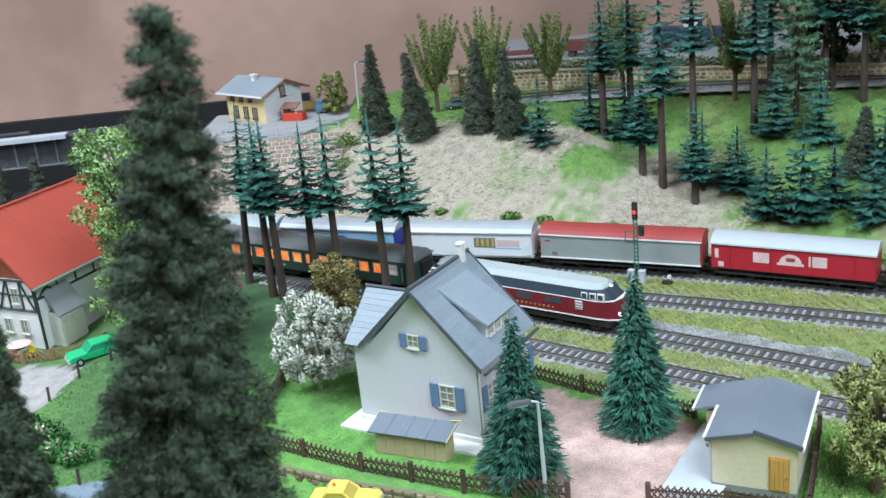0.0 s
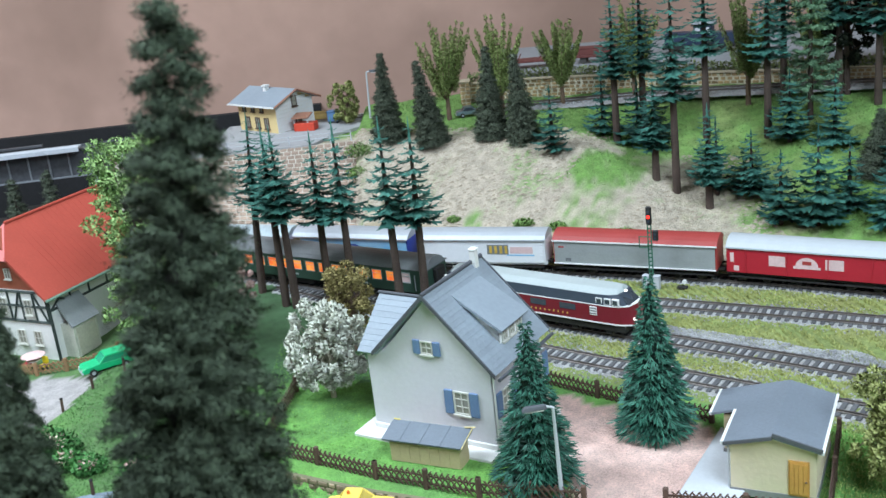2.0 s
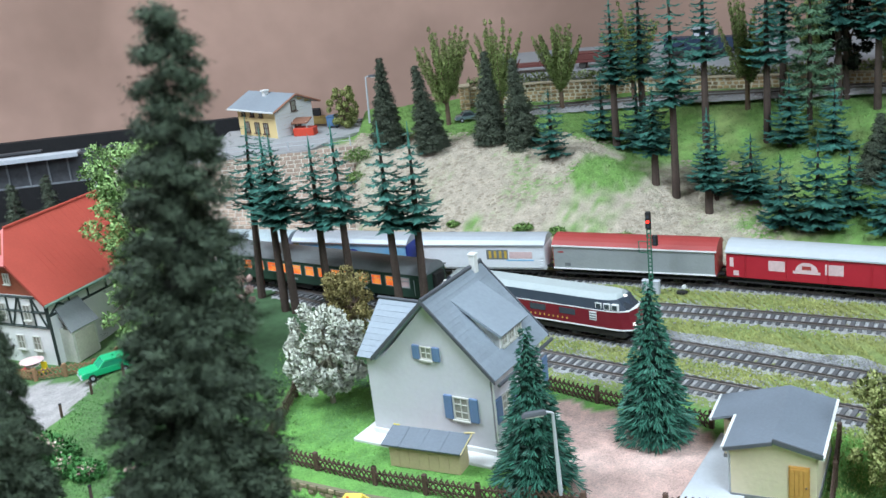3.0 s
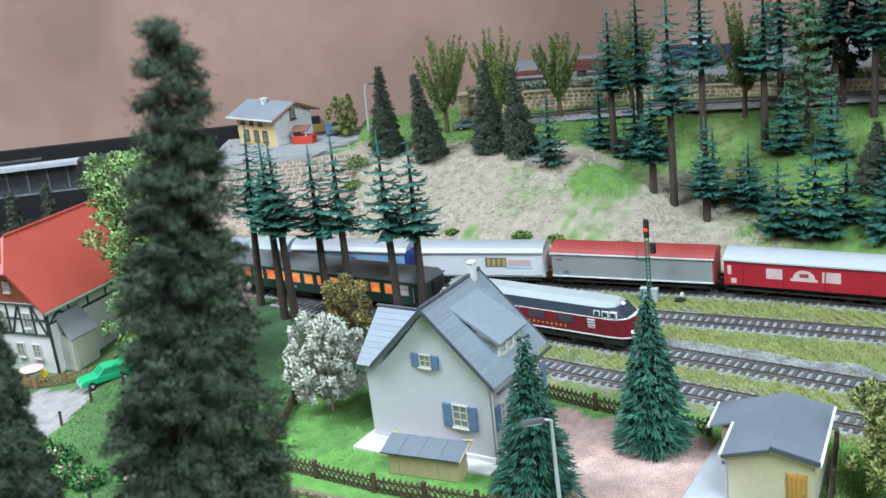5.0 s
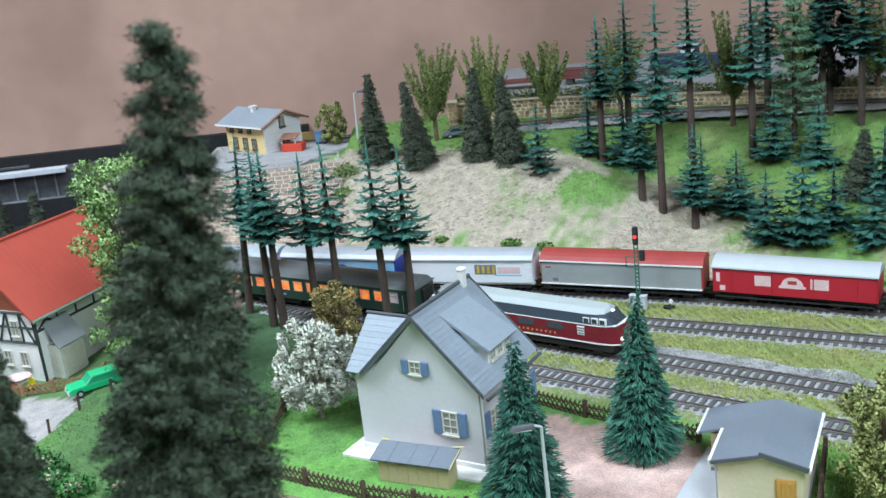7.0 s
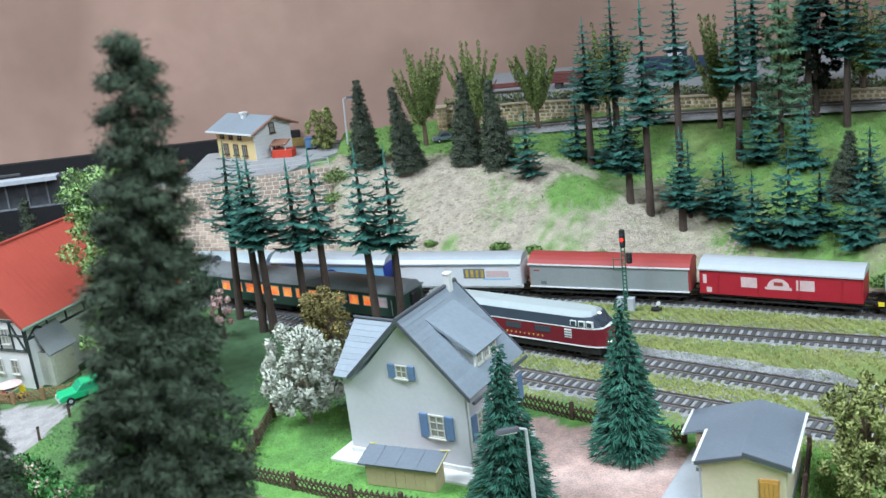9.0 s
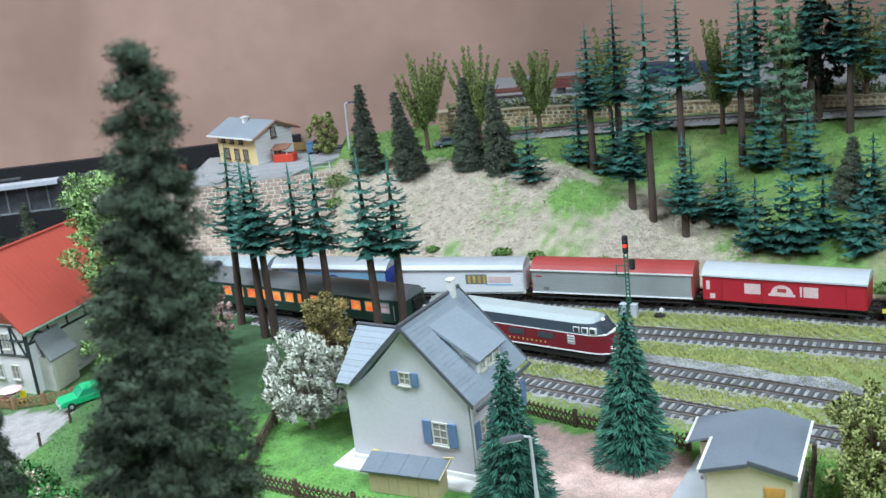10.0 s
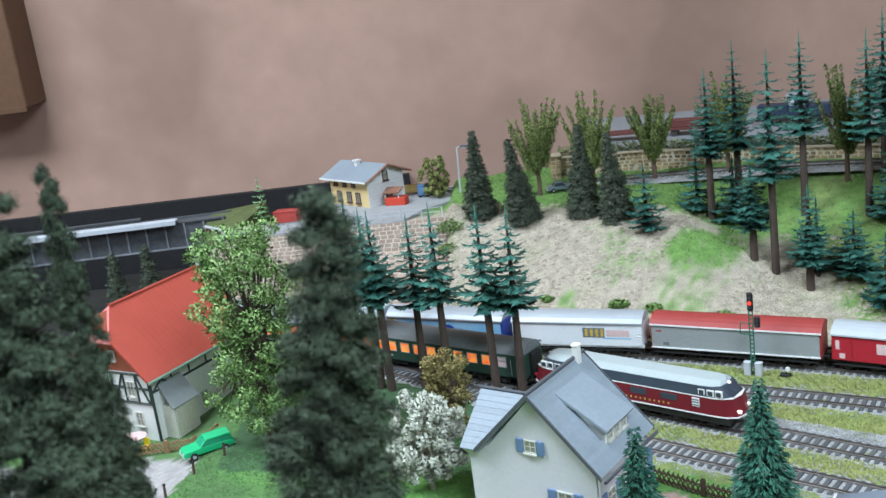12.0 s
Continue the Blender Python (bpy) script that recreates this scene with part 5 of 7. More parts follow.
def freight_loco():
    w = place(TRACK_1, sl - 11.6, "freight_locomotive", "red diesel locomotive with white stripe and grey roof", "locomotive", "locomotives")
    hl, half = 11.4, 1.65
    part("underframe", Shape().box(-hl + 0.3, hl - 0.3, -1.5, 1.5, 0.85, 1.25), black_iron, w)
    part("body", nosed(hl, half, 1.3, 1.25, 3.55, 0.5), bright_red, w, bevel=0.06)
    r = part("roof", Shape().along([(-1.66, 3.5), (-1.5, 3.85), (-0.95, 4.3), (0.95, 4.3), (1.5, 3.85), (1.66, 3.5)], -hl + 0.7, hl - 0.7), roof_grey, w, "blue-grey roof")
    part("roof_hatch", Shape().box(-5.5, -1.5, -0.9, 0.9, 4.3, 4.5), roof_dark, r, bevel=0.06)
    part("roof_hatch", Shape().box(3.4, 8.4, -0.8, 0.8, 4.3, 4.48), roof_dark, r, bevel=0.06)
    loco_sides(w, hl, half, 1.25, 3.5, 1.4, white_line)
    for x in (-7.4, -4.6, -3.2, -0.6, 0.7):
        part("side_window", Shape().box(x - 0.45, x + 0.45, -half - 0.04, -half + 0.02, 2.9, 3.3), cab_glass, w)
    for x in (-hl + 1.7, hl - 1.7):
        part("cab_window", Shape().box(x - 0.4, x + 0.4, -half - 0.04, -half + 0.02, 2.65, 3.3), cab_glass, w)
    for sg in (-1, 1):
        part("windscreen", Shape().box(min(sg * (hl - 0.42), sg * (hl - 0.2)), max(sg * (hl - 0.42), sg * (hl - 0.2)), -1.0, 1.0, 2.65, 3.35), cab_glass, w)
        for y in (-0.8, 0.8):
            part("headlight", Shape().rod((sg * (hl - 0.2), y, 1.7), (sg * (hl + 0.06), y, 1.7), 0.16, 0.16, 10), frame_mat, w)
    for i in range(4):
        part("rib", Shape().box(-8.5, 8.5, -half - 0.04, -half, 1.95 + i * 0.2, 2.0 + i * 0.2), bright_red, w)
    for x in (-6.9, 6.9):
        bogie(w, x, 3, 1.9, 0.58)
    part("fuel_tank", Shape().box(-3.0, 3.0, -1.3, 1.3, 0.35, 0.95), black_iron, w, bevel=0.1)
    buffers(w, 2 * hl)


freight_loco()


def tank_wagon(s, length, label, colour, stripe=None, r=1.55, lower=None):
    w = place(TRACK_1, s, "tank_wagon", label, "tank wagon", FREIGHT)
    hl = length / 2
    part("underframe", Shape().box(-hl, hl, -0.9, 0.9, 0.9, 1.15).box(-hl, -hl + 1.2, -1.4, 1.4, 0.95, 1.12).box(hl - 1.2, hl, -1.4, 1.4, 0.95, 1.12), black_iron, w)
    t, n = Shape(), 24
    zc = 1.25 + r
    rows = [(-hl + 0.7, 0.55), (-hl + 0.8, 0.85), (-hl + 1.1, 1.0), (hl - 1.1, 1.0), (hl - 0.8, 0.85), (hl - 0.7, 0.55)]
    for x, k in rows:
        t.v += [(x, r * k * math.cos(2 * math.pi * i / n), zc + r * k * math.sin(2 * math.pi * i / n)) for i in range(n)]
    for j in range(len(rows) - 1):
        t.f += [(j * n + i, (j + 1) * n + i, (j + 1) * n + (i + 1) % n, j * n + (i + 1) % n) for i in range(n)]
    t.f += [tuple(range(n)), tuple(range(len(rows) * n - 1, len(rows) * n - n - 1, -1))]
    tank = part("tank", t, colour, w, smooth=False)
    for x in (-hl * 0.45, 0, hl * 0.45):
        part("saddle", Shape().box(x - 0.2, x + 0.2, -1.2, 1.2, 1.1, 1.6), black_iron, w)
    if stripe:
        part("stripe", Shape().box(-hl + 1.0, hl - 1.0, -r - 0.015, -r + 0.1, zc - 0.2, zc + 0.05), stripe, tank, "orange stripe")
    part("manhole", Shape().rod((0, 0, zc + r - 0.1), (0, 0, zc + r + 0.16), 0.4, 0.4, 14), colour, tank)
    lad = Shape()
    for i in range(9):
        lad.box(-0.3, 0.3, -r - 0.12, -r - 0.06, 1.0 + i * 0.32, 1.06 + i * 0.32)
    part("ladder", lad.box(-0.34, -0.28, -r - 0.14, -r - 0.06, 0.8, 4.0).box(0.28, 0.34, -r - 0.14, -r - 0.06, 0.8, 4.0), roof_silver, w)
    for sg in (-1, 1):
        part("marker_plate", Shape().box(sg * (hl - 0.5) - 0.25, sg * (hl - 0.5) + 0.25, -1.46, -1.4, 0.95, 1.35), yellow_mark, w, "yellow marker plate")
        bogie(w, sg * hl * 0.68)
    buffers(w, length)
    return w


x = sr + 14.8 + 0.9
tank_wagon(x + 7, 14, "silver gas tank wagon with an orange stripe", tank_grey, orange_line)
x += 14 + 0.9


def hopper(s, length=17.6):
    w = place(TRACK_1, s, "hopper_wagon", "bright blue covered hopper wagon with white lettering", "hopper wagon", FREIGHT)
    hl = length / 2
    part("underframe", Shape().box(-hl, hl, -1.3, 1.3, 0.95, 1.25), hopper_blue, w, bevel=0.03)
    sec = [(-1.0, 1.7), (-1.6, 2.6), (-1.62, 3.6), (-1.2, 4.2), (-0.5, 4.45), (0.5, 4.45), (1.2, 4.2), (1.62, 3.6), (1.6, 2.6), (1.0, 1.7)]
    b = part("body", Shape().along(sec, -hl + 1.4, hl - 1.4), hopper_blue, w)
    for y in (-1.64, 1.6):
        part("flap_rail", Shape().box(-hl + 1.3, hl - 1.3, y, y + 0.06, 3.52, 3.62), deep_blue, b)
    for i in range(4):
        xx = -hl + 3.4 + i * (length - 6.8) / 3
        part("chute", Shape().hull([(xx - 1.2, -1.3), (xx + 1.2, -1.3), (xx + 1.2, 1.3), (xx - 1.2, 1.3)], 1.25, 1.9), hopper_blue, w)
    for i in range(4):
        part("marking", Shape().box(-hl + 1.8 + i * 0.55, -hl + 2.2 + i * 0.55, -1.66, -1.62, 2.85, 3.25), white_line, w, "white lettering bar")
    for sg in (-1, 1):
        part("platform_rail", Shape().rod((sg * (hl - 0.2), -1.2, 1.25), (sg * (hl - 0.2), -1.2, 2.4), 0.06, 0.06, 6).rod((sg * (hl - 0.2), 1.2, 1.25), (sg * (hl - 0.2), 1.2, 2.4), 0.06, 0.06, 6).rod((sg * (hl - 0.2), -1.2, 2.4), (sg * (hl - 0.2), 1.2, 2.4), 0.06, 0.06, 6), hopper_blue, w)
        part("step", Shape().box(sg * (hl - 0.8) - 0.35, sg * (hl - 0.8) + 0.35, -1.55, -1.35, 0.5, 1.0), hopper_blue, w)
        bogie(w, sg * hl * 0.72)
    buffers(w, length)


hopper(x + 8.8)
x += 17.6 + 0.9


def silo(s, length=15):
    w = place(TRACK_1, s, "silo_wagon", "silo wagon with four cream drums and blue lids", "silo wagon", FREIGHT)
    hl = length / 2
    part("underframe", Shape().box(-hl, hl, -1.2, 1.2, 0.9, 1.2), black_iron, w)
    for i in range(4):
        c = -hl + 2.1 + i * (length - 4.2) / 3
        d = part("drum", Shape().rod((c, 0, 1.3), (c, 0, 1.9), 1.0, 1.55, 20).rod((c, 0, 1.9), (c, 0, 3.1), 1.55, 1.55, 20), cement_white, w, "cream drum")
        part("lid", Shape().rod((c, 0, 3.1), (c, 0, 3.25), 1.6, 1.6, 20).rod((c, 0, 3.25), (c, 0, 3.95), 1.5, 0.4, 20).rod((c, 0, 3.95), (c, 0, 4.2), 0.35, 0.35, 10), lid_blue, d, "blue conical lid")
    for sg in (-1, 1):
        bogie(w, sg * hl * 0.68)
    buffers(w, length)


silo(x + 7.5)
x += 15 + 0.9
tank_wagon(x + 8.6, 17.2, "long grey tank wagon with yellow marker plates", tank_grey, None, 1.62)
x += 17.2 + 0.9
tank_wagon(x + 8.6, 17.2, "long grey tank wagon with yellow marker plates", tank_grey, None, 1.62)


def express_loco(s):
    w = place(TRACK_3, s, "express_locomotive", "crimson diesel locomotive with dark window band and silver roof", "locomotive", "locomotives")
    hl, half = 10.6, 1.72
    part("underframe", Shape().box(-hl + 0.9, hl - 0.9, -1.55, 1.55, 0.55, 1.3), black_iron, w, bevel=0.08)
    body = Shape()
    ring = []
    n = 7
    for sg in (1, -1):
        for i in range(n):
            a = -math.pi / 2 + math.pi * i / (n - 1)
            ring.append((sg * (hl - 2.2 + 2.2 * math.cos(a)), sg * half * (abs(math.sin(a)) ** 0.55) * (1 if a > 0 else -1)))
    top = [(xx * (0.955 if abs(xx) > hl - 2.2 else 1.0), yy * 0.985) for xx, yy in ring]
    part("body", body.hull(ring, 1.3, 2.95, top), crimson, w, bevel=0.05)
    cab = [(xx * 0.93 if abs(xx) > hl - 2.3 else xx * 0.985, yy * 0.975) for xx, yy in ring]
    cab2 = [(xx * 0.87 if abs(xx) > hl - 2.3 else xx * 0.95, yy * 0.92) for xx, yy in ring]
    part("window_band", Shape().hull(cab, 2.95, 3.85, cab2), surface("slate_band", (0.05, 0.065, 0.09), 0.4, vary=0.1), w, "dark slate window band")
    rf = [(xx * 0.985, yy * 1.0) for xx, yy in cab2]
    rf2 = [(xx * 0.95, yy * 0.5) for xx, yy in cab2]
    part("roof", Shape().hull(rf, 3.85, 4.2, rf2), surface("loco_roof", (0.42, 0.47, 0.475), 0.5, vary=0.08), w, "silver-grey roof", bevel=0.05)
    part("waist_band", Shape().hull([(a * 1.004, b * 1.012) for a, b in top], 2.9, 2.97), white_line, w, "silver waist line")
    part("waist_band", Shape().hull([(a * 1.004, b * 1.014) for a, b in ring], 1.26, 1.38), white_line, w, "white lower line")
    for sg in (1, -1):
        for k, xx in enumerate((hl - 3.3, hl - 2.5, hl - 1.75)):
            part("cab_window", Shape().box(sg * xx - 0.3, sg * xx + 0.3, -1.66, -1.4, 3.05, 3.6), white_line, w, "white-framed cab window")
            part("cab_pane", Shape().box(sg * xx - 0.22, sg * xx + 0.22, -1.69, -1.5, 3.12, 3.52), cab_glass, w)
        part("windscreen", Shape().hull([(sg * (hl - 1.0), -1.0), (sg * (hl - 0.75), -1.0), (sg * (hl - 0.75), 1.0), (sg * (hl - 1.0), 1.0)][::sg], 3.02, 3.68, [(sg * (hl - 1.75), -0.8), (sg * (hl - 1.45), -0.8), (sg * (hl - 1.45), 0.8), (sg * (hl - 1.75), 0.8)][::sg]), cab_glass, w)
        for y in (-0.9, 0.9):
            part("headlight", Shape().rod((sg * (hl - 0.6), y, 1.75), (sg * (hl - 0.12), y, 1.75), 0.17, 0.15, 10), lamp_white if sg > 0 else bright_red, w, "round headlight")
        part("headlight", Shape().rod((sg * (hl - 1.9), 0, 3.85), (sg * (hl - 1.4), 0, 3.85), 0.15, 0.13, 10), lamp_white if sg > 0 else frame_mat, w)
        bogie(w, sg * 6.3, 2, 3.4, 0.58)
    for xx in (-5.2, -2.2, 1.2, 4.2):
        part("side_panel", Shape().box(xx - 0.8, xx + 0.8, -half - 0.02, -half + 0.05, 2.15, 2.7), cab_glass, w)
    grill = part("louvre", Shape().box(6.4, 7.1, -half - 0.02, -half + 0.05, 1.95, 2.75), white_line, w)
    for i in range(3):
        part("slat", Shape().box(6.42, 7.08, -half - 0.05, -half - 0.02, 2.05 + i * 0.24, 2.15 + i * 0.24), roof_dark, grill)
    for i in range(19):
        part("marking", Shape().box(-4.2 + i * 0.46, -4.08 + i * 0.46, -half - 0.03, -half + 0.02, 1.68, 1.84), gold_mark, w)
    buffers(w, 2 * hl - 0.4)


def coach(s, length=26.2):
    w = place(TRACK_3, s, "passenger_coach", "dark green passenger coach with lit orange windows", "passenger coach", "passenger coaches")
    hl, half = length / 2, 1.65
    part("underframe", Shape().box(-hl + 0.2, hl - 0.2, -1.3, 1.3, 0.75, 1.1), black_iron, w)
    sill, head = 2.05, 3.05
    body = part("body", Shape().box(-hl, hl, -half, half, 1.05, sill).box(-hl, hl, -half, half, head, 3.5), coach_green, w)
    part("roof", Shape().along(arch(half + 0.06, 3.42, 4.5, 13, 2.6), -hl + 0.02, hl - 0.02), roof_dark, w, "charcoal arched roof", smooth=False)
    n = 13
    gap = (length - 3.6) / n
    for side in (-1, 1):
        y0, y1 = (-half, -half + 0.12) if side < 0 else (half - 0.12, half)
        x = -hl
        for i in range(n + 1):
            x1 = -hl + 1.8 + gap * i + (gap - 1.12) / 2 if i < n else hl
            part("pillar", Shape().box(x, x1, y0, y1, sill, head), coach_green, w)
            x = x1 + 1.12
        for i in range(n):
            c = -hl + 1.8 + gap * (i + 0.5)
            lit = i not in (n - 1,)
            yg = -half + 0.05 if side < 0 else half - 0.09
            win = part("window", Shape().box(c - 0.55, c + 0.55, yg, yg + 0.04, sill, head), lit_window if lit else pink_mark, w, "lit orange window" if lit else "pale blind window")
            ys = -half - 0.03 if side < 0 else half - 0.02
            f = Shape().box(c - 0.61, c + 0.61, ys, ys + 0.05, sill - 0.07, sill + 0.02).box(c - 0.61, c + 0.61, ys, ys + 0.05, head - 0.04, head + 0.04).box(c - 0.61, c - 0.54, ys, ys + 0.05, sill, head).box(c + 0.54, c + 0.61, ys, ys + 0.05, sill, head)
            part("window_frame", f.box(c - 0.55, c + 0.55, ys, ys + 0.05, sill + 0.62, sill + 0.67), side_grey, win)
    for sg in (-1, 1):
        part("end_wall", Shape().box(min(sg * (hl - 0.12), sg * hl), max(sg * (hl - 0.12), sg * hl), -half + 0.12, half - 0.12, sill, head), coach_green, w)
        part("gangway", Shape().box(min(sg * hl, sg * (hl + 0.55)), max(sg * hl, sg * (hl + 0.55)), -0.75, 0.75, 1.1, 3.5), black_iron, w, "black rubber gangway", bevel=0.12)
        part("door", Shape().box(sg * (hl - 0.85) - 0.5, sg * (hl - 0.85) + 0.5, -half - 0.02, -half + 0.08, 1.1, 3.3).box(sg * (hl - 0.85) - 0.3, sg * (hl - 0.85) + 0.3, -half - 0.04, -half, 2.2, 3.0), coach_green, w)
        part("handrail", Shape().rod((sg * (hl - 1.5), -half - 0.08, 1.3), (sg * (hl - 1.5), -half - 0.08, 2.9), 0.04, 0.04, 6), roof_silver, w)
        bogie(w, sg * (hl - 4.2), 2, 2.9, 0.54)
    for x, wd in ((-3.5, 3.0), (1.2, 2.2), (4.6, 1.6)):
        part("battery_box", Shape().box(x - wd / 2, x + wd / 2, -1.25, 1.25, 0.35, 0.95), black_iron, w, bevel=0.05)
    for k, xx in enumerate((-4.0, 5.2)):
        part("marking", Shape().box(xx - 0.5, xx + 0.5, -half - 0.015, -half + 0.01, 1.4, 1.6), side_grey, w)
    buffers(w, length)


nose = TRACK_3.near(16.6)
express_loco(nose - 10.6)
coach(nose - 21.2 - 1.1 - 13.1)
coach(nose - 21.2 - 1.1 - 26.2 - 1.2 - 13.1)

# ---- walls on the hill ----
tuff = surface("grey_brown_stone", (0.40, 0.29, 0.225), 0.9, vary=0.28, grain=60, bump=0.5, each=0.28)
sand_stone = surface("sandstone", (0.4, 0.28, 0.15), 0.9, vary=0.3, grain=60, bump=0.5, each=0.5)
brick_mat = surface("brown_brick", (0.26, 0.15, 0.11), 0.9, vary=0.25, grain=60, bump=0.4, each=0.2)
coping = surface("straw_coping", (0.46, 0.38, 0.27), 0.9, vary=0.2, grain=50, bump=0.5)


def along_foot(xs, back=0.0):
    return [(x, wall_line(x) - 0.35 + back) for x in xs]


stone_wall("retaining_wall", along_foot((-9.4, -3, 5, 12, 19, 22)), -0.4, 2.3, 6, 0.95, tuff, mortar, "grey-brown stone retaining wall behind the rear track", 0.8, 0.2, coping)
stone_wall("retaining_wall", along_foot((38, 44, 52, 60)), -0.4, 1.0, 3, 0.95, brick_mat, mortar, "low brown stone wall at the foot of the wooded slope", 0.6, 0.15, coping)


def faced_bank(name, foot, crest, z0, z1, rows, cols, stone, joint, label):
    """A stone-faced bank that leans back from its foot line to its crest line, of separate stones in pale joints."""
    wall, rnd = tagged(new(name), label, "wall", kind="structure"), random.Random(17)

    def spot_on(s, t):
        return Vector((lerp([(0, foot[0][0]), (1, foot[1][0])], s), lerp([(0, foot[0][1]), (1, foot[1][1])], s), z0)).lerp(Vector((lerp([(0, crest[0][0]), (1, crest[1][0])], s), lerp([(0, crest[0][1]), (1, crest[1][1])], s), z1)), t)

    bed = Shape()
    for j in range(13):
        for i in range(25):
            q = spot_on(i / 24, j / 12)
            bed.v += [tuple(q), (q.x, q.y + 0.5, q.z - 0.3)]
    for j in range(12):
        for i in range(24):
            k = (j * 25 + i) * 2
            bed.f += [(k, k + 2, k + 52, k + 50), (k + 51, k + 53, k + 3, k + 1)]
    part("core", bed, joint, wall, "pale mortar bed")
    rest, made = Shape(), 0
    for r in range(rows):
        off = rnd.uniform(0, 1)
        for c in range(cols):
            s0, s1 = (c + off + 0.06) / (cols + 1), (c + off + rnd.uniform(0.9, 0.97)) / (cols + 1)
            t0, t1 = (r + rnd.uniform(0.06, 0.14)) / rows, (r + rnd.uniform(0.84, 0.93)) / rows
            ring = [spot_on(s0, t0), spot_on(s1, t0), spot_on(s1, t1), spot_on(s0, t1)]
            nrm = (ring[1] - ring[0]).cross(ring[3] - ring[0]).normalized()
            lift = nrm * rnd.uniform(0.04, 0.09)
            mid = sum(ring, Vector()) / 4
            g = Shape()
            g.v = [tuple(q) for q in ring] + [tuple(mid + (q - mid) * 0.93 + lift) for q in ring]
            g.f = [(4, 5, 6, 7)] + [(i, (i + 1) % 4, 4 + (i + 1) % 4, 4 + i) for i in range(4)]
            if made < 300 and c > cols * 0.42:
                part("stone", g, stone, wall)
                made += 1
            else:
                k = len(rest.v)
                rest.v += g.v
                rest.f += [tuple(k + i for i in f) for f in g.f]
    tagged(part("stonework", rest, stone, wall), kind="stuff")


faced_bank("terrace_wall", ((-42, 131.2), (-9.4, 117.5)), ((-42.5, 135.6), (-9.8, 134.6)), -0.4, 8.8, 23, 33, tuff, mortar, "tall leaning stone-faced terrace wall below the station")
stone_wall("hilltop_wall", [(4.2, 143.6), (15, 141.6), (27, 136.5), (38.5, 130.6), (52, 124.5), (66, 118)], 9.6, 12.9, 7, 0.8, sand_stone, surface("chalky_mortar", (0.7, 0.65, 0.52), 0.95, vary=0.15), "sandstone wall along the hilltop line", 0.7, 0.15, coping)


def wall_pier():
    """Square pier of rough stones under a flat cap."""
    t = thing("wall_pier", "square sandstone pier ending the hilltop wall", "pier", at(4.05, 143.5, 9.0))
    part("core", Shape().box(-0.62, 0.62, -0.85, 0.85, 0, 4.3), surface("chalky_mortar", (0.7, 0.65, 0.52), 0.95, vary=0.15), t)
    rnd = random.Random(6)
    for r in range(8):
        cut = rnd.uniform(-0.2, 0.2)
        for x0, x1 in ((-0.6, cut - 0.05), (cut + 0.05, 0.6)):
            part("stone", Shape().box(x0, x1, -0.93, -0.8, 0.08 + r * 0.53, 0.5 + r * 0.53), sand_stone, t, bevel=0.03)
        for y0, y1 in ((-0.8, cut - 0.05), (cut + 0.05, 0.8)):
            part("stone", Shape().box(-0.7, -0.58, y0, y1, 0.08 + r * 0.53, 0.5 + r * 0.53), sand_stone, t, bevel=0.03)
    part("cap", Shape().box(-0.8, 0.8, -1.03, 1.03, 4.3, 4.55), coping, t, "flat stone cap", bevel=0.06)


wall_pier()


def hedge():
    g, rnd = Shape(), random.Random(9)
    for i in range(5200):
        t = rnd.random()
        x = 4.6 + 55 * t
        y = lerp([(4.2, 144.6), (15, 142.6), (27, 137.5), (38.5, 131.6), (52, 125.5), (66, 119)], x) + rnd.uniform(-0.3, 1.2)
        c = Vector((x, y, 12.8 + rnd.uniform(0, 1.2)))
        d = Vector((rnd.gauss(0, 1), rnd.gauss(0, 1), rnd.gauss(0.4, 1))).normalized()
        blade(g, c, d, d.cross(Vector((0.3, 0.2, 1))).normalized(), 0.45, 0.3)
    h = thing("hedge", "clipped dull green hedge on top of the hilltop wall", "hedge")
    part("foliage", g, leafy("hedge_leaves", (0.13, 0.17, 0.07), 0.4, second=(0.26, 0.31, 0.13)), h)


hedge()

# upper line in front of the hilltop wall, and a yard behind it
HILL_TRACK = Line([(-14, 149), (-4, 146.5), (5, 141), (19, 135.5), (30, 131), (42, 126), (60, 118.5), (80, 110)])
build_track(HILL_TRACK, "narrow grey branch line along the hilltop", z=lambda p: lerp([(-14, 9.3), (0, 10.0), (12, 10.6), (30, 11.6), (50, 12.0), (80, 12.1)], p.x), pitch=0.8, tie=surface("pale_sleeper", (0.36, 0.36, 0.38), 0.8, vary=0.2, grain=60, each=0.2))
tagged(part("road", slab([(10, 147, 13.0), (120, 98, 13.0), (120, 150, 13.0), (10, 172, 13.0)], 3.9), surface("yard_grey", (0.27, 0.275, 0.29), 0.85, vary=0.15, grain=30)), "pale grey yard surface behind the hilltop wall", "road", kind="structure")


def flat_car(x, y, z, turn, label, colour, load=None):
    w = thing("yard_wagon", label, "wagon", at(x, y, z, turn), "wagons in the yard")
    part("deck", Shape().box(-4.5, 4.5, -1.2, 1.2, 0.9, 1.25), colour, w, bevel=0.04)
    for xx in (-3, 3):
        wheelset(w, xx)
    if load:
        part("load", Shape().box(-4.2, 4.2, -1.1, 1.1, 1.25, load).box(-3.9, 3.9, -0.9, 0.9, load, load + 0.25), colour, w, bevel=0.06)
    else:
        for xx in (-4, -1.5, 1.5, 4):
            part("stake", Shape().rod((xx, -1.15, 1.2), (xx + 0.6, -1.15, 2.2), 0.08, 0.08, 6), colour, w)


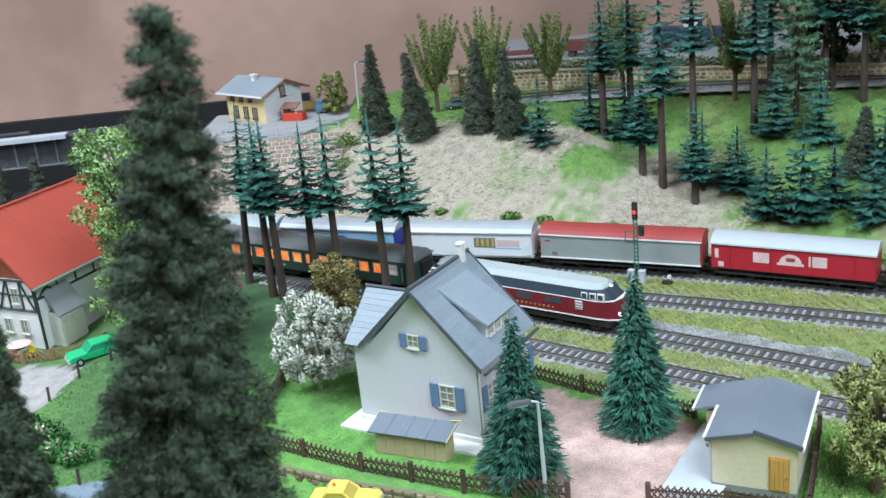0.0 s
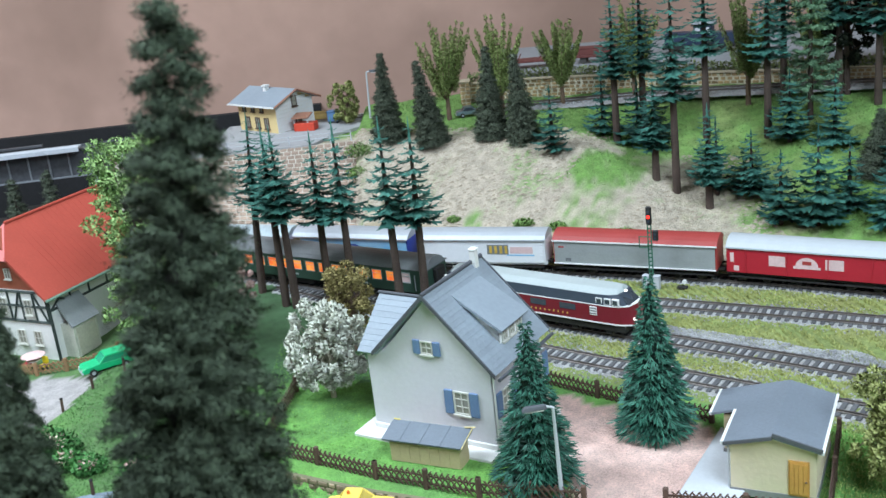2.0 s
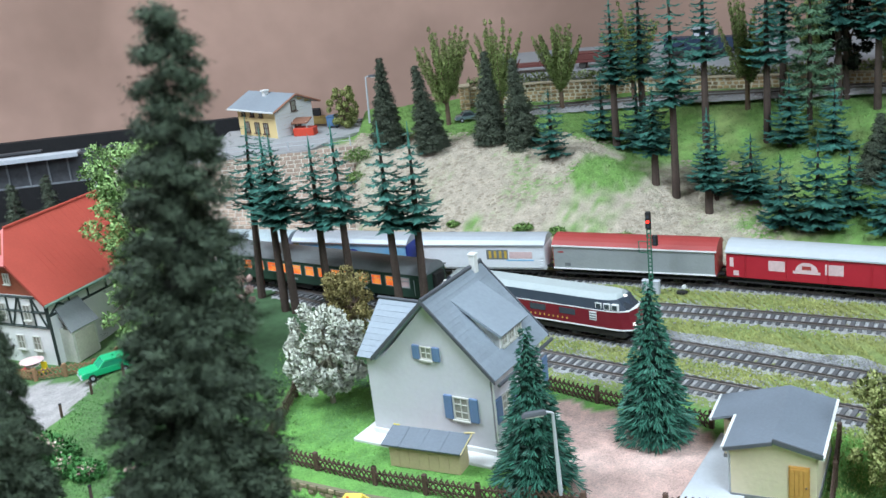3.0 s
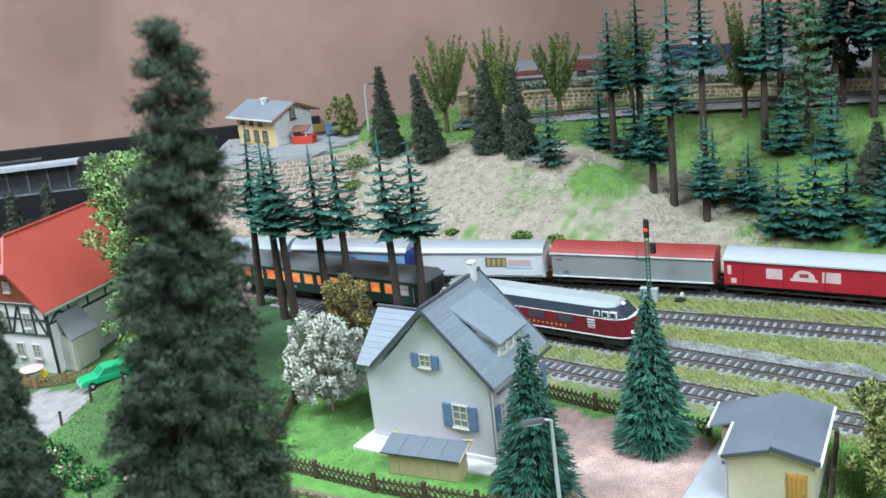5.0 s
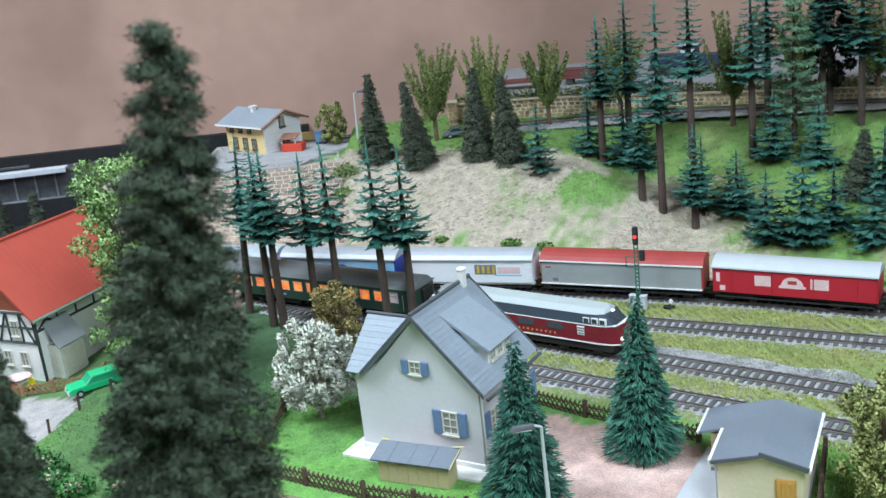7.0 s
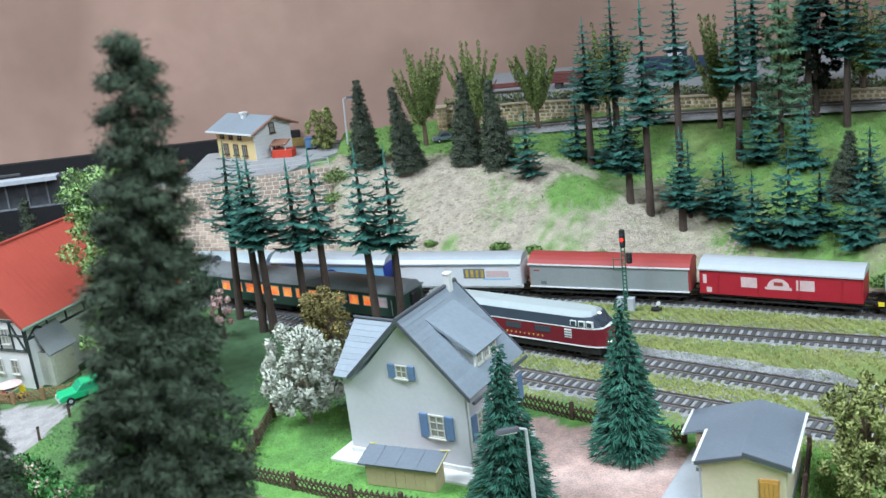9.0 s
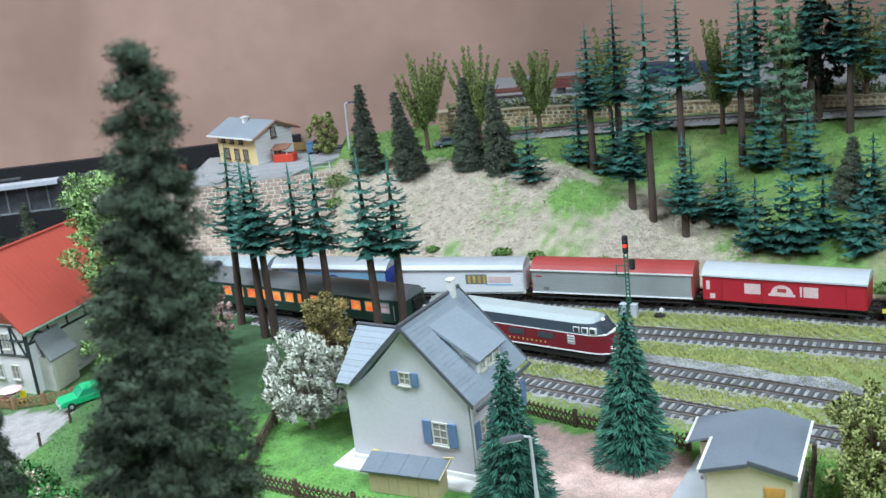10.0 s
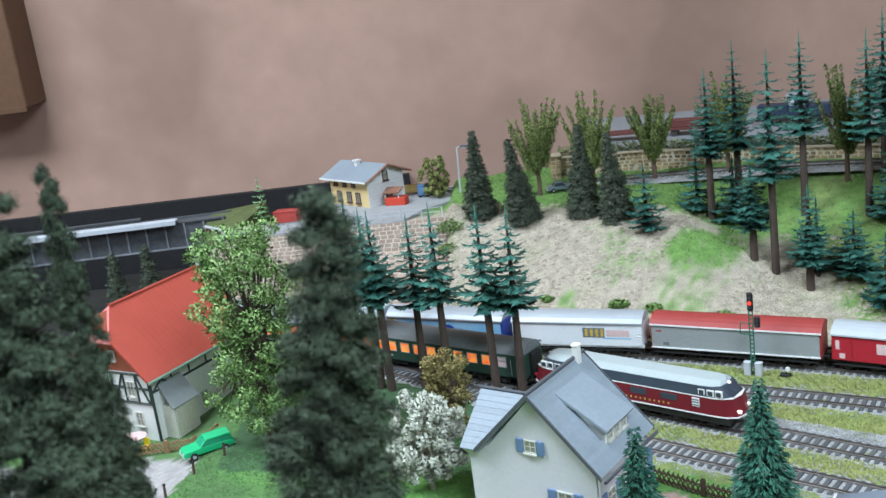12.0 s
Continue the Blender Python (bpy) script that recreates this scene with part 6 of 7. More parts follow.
flat_car(13.5, 151, 13.0, -12, "dark red flat wagon with side stakes", surface("oxide_red", (0.13, 0.035, 0.03), 0.6))
flat_car(24, 149, 13.0, -18, "dull red box wagon in the yard", surface("oxide_red", (0.13, 0.035, 0.03), 0.6), 2.0)


def yard_loco():
    w = thing("yard_locomotive", "black and dark blue shunting locomotive in the yard", "locomotive", at(37, 148, 13.0, -22), "locomotives")
    navy = surface("navy_paint", (0.02, 0.035, 0.07), 0.5)
    part("frame", Shape().box(-5, 5, -1.3, 1.3, 0.8, 1.2), black_iron, w)
    part("bonnet", Shape().box(-4.7, -0.6, -1.0, 1.0, 1.2, 2.9).box(1.8, 4.7, -1.0, 1.0, 1.2, 2.7), navy, w, bevel=0.08)
    c = part("cab", Shape().box(-0.6, 1.8, -1.4, 1.4, 1.2, 4.0), navy, w, bevel=0.06)
    part("roof", Shape().box(-0.9, 2.1, -1.55, 1.55, 4.0, 4.25), roof_grey, w, bevel=0.06)
    for x in (-0.1, 1.2):
        part("pane", Shape().box(x - 0.35, x + 0.35, -1.44, -1.38, 2.8, 3.6), concrete, c, "pale cab window")
    for x in (-3.4, 0, 3.4):
        wheelset(w, x, 0.6)


yard_loco()


# ---- station ----
def station():
    s = thing("station_house", "small station house with yellow front and white boarded gable", "station building", axes(-28.2, 149.9, 8.5, 0.72, -0.694) @ Matrix.Diagonal((1.26, 1.26, 1.08, 1)))
    yellow = surface("yellow_wall", (0.72, 0.55, 0.27), 0.75, vary=0.06)
    w, dp, ze, zr = 6.8, 5.2, 4.15, 5.4
    g = Shape()
    ring = [(0, 0), (dp, 0), (dp, ze), (dp / 2, zr), (0, ze)]
    n = 5
    g.v = [(0, y, z) for y, z in ring] + [(w, y, z) for y, z in ring]
    g.f = [tuple(range(n - 1, -1, -1)), tuple(range(n, 2 * n))] + [(i, (i + 1) % n, n + (i + 1) % n, n + i) for i in range(n)]
    part("wall", g, yellow, s)
    for i in range(12):
        z0, z1 = ze * i / 9, ze * (i + 0.94) / 9
        if z1 > zr - 0.3:
            break
        inset = max(0.0, (z1 - ze) * dp / 2 / (zr - ze))
        part("board", Shape().box(w, w + 0.07, inset + 0.02, dp - inset - 0.02, z0, z1), white_wall, s, "white wall board")
    o = 0.7
    lo = ze - o * (zr - ze) / (dp / 2)
    front = part("roof", slab([(-0.8, -o, lo + 0.2), (w + 0.8, -o, lo + 0.2), (w + 0.8, dp / 2, zr + 0.25), (-0.8, dp / 2, zr + 0.25)], 0.2), slate, s, "blue-grey roof")
    part("roof", slab([(w + 0.8, dp + o, lo + 0.2), (-0.8, dp + o, lo + 0.2), (-0.8, dp / 2, zr + 0.25), (w + 0.8, dp / 2, zr + 0.25)], 0.2), slate, s, "blue-grey roof")
    part("gutter", Shape().box(-0.8, w + 0.8, -o - 0.16, -o, lo + 0.02, lo + 0.2), white_wall, front, "white gutter")
    for sg in (0, 1):
        y = -o if sg == 0 else dp + o
        a, b = Vector((w + 0.83, y, lo + 0.1)), Vector((w + 0.83, dp / 2, zr + 0.15))
        part("verge_board", Shape().rod(a, b, 0.14, 0.14, 4), surface("rust_verge", (0.3, 0.14, 0.09), 0.7), s)
    c = part("chimney", Shape().box(2.75, 3.25, 1.75, 2.25, 4.8, 5.85).box(2.65, 3.35, 1.65, 2.35, 5.85, 6.05), white_wall, s, "white chimney")
    for x in (1.2, 2.8, 4.4):
        window(s, at(x, 0, 3.05), 0.55, 0.65, bars=(0, 0), frame=brown_wood)
    for x in (1.6, 3.4, 5.0):
        window(s, at(x, 0, 0.9), 0.8, 1.4, bars=(1, 1), frame=brown_wood)
    window(s, at(w + 0.08, 2.6, 3.4, 90), 0.7, 1.3, bars=(0, 1), frame=brown_wood)
    window(s, at(w + 0.08, 2.9, 0.8, 90), 0.8, 1.2, bars=(0, 1), frame=brown_wood)
    # red entrance canopy
    red = surface("red_shelter", (0.6, 0.06, 0.03), 0.6)
    k = thing("shelter", "small red kiosk with a brown roof beside the station", "kiosk", at(-18.6, 144.6, 8.95, -15))
    part("counter", Shape().box(-1.1, 1.9, -0.8, 0.8, 0, 1.1), red, k, bevel=0.05)
    part("roof", slab([(-1.2, -1.0, 1.9), (1.2, -1.0, 1.9), (1.2, 1.0, 2.3), (-1.2, 1.0, 2.3)], 0.15), surface("rust_verge", (0.3, 0.14, 0.09), 0.7), k)
    for x in (-1, 1):
        for y in (-0.7, 0.7):
            part("post", Shape().rod((x, y, 0), (x, y, 2.0), 0.07, 0.07, 6), white_wall, k)


station()
tarmac = surface("pale_tarmac", (0.36, 0.36, 0.37), 0.85, vary=0.15, grain=40)
tagged(part("platform", Shape().hull([(-42, 135.4), (-16.5, 134.6), (-14, 140), (-8, 145), (-8, 152), (-30.5, 153), (-31, 140.2), (-42, 138.6)], 8.55, 8.95), tarmac), "pale grey station forecourt", "pavement", kind="structure")


def terrace_railing():
    r = thing("railing", "thin grey railing along the station terrace", "railing", axes(-41, 135.9, 9.0, 1, -0.03) @ Matrix.Diagonal((1.42, 1, 1.2, 1)))
    for i in range(12):
        part("post", Shape().box(i * 1.9 - 0.05, i * 1.9 + 0.05, -0.05, 0.05, -0.2, 0.95), concrete, r)
    for z in (0.5, 0.95):
        part("rail", Shape().box(0, 20.9, -0.03, 0.03, z - 0.08, z - 0.02), concrete, r)


terrace_railing()


def crate(name, label, x, y, z, turn, sx, sy, sz, colour, category):
    t = thing(name, label, category, at(x, y, z, turn))
    part("body", Shape().box(-sx / 2, sx / 2, -sy / 2, sy / 2, 0.25, sz), colour, t, bevel=0.08)
    part("lid", Shape().box(-sx / 2 - 0.05, sx / 2 + 0.05, -sy / 2 - 0.05, sy / 2 + 0.05, sz, sz + 0.12), colour, t)
    for xx in (-sx * 0.35, sx * 0.35):
        part("skid", Shape().box(xx - 0.15, xx + 0.15, -sy / 2, sy / 2, 0, 0.25), black_iron, t)


crate("container", "faded red container beside the station", -33.2, 141.6, 8.7, -10, 3.4, 1.8, 1.7, surface("container_red", (0.45, 0.06, 0.05), 0.6), "container")
crate("blue_crate", "blue crate stacked by the station tree", -14.6, 147.5, 8.95, -10, 1.6, 1.2, 1.6, surface("crate_blue", (0.1, 0.2, 0.36), 0.6), "crate")
crate("yellow_bench", "low yellow wooden bench behind the station", -16.4, 150, 8.95, -8, 4.0, 0.8, 1.2, surface("bench_yellow", (0.6, 0.42, 0.15), 0.7), "bench")


# ---- cars ----
def car(name, label, x, y, z, turn, colour, estate=False, lamp=False, k=1.0, glass=cab_glass):
    c = thing(name, label, "car", at(x, y, z, turn))
    ln, hw = 2.45 * k, 0.9 * k
    side = [(-ln, 0.38), (ln, 0.38), (ln + 0.02, 0.75), (ln * 0.9, 0.98), (ln * 0.35, 1.05), (-ln * 0.62, 1.05), (-ln * 0.96, 0.95), (-ln, 0.7)]
    g, n = Shape(), len(side)
    g.v = [(a, -hw, b * k) for a, b in side] + [(a, hw, b * k) for a, b in side]
    g.f = [tuple(range(n)), tuple(range(2 * n - 1, n - 1, -1))] + [(i, n + i, n + (i + 1) % n, (i + 1) % n) for i in range(n)]
    part("body", g, colour, c, bevel=0.09)
    back = -ln * (0.95 if estate else 0.62)
    ring = [(back, -hw * 0.96), (ln * 0.34, -hw * 0.96), (ln * 0.34, hw * 0.96), (back, hw * 0.96)]
    top = [(back * 0.88 if estate else back * 0.66, -hw * 0.86), (ln * 0.08, -hw * 0.86), (ln * 0.08, hw * 0.86), (back * 0.88 if estate else back * 0.66, hw * 0.86)]
    part("cabin", Shape().hull(ring, 1.03 * k, 1.55 * k, top), glass, c, "moulded window band")
    part("roof", Shape().hull([(a * 1.06, b * 1.06) for a, b in top], 1.5 * k, 1.68 * k), colour, c, bevel=0.05)
    for a, b in zip(ring, top):
        part("pillar", Shape().rod((a[0], a[1], 1.0 * k), (b[0], b[1], 1.56 * k), 0.09 * k, 0.08 * k, 5), colour, c)
    for a in (-ln * 0.6, ln * 0.62):
        for b in (-hw, hw):
            w = part("wheel", Shape().rod((a, b - 0.12, 0.36 * k), (a, b + 0.12, 0.36 * k), 0.36 * k, 0.36 * k, 14), black_iron, c)
            part("rim", Shape().rod((a, b * 1.0 - 0.14, 0.36 * k), (a, b * 1.0 + 0.14, 0.36 * k), 0.18 * k, 0.18 * k, 10), roof_silver, w)
    for b in (-0.6, 0.6):
        part("headlight", Shape().rod((ln * 0.97, b * k, 0.7 * k), (ln * 1.01, b * k, 0.7 * k), 0.14, 0.14, 10), frame_mat, c)
    for a in (-ln, ln):
        part("bumper", Shape().box(a - 0.08, a + 0.08, -hw, hw, 0.42 * k, 0.56 * k), roof_silver, c, bevel=0.03)
    if lamp:
        part("roof_lamp", Shape().rod((0.1 - ln * 0.3, 0, 1.66 * k), (0.1 - ln * 0.3, 0, 1.9 * k), 0.12, 0.1, 8), orange_line, c, "orange roof lamp")


car("green_car", "bright green estate car parked on the grass verge", -32.2, 90.8, height(-32.2, 91) - 0.15, 31 + 180, surface("green_car_paint", (0.012, 0.46, 0.19), 0.3, vary=0.04, bump=0), True, glass=surface("green_clear_plastic", (0.02, 0.3, 0.16), 0.12, vary=0.1, bump=0))
car("yellow_car", "bright yellow saloon with an orange roof lamp", -6.7, 62.3, -1.15, -12, surface("yellow_car_paint", (0.87, 0.66, 0.13), 0.3, vary=0.04, bump=0), False, True, glass=surface("yellow_clear_plastic", (0.5, 0.38, 0.08), 0.12, vary=0.1, bump=0))
car("grey_car", "small grey saloon parked beside the hilltop line", 4.4, 137.0, height(4.4, 137), 5, surface("grey_car_paint", (0.16, 0.22, 0.25), 0.3, vary=0.05, bump=0), k=0.78)


# ---- lamps and signal ----
def street_lamp(label, x, y, z, h, turn, lean=0.0):
    l = thing("street_lamp", label, "street lamp", at(x, y, z, turn, 0, lean), "street lamps")
    part("pole", Shape().rod((0, 0, -0.6), (0, 0, h * 0.45), 0.16, 0.14, 8).rod((0, 0, h * 0.45), (0, 0, h), 0.13, 0.1, 8), concrete, l)
    part("arm", Shape().rod((0, 0, h), (-0.5, 0, h + 0.16), 0.08, 0.08, 6), concrete, l)
    hd = part("head", Shape().hull([(-2.0, -0.26), (-0.35, -0.2), (-0.35, 0.2), (-2.0, 0.26)], h - 0.02, h + 0.3, [(-1.8, -0.14), (-0.45, -0.12), (-0.45, 0.12), (-1.8, 0.14)]), dark_edge, l, "dark grey lamp head", bevel=0.05)
    part("glass_cover", Shape().box(-1.8, -0.6, -0.17, 0.17, h - 0.08, h - 0.02), frame_mat, hd)


street_lamp("grey street lamp with a long head at the yard gate", 6.75, 60.2, -0.6, 7.15, 5, -1)
street_lamp("slim white street lamp beside the station road", -9.2, 143.2, 8.9, 7.2, 180, -2)


def signal():
    s = thing("light_signal", "green lattice signal mast showing a red light", "railway signal", at(19.5, 95.8, -0.4, -28))
    green = surface("mast_green", (0.035, 0.14, 0.09), 0.6)
    h = 7.0
    for a in (-0.17, 0.17):
        part("mast_rail", Shape().box(a - 0.05, a + 0.05, -0.06, 0.06, 0, h), green, s)
    for i in range(16):
        z = 0.3 + i * 0.41
        part("rung", Shape().box(-0.13, 0.13, -0.05, 0.05, z, z + 0.1), green, s)
    for x in (-0.55, 0.5):
        part("relay_box", Shape().box(x - 0.3, x + 0.3, -0.3, 0.3, 0.0, 1.3).box(x - 0.34, x + 0.34, -0.34, 0.34, 1.3, 1.4), concrete, s, "light grey relay box", bevel=0.04)
    part("platform_rail", Shape().rod((-1.0, -0.1, 4.2), (-0.1, -0.1, 4.2), 0.05, 0.05, 5).rod((-1.0, -0.1, 4.2), (-1.0, -0.1, 5.3), 0.05, 0.05, 5).rod((-1.0, -0.1, 5.3), (-0.1, -0.1, 5.3), 0.05, 0.05, 5), green, s)
    head = part("signal_head", Shape().box(-0.28, 0.28, -0.16, 0.14, 6.5, 8.3), black_iron, s, "black signal head", bevel=0.1)
    low = part("signal_head", Shape().box(0.3, 0.85, -0.16, 0.14, 4.9, 6.0), black_iron, s, "black distant signal head", bevel=0.1)
    part("lens", Shape().rod((0, -0.14, 7.3), (0, -0.22, 7.3), 0.17, 0.17, 12), surface("red_lens", (0.9, 0.03, 0.02), 0.3, emit=2.5, vary=0, bump=0), head, "glowing red lens")
    for x, z in ((0, 7.8), (0, 6.85)):
        part("lens", Shape().rod((x, -0.14, z), (x, -0.2, z), 0.15, 0.15, 10), cab_glass, head)
    for z in (5.2, 5.6):
        part("lens", Shape().rod((0.57, -0.14, z), (0.57, -0.2, z), 0.14, 0.14, 10), cab_glass, low)


signal()


def point_motor(x, y, turn):
    p = thing("point_lever", "small white weighted point lever beside the track", "point lever", at(x, y, -0.35, turn), "point levers")
    part("box", Shape().box(-0.5, 0.5, -0.25, 0.25, 0, 0.3), black_iron, p, bevel=0.04)
    part("lever", Shape().rod((0, 0, 0.25), (0.2, 0, 0.75), 0.06, 0.06, 6), black_iron, p)
    part("weight", Shape().rod((0.2, -0.12, 0.75), (0.2, 0.12, 0.75), 0.2, 0.2, 10), white_wall, p)


point_motor(22.2, 94.8, -25)


# ---- farmhouse ----
def farmhouse():
    """Half-timbered barn: x along the long side, y away from the yard side; the gable faces the road."""
    f = thing("farmhouse", "half-timbered farmhouse with bright red tiled roof", "farmhouse", axes(-39.0, 96.8, -1.8, 0.44, 0.9))
    timber = surface("black_timber", (0.03, 0.045, 0.04), 0.7, vary=0.2)
    red_tile = surface("red_tiles", (0.46, 0.075, 0.05), 0.6, vary=0.1, grain=40, patch=4, each=0.05)
    gable_wood = surface("rust_gable", (0.32, 0.085, 0.045), 0.7, vary=0.12, grain=40)
    ln, wd, ze, zr = 15.0, 12.0, 7.3, 13.3
    part("wall", Shape().box(0, ln, 0, wd, 0, ze), white_wall, f)
    g = Shape()
    g.v = [(0.02, 0, ze), (0.02, wd, ze), (0.02, wd / 2, zr - 0.3), (ln, 0, ze), (ln, wd, ze), (ln, wd / 2, zr - 0.3)]
    g.f = [(0, 2, 1), (3, 4, 5), (0, 1, 4, 3), (1, 2, 5, 4), (2, 0, 3, 5)]
    part("gable", g, gable_wood, f, "rust-coloured boarded gable")
    o = 0.7
    k = (zr - ze) / (wd / 2)
    lo = ze - o * k
    hip = 2.4
    east = part("roof", slab([(-o, -o, lo + 0.15), (ln + o, -o, lo + 0.15), (ln + o, wd / 2, zr), (hip, wd / 2, zr), (-o, wd / 2 - 2.6, zr - 2.6 * k)], 0.25), red_tile, f, "bright red tiled roof")
    part("roof", slab([(ln + o, wd + o, lo + 0.15), (-o, wd + o, lo + 0.15), (-o, wd / 2 + 2.6, zr - 2.6 * k), (hip, wd / 2, zr), (ln + o, wd / 2, zr)], 0.25), red_tile, f, "bright red tiled roof")
    pink = surface("pale_red_tiles", (0.6, 0.16, 0.15), 0.6, vary=0.15, grain=60)
    part("hip_roof", slab([(-o - 0.2, wd / 2 + 2.7, zr - 2.7 * k), (-o - 0.2, wd / 2 - 2.7, zr - 2.7 * k), (hip, wd / 2, zr + 0.05)], 0.25), pink, f, "pale red half-hip")
    part("ridge_cap", Shape().rod((hip, wd / 2, zr + 0.03), (ln + o, wd / 2, zr + 0.03), 0.17, 0.17, 8), red_tile, east)
    for i in range(22):
        x = -o + (ln + 2 * o) * i / 22
        part("tile_rib", slab([(x, -o, lo + 0.163), (x + 0.06, -o, lo + 0.163), (x + 0.06, wd / 2 - 0.1 if x > hip else wd / 2 - 2.4, (zr if x > hip else zr - 2.4 * k) - 0.07), (x, wd / 2 - 0.1 if x > hip else wd / 2 - 2.4, (zr if x > hip else zr - 2.4 * k) - 0.07)], 0.05), red_tile, east)
    part("ridge_finial", Shape().rod((ln + o, wd / 2, zr), (ln + o + 0.1, wd / 2, zr + 1.2), 0.25, 0.05, 6), concrete, f, "pale weather vane")
    part("gutter", Shape().rod((-o, -o - 0.1, lo), (ln + o, -o - 0.1, lo), 0.15, 0.15, 6), surface("green_gutter", (0.2, 0.32, 0.25), 0.6), f)
    # timber on the gable side (facing -x): plane x = 0
    def beam(a, b, r=0.14):
        part("beam", Shape().rod(a, b, r, r, 4), timber, f)
    for z in (4.0, 5.6, 7.1):
        beam((-0.02, 0, z), (-0.02, wd, z))
    for i in range(8):
        y = 0.1 + i * (wd - 0.2) / 7
        beam((-0.03, y, 4.0), (-0.03, y, 7.1))
    for y0, y1 in ((0.3, 1.7), (4.9, 3.6), (7.3, 8.5), (11.7, 10.4)):
        beam((-0.04, y0, 4.05), (-0.04, y1, 7.05))
    # timber on the long side: plane y = 0
    for z in (5.2, 7.0):
        beam((0, -0.02, z), (ln, -0.02, z))
    beam((0.05, -0.03, 0), (0.05, -0.03, 7.2), 0.2)
    for i in range(6):
        x = 3.0 + i * 2.6
        beam((x, -0.03, 5.2), (x, -0.03, 7.0))
    for x0, x1 in ((0.3, 2.8), (2.8, 0.3)):
        beam((x0, -0.04, 5.25), (x1, -0.04, 6.95))
    for y in (2.6, 6.0, 9.4):
        window(f, at(-0.02, y, 4.7, -90), 1.0, 1.6, bars=(1, 1))
    for y in (2.2, 4.4, 7.2, 9.8):
        window(f, at(-0.02, y, 1.5, -90), 1.0, 1.5, bars=(1, 1))
    window(f, at(-0.0, 4.4, 8.4, -90), 0.8, 1.1, bars=(1, 1))
    # porch
    p = part("porch", Shape().box(1.0, 4.2, -1.6, 0, 0, 3.5), surface("porch_cream", (0.66, 0.66, 0.58), 0.7), f, "cream porch")
    part("porch_roof", slab([(0.7, -1.9, 3.4), (4.5, -1.9, 3.4), (4.2, 0.0, 5.9), (1.0, 0.0, 5.9)], 0.2), surface("porch_slate", (0.3, 0.325, 0.335), 0.6, vary=0.1), f, "grey lean-to porch roof")
    part("gate", Shape().box(1.3, 3.9, -1.68, -1.6, 0.1, 3.0), surface("porch_door", (0.6, 0.58, 0.48), 0.7), f)
    for x in (7, 10, 13):
        window(f, at(x, 0, 1.2), 1.0, 1.3, bars=(1, 1))


farmhouse()
PALE_FENCE = surface("pale_brown_fence", (0.33, 0.19, 0.1), 0.75, vary=0.2, each=0.15)
fence([(-48, 97.0), (-40.2, 93.6), (-34.6, 94.4), (-30, 101.5)], "pale brown lattice fence round the farmhouse", 3.2, 1.1, PALE_FENCE, -1.75)


def garden_seat():
    t = thing("garden_set", "red and white garden furniture with a yellow chair", "garden furniture", at(-41, 95.4, -1.8, -20))
    part("table", Shape().rod((0, 0, 0.9), (0, 0, 1.0), 0.7, 0.7, 12).rod((0, 0, 0), (0, 0, 0.9), 0.1, 0.1, 6), white_wall, t)
    for x, col in ((-1.0, bright_red), (1.1, yellow_mark)):
        part("chair", Shape().box(x - 0.35, x + 0.35, -0.35, 0.35, 0.4, 0.5).box(x - 0.35, x + 0.35, 0.3, 0.4, 0.5, 1.2).box(x - 0.3, x - 0.22, -0.3, -0.22, 0, 0.4).box(x + 0.22, x + 0.3, -0.3, -0.22, 0, 0.4).box(x - 0.3, x - 0.22, 0.25, 0.33, 0, 0.4).box(x + 0.22, x + 0.3, 0.25, 0.33, 0, 0.4), col, t)
    part("parasol", Shape().rod((0, 0, 1.0), (0, 0, 1.5), 0.06, 0.06, 6).rod((0, 0, 1.4), (0, 0, 1.8), 1.2, 0.05, 10), surface("pale_pink_cloth", (0.75, 0.5, 0.48), 0.8), t)


garden_seat()
for x, y in ((-34.1, 83.4), (-32.2, 86.2), (-30.1, 89.1), (-36.5, 79.6), (-26.3, 67.2)):
    b = thing("marker_post", "short black wooden marker post on the verge", "post", at(x, y, height(x, y), 0, 0, 3), "verge marker posts")
    part("stake", Shape().rod((0, 0, -0.3), (0, 0, 1.2), 0.14, 0.12, 8), brown_wood, b)
    part("cap", Shape().rod((0, 0, 1.2), (0, 0, 1.28), 0.16, 0.12, 8), black_iron, b)

# pond
water = bpy.data.materials.new("pond_water")
water.use_nodes = True
wb = water.node_tree.nodes["Principled BSDF"]
wb.inputs["Base Color"].default_value, wb.inputs["Roughness"].default_value = (0.2, 0.26, 0.32, 1), 0.08
ring = [(-24.5 + (4.2 + 0.6 * math.sin(3 * a)) * math.cos(a), 64.5 + (3.4 + 0.5 * math.cos(2 * a)) * math.sin(a)) for a in [2 * math.pi * i / 28 for i in range(28)]]
tagged(part("water", Shape().hull(ring, -0.8, -0.28), water), "small still blue-grey pond", "pond", kind="structure")


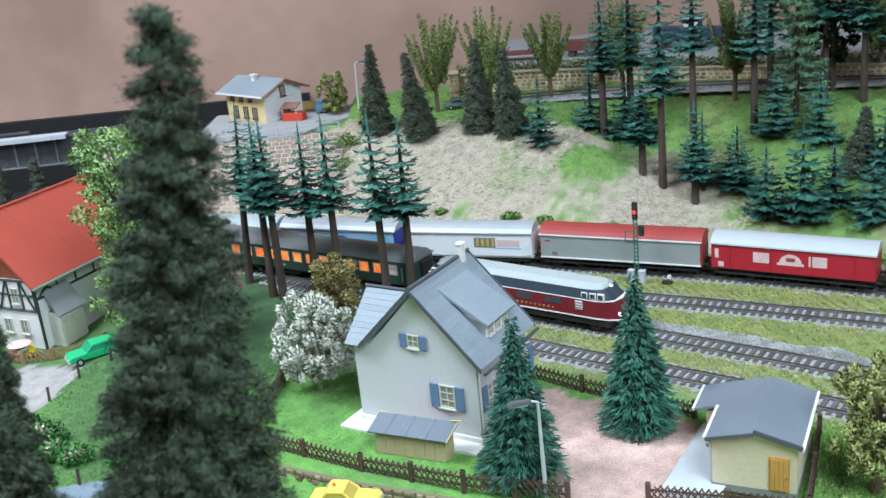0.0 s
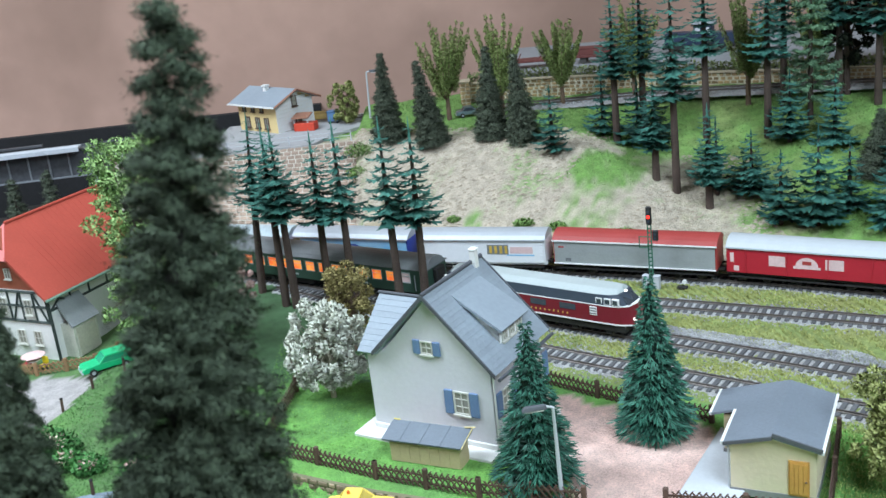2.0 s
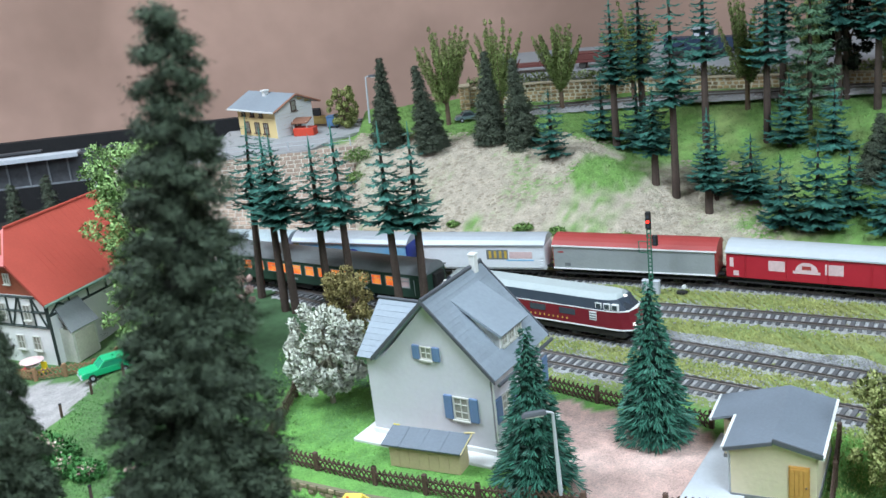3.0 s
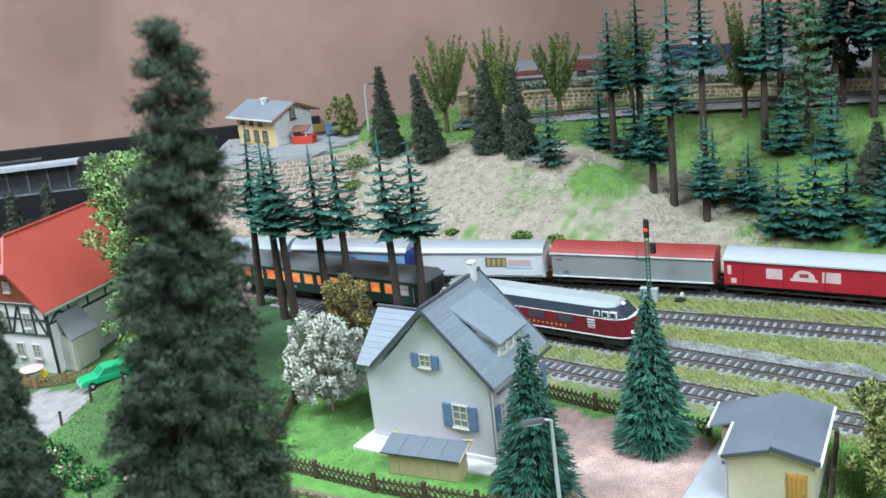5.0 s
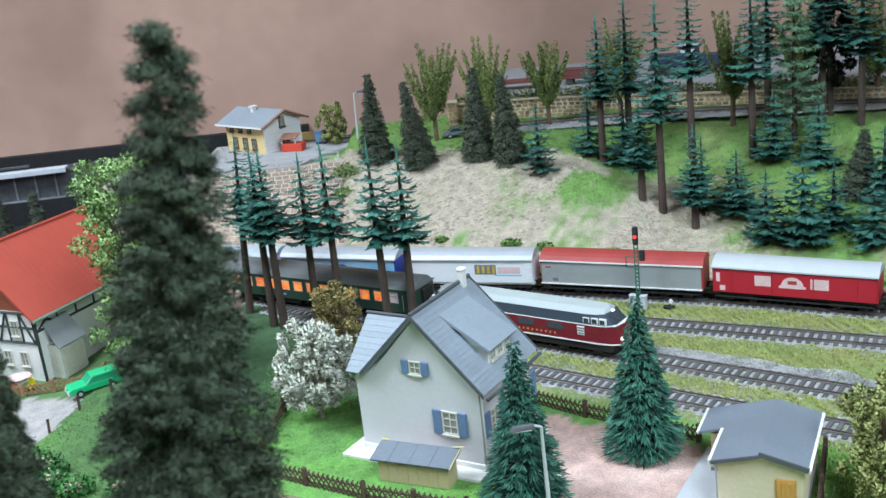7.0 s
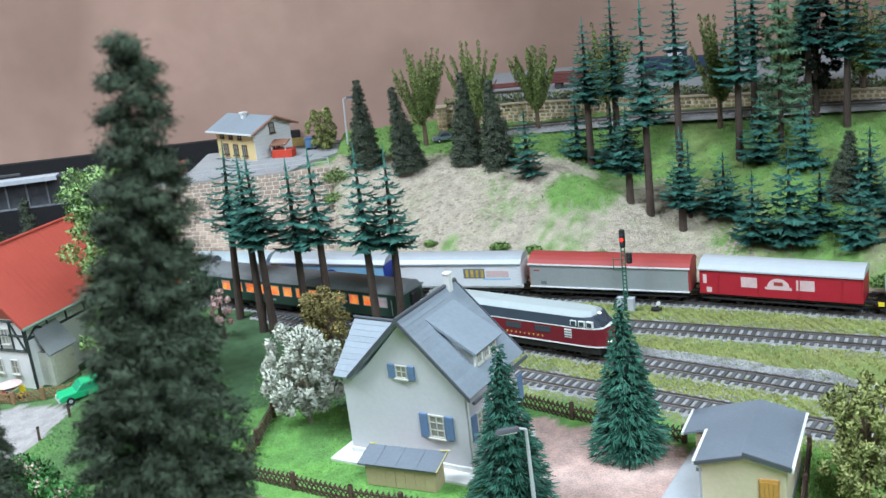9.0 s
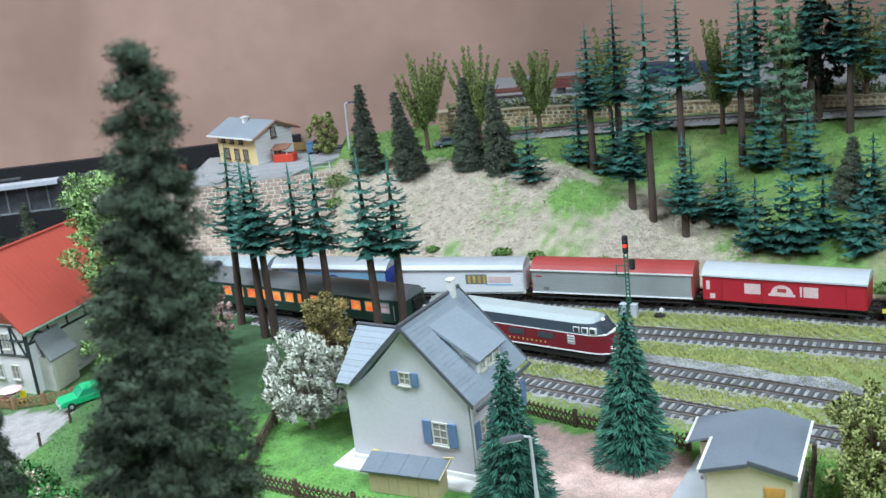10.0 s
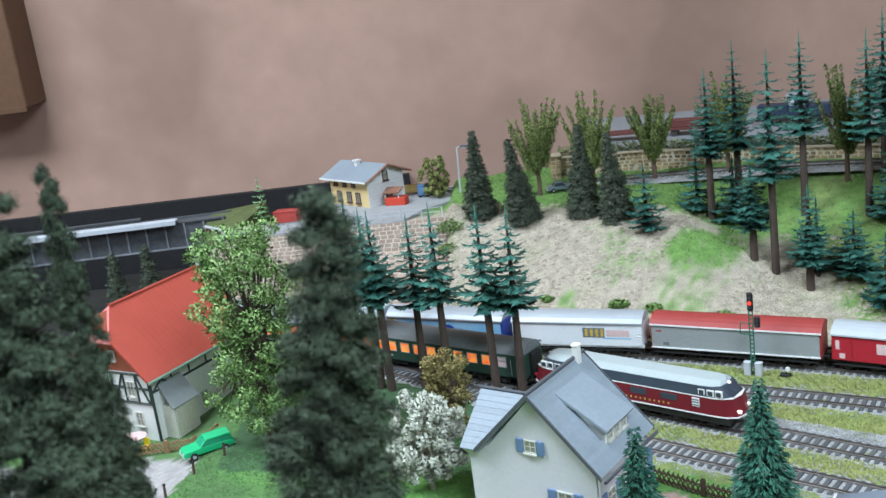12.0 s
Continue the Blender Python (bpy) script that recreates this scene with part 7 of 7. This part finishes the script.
# ---- bridge and the dark corner behind ----
def bridge():
    b = thing("girder_bridge", "grey plate girder railway bridge", "bridge", axes(-100.4, 147.2, 0.4, 1, 0.055))
    girder = surface("girder_grey", (0.1, 0.105, 0.118), 0.6, 0.2, vary=0.4, grain=20, patch=2)
    pale = surface("girder_edge", (0.22, 0.235, 0.26), 0.6, vary=0.3, grain=20)
    for y in (0, 4.4):
        part("girder", Shape().box(0, 56, y, y + 0.25, 4.6, 8.2), girder, b)
    part("flange", Shape().box(0, 56, -0.3, 0.5, 8.2, 8.4), girder, b)
    part("flange", Shape().box(0, 56, -0.3, 0.5, 4.4, 4.6), pale, b, "pale lower flange")
    for i in range(20):
        x = 0.5 + i * 2.9
        part("stiffener", Shape().box(x - 0.1, x + 0.1, -0.28, 0.02, 4.6, 8.2), pale, b)
    part("deck", Shape().box(0, 56, 0.2, 4.4, 7.4, 7.8), girder, b)
    part("walkway", Shape().box(0, 49, -1.6, 0.2, 8.7, 8.95).box(0, 49, -1.62, -1.5, 8.3, 8.95), surface("walkway_grey", (0.5, 0.53, 0.58), 0.6, vary=0.15), b, "pale walkway plank", bevel=0.03)
    part("walkway", Shape().box(0, 43, 1.5, 2.2, 9.0, 9.25), girder, b)
    part("cross_brace", Shape().rod((0, 0.3, 7.2), (56, 4.3, 7.2), 0.2, 0.2, 6), girder, b)


bridge()
stone_wall("abutment", [(-47, 148), (-41.5, 141.6)], -0.4, 8.0, 15, 1.2, brick_mat, mortar, "brown brick abutment beneath the bridge end", 1.0, 0.2, concrete)
tagged(part("embankment", slab([(-47, 148.3, 8.2), (-40.8, 142, 8.5), (-40, 158, 8.6), (-48, 156, 8.3)], 8), surface("embankment_turf", (0.12, 0.15, 0.05), 0.95, vary=0.4, grain=50, bump=0.5)), "dull green embankment behind the bridge", "embankment", kind="structure")
for x, y, h in ((-58, 139, 8), (-53.5, 140, 8.5), (-64, 137, 7)):
    crown = fuzzy_spruce_crown(h, 2.0, int(-x), 14, 9, 20, 0.35, 0.4)
    make_tree("dark_conifer", "dark conifer in the shade below the bridge", "conifer tree", crown, straight_trunk(h * 0.8, 0.3), needle_olive, bark, at(x, y, -0.3), "dark conifers below the bridge")
crown = tier_fir_crown(6.6, 1.5, 66, 9, 0.8, 8)
make_tree("pale_fir", "slim light green fir beside the line", "conifer tree", crown, straight_trunk(6, 0.2), leafy("fresh_fir", (0.12, 0.3, 0.12), 0.4, second=(0.25, 0.42, 0.2)), bark, at(-36.3, 140.6, 8.5) @ Matrix.Diagonal((1, 1, 1.08, 1)))


def low_shed():
    s = thing("back_shed", "low shed with a pale curved roof behind the farmhouse", "shed", at(-50, 118, -0.35, 20))
    part("wall", Shape().box(-5, 5, -3, 3, 0, 3), pale_wall, s)
    part("roof", Shape().along(arch(3.3, 2.9, 4.6), -5.3, 5.3), concrete, s, "pale grey arched roof")


low_shed()


def wall_box():
    b = thing("wall_cabinet", "dark brown wooden cabinet with a pale front on the wall", "cabinet", at(-92.2, 176, 26.2))
    brown = surface("cabinet_wood", (0.13, 0.065, 0.035), 0.55, vary=0.15, grain=10)
    part("side", Shape().box(6, 12.5, -6, 2, 0, 45), brown, b, bevel=0.2)
    part("body", Shape().box(-14, 6, -6, 2, 0, 45), surface("cabinet_front", (0.55, 0.36, 0.24), 0.6, vary=0.1), b, "pale cabinet front")
    part("trim", Shape().box(-14, 12.5, -6.3, -6, -0.6, 0.2), brown, b)


wall_box()


# ---- grass ----
def grass(name, label, material, count, where, tall, seed):
    g, rnd, made = Shape(), random.Random(seed), 0
    for i in range(count * 6):
        if made >= count:
            break
        x, y = where(rnd)
        if x is None:
            continue
        z = height(x, y) - 0.02
        w = rnd.uniform(0, 6.3)
        h = tall * rnd.uniform(0.5, 1.3)
        dx, dy = 0.06 * math.cos(w), 0.06 * math.sin(w)
        g.poly((x - dx, y - dy, z), (x + dx, y + dy, z), (x + rnd.gauss(0, 0.12), y + rnd.gauss(0, 0.12), z + h))
        made += 1
    tagged(part(name, g, material), label, "grass", kind="stuff")


def between(a, b):
    def pick(rnd):
        s = rnd.uniform(a.near(-4), a.near(44))
        p, d = a.at(s)
        q, _ = b.at(b.near(p.x + 2.0))
        t = rnd.uniform(0, 1)
        c = p.lerp(q, t)
        if a is TRACK_2 and b is TRACK_3 and 11 < c.x < 34 and (c - q).length < 2.9 + 0.9 * noise.noise(Vector((c.x * 0.35, 3, 1))):
            return None, None
        if (c - p).length < 2.3 or (c - q).length < 2.3:
            return None, None
        return c.x, c.y
    return pick


OLIVE_GRASS = leafy("olive_grass", (0.3, 0.32, 0.1), 0.25, second=(0.44, 0.46, 0.17))
LAWN_GRASS = leafy("lawn_grass", (0.18, 0.42, 0.085), 0.25, second=(0.28, 0.54, 0.14))
for k, (a, b) in enumerate(((TRACK_1, TRACK_2), (TRACK_2, TRACK_3), (TRACK_3, TRACK_4))):
    grass("grass", "olive-green static grass between the tracks", OLIVE_GRASS, 9000, between(a, b), 0.22, k)


def lawn(rnd):
    x, y = rnd.uniform(-16, 8), rnd.uniform(62, 92)
    return (x, y) if y > 62 - 0.55 * (x - 1) + 0.8 and y < 88 - 0.7 * x and not inside(YARD, x, y) else (None, None)


def verge(rnd):
    x, y = rnd.uniform(-34, -18), rnd.uniform(64, 90)
    return (x, y) if not inside(ROAD, x, y) else (None, None)


def meadow(rnd):
    x, y = rnd.uniform(23, 36), rnd.uniform(52, 70)
    return (x, y) if y > 56 + 2.0 * (x - 23) * 0.9 - 12 and y < 68 - 0.73 * (x - 29) - 2.5 else (None, None)


grass("grass", "bright green static grass lawn round the house", LAWN_GRASS, 12000, lawn, 0.13, 11)
grass("grass", "dull green static grass on the roadside mound", leafy("mound_grass", (0.075, 0.2, 0.06), 0.4, second=(0.15, 0.33, 0.1)), 9000, verge, 0.16, 12)
grass("grass", "light green static grass meadow behind the shed", leafy("meadow_grass", (0.2, 0.34, 0.07), 0.4, second=(0.4, 0.5, 0.18)), 5000, meadow, 0.25, 13)


def hillside(rnd):
    x = rnd.uniform(-6, 60)
    u = rnd.uniform(8, 36)
    y = wall_line(x) + u
    c = cover(x, y)
    return (x, y) if c[1] > c[0] * 1.15 else (None, None)


grass("grass", "light green static grass on the hillside", leafy("hill_grass", (0.14, 0.27, 0.07), 0.4, second=(0.3, 0.43, 0.16)), 16000, hillside, 0.25, 14)


def slope_tufts():
    g, rnd = Shape(), random.Random(31)
    for i in range(5200):
        x = rnd.uniform(-12, 34)
        u = rnd.uniform(0.6, 20)
        y = wall_line(x) + u
        if green_band(x, y, 0) > 0.12 + 0.2 * rnd.random():
            continue
        z = height(x, y)
        r = rnd.uniform(0.08, 0.26)
        k = len(g.v)
        dx = rnd.uniform(0, 6)
        for j in range(5):
            g.v.append((x + r * 1.6 * math.cos(dx + j * 1.26), y + r * math.sin(dx + j * 1.26), z - 0.06 + rnd.uniform(-0.03, 0.05)))
        g.v.append((x + rnd.uniform(-0.1, 0.1), y, z + r * 0.55))
        g.f += [(k + j, k + (j + 1) % 5, k + 5) for j in range(5)]
    tagged(part("rubble", g, leafy("straw_rubble", (0.46, 0.385, 0.295), 0.2, 0.95, second=(0.56, 0.485, 0.39))), "crumbly straw and earth lumps on the slope", "earth", kind="stuff")


slope_tufts()


def slope_bushes():
    leaf = leafy("scrub_leaves", (0.12, 0.26, 0.06), 0.4, second=(0.28, 0.42, 0.14))
    for i, (x, u, r) in enumerate(((8.5, 0.9, 0.9), (12, 1.0, 0.7), (1, 1.2, 0.6), (18.5, 1.0, 1.0), (-5, 1.2, 0.8), (-10.2, 11.5, 1.5), (-10.4, 8.5, 1.3), (-13, -1.0, 0.9), (-15.5, -1.1, 1.0), (-18, -1.0, 1.1), (-20.8, -1.1, 1.0), (-11.2, -0.9, 0.7), (40, 2, 1.2), (43, 2.5, 1.3), (46, 2.2, 1.2), (20.5, 1.4, 0.7))):
        y = wall_line(x) + u
        b = thing("bush", "small green scrub bush beside the stone wall", "bush", at(x, y, height(x, y)), "scrub bushes")
        blobs = [(0, 0, r * 0.5, r * 0.7, 0.8), (r * 0.7, 0, r * 0.4, r * 0.5, 0.8), (-r * 0.6, 0.2, r * 0.4, r * 0.55, 0.8)]
        part("foliage", clump_crown(blobs, i, 420, 0.3), leaf, b)
        part("stem", Shape().rod((0, 0, -0.2), (0, 0, r * 0.6), 0.08, 0.04, 5), bark, b)


slope_bushes()


def flower_bushes():
    leaf = leafy("garden_bush", (0.05, 0.2, 0.05), 0.4, second=(0.12, 0.32, 0.1))
    for i, (x, y, r) in enumerate(((-31, 74, 1.6), (-29.5, 71.5, 1.3), (-27.5, 70.5, 1.2), (-33, 76.5, 1.3), (-24, 70, 1.0))):
        b = thing("flower_bush", "dark green garden bush with a few pink flowers", "bush", at(x, y, height(x, y)), "garden bushes")
        blobs = [(0, 0, r * 0.6, r * 0.7, 0.9), (r * 0.6, 0.2, r * 0.4, r * 0.5, 0.9), (-r * 0.5, -0.2, r * 0.5, r * 0.5, 0.9)]
        part("foliage", clump_crown(blobs, i, 700, 0.32), leaf, b)
        part("blossom", clump_crown([(0.1, -r * 0.3, r * 0.9, r * 0.5, 0.7)], i + 50, 26, 0.3), leaf_pink, b, "pink flowers")
        part("stem", Shape().rod((0, 0, -0.2), (0, 0, r * 0.6), 0.1, 0.05, 5), bark, b)


flower_bushes()
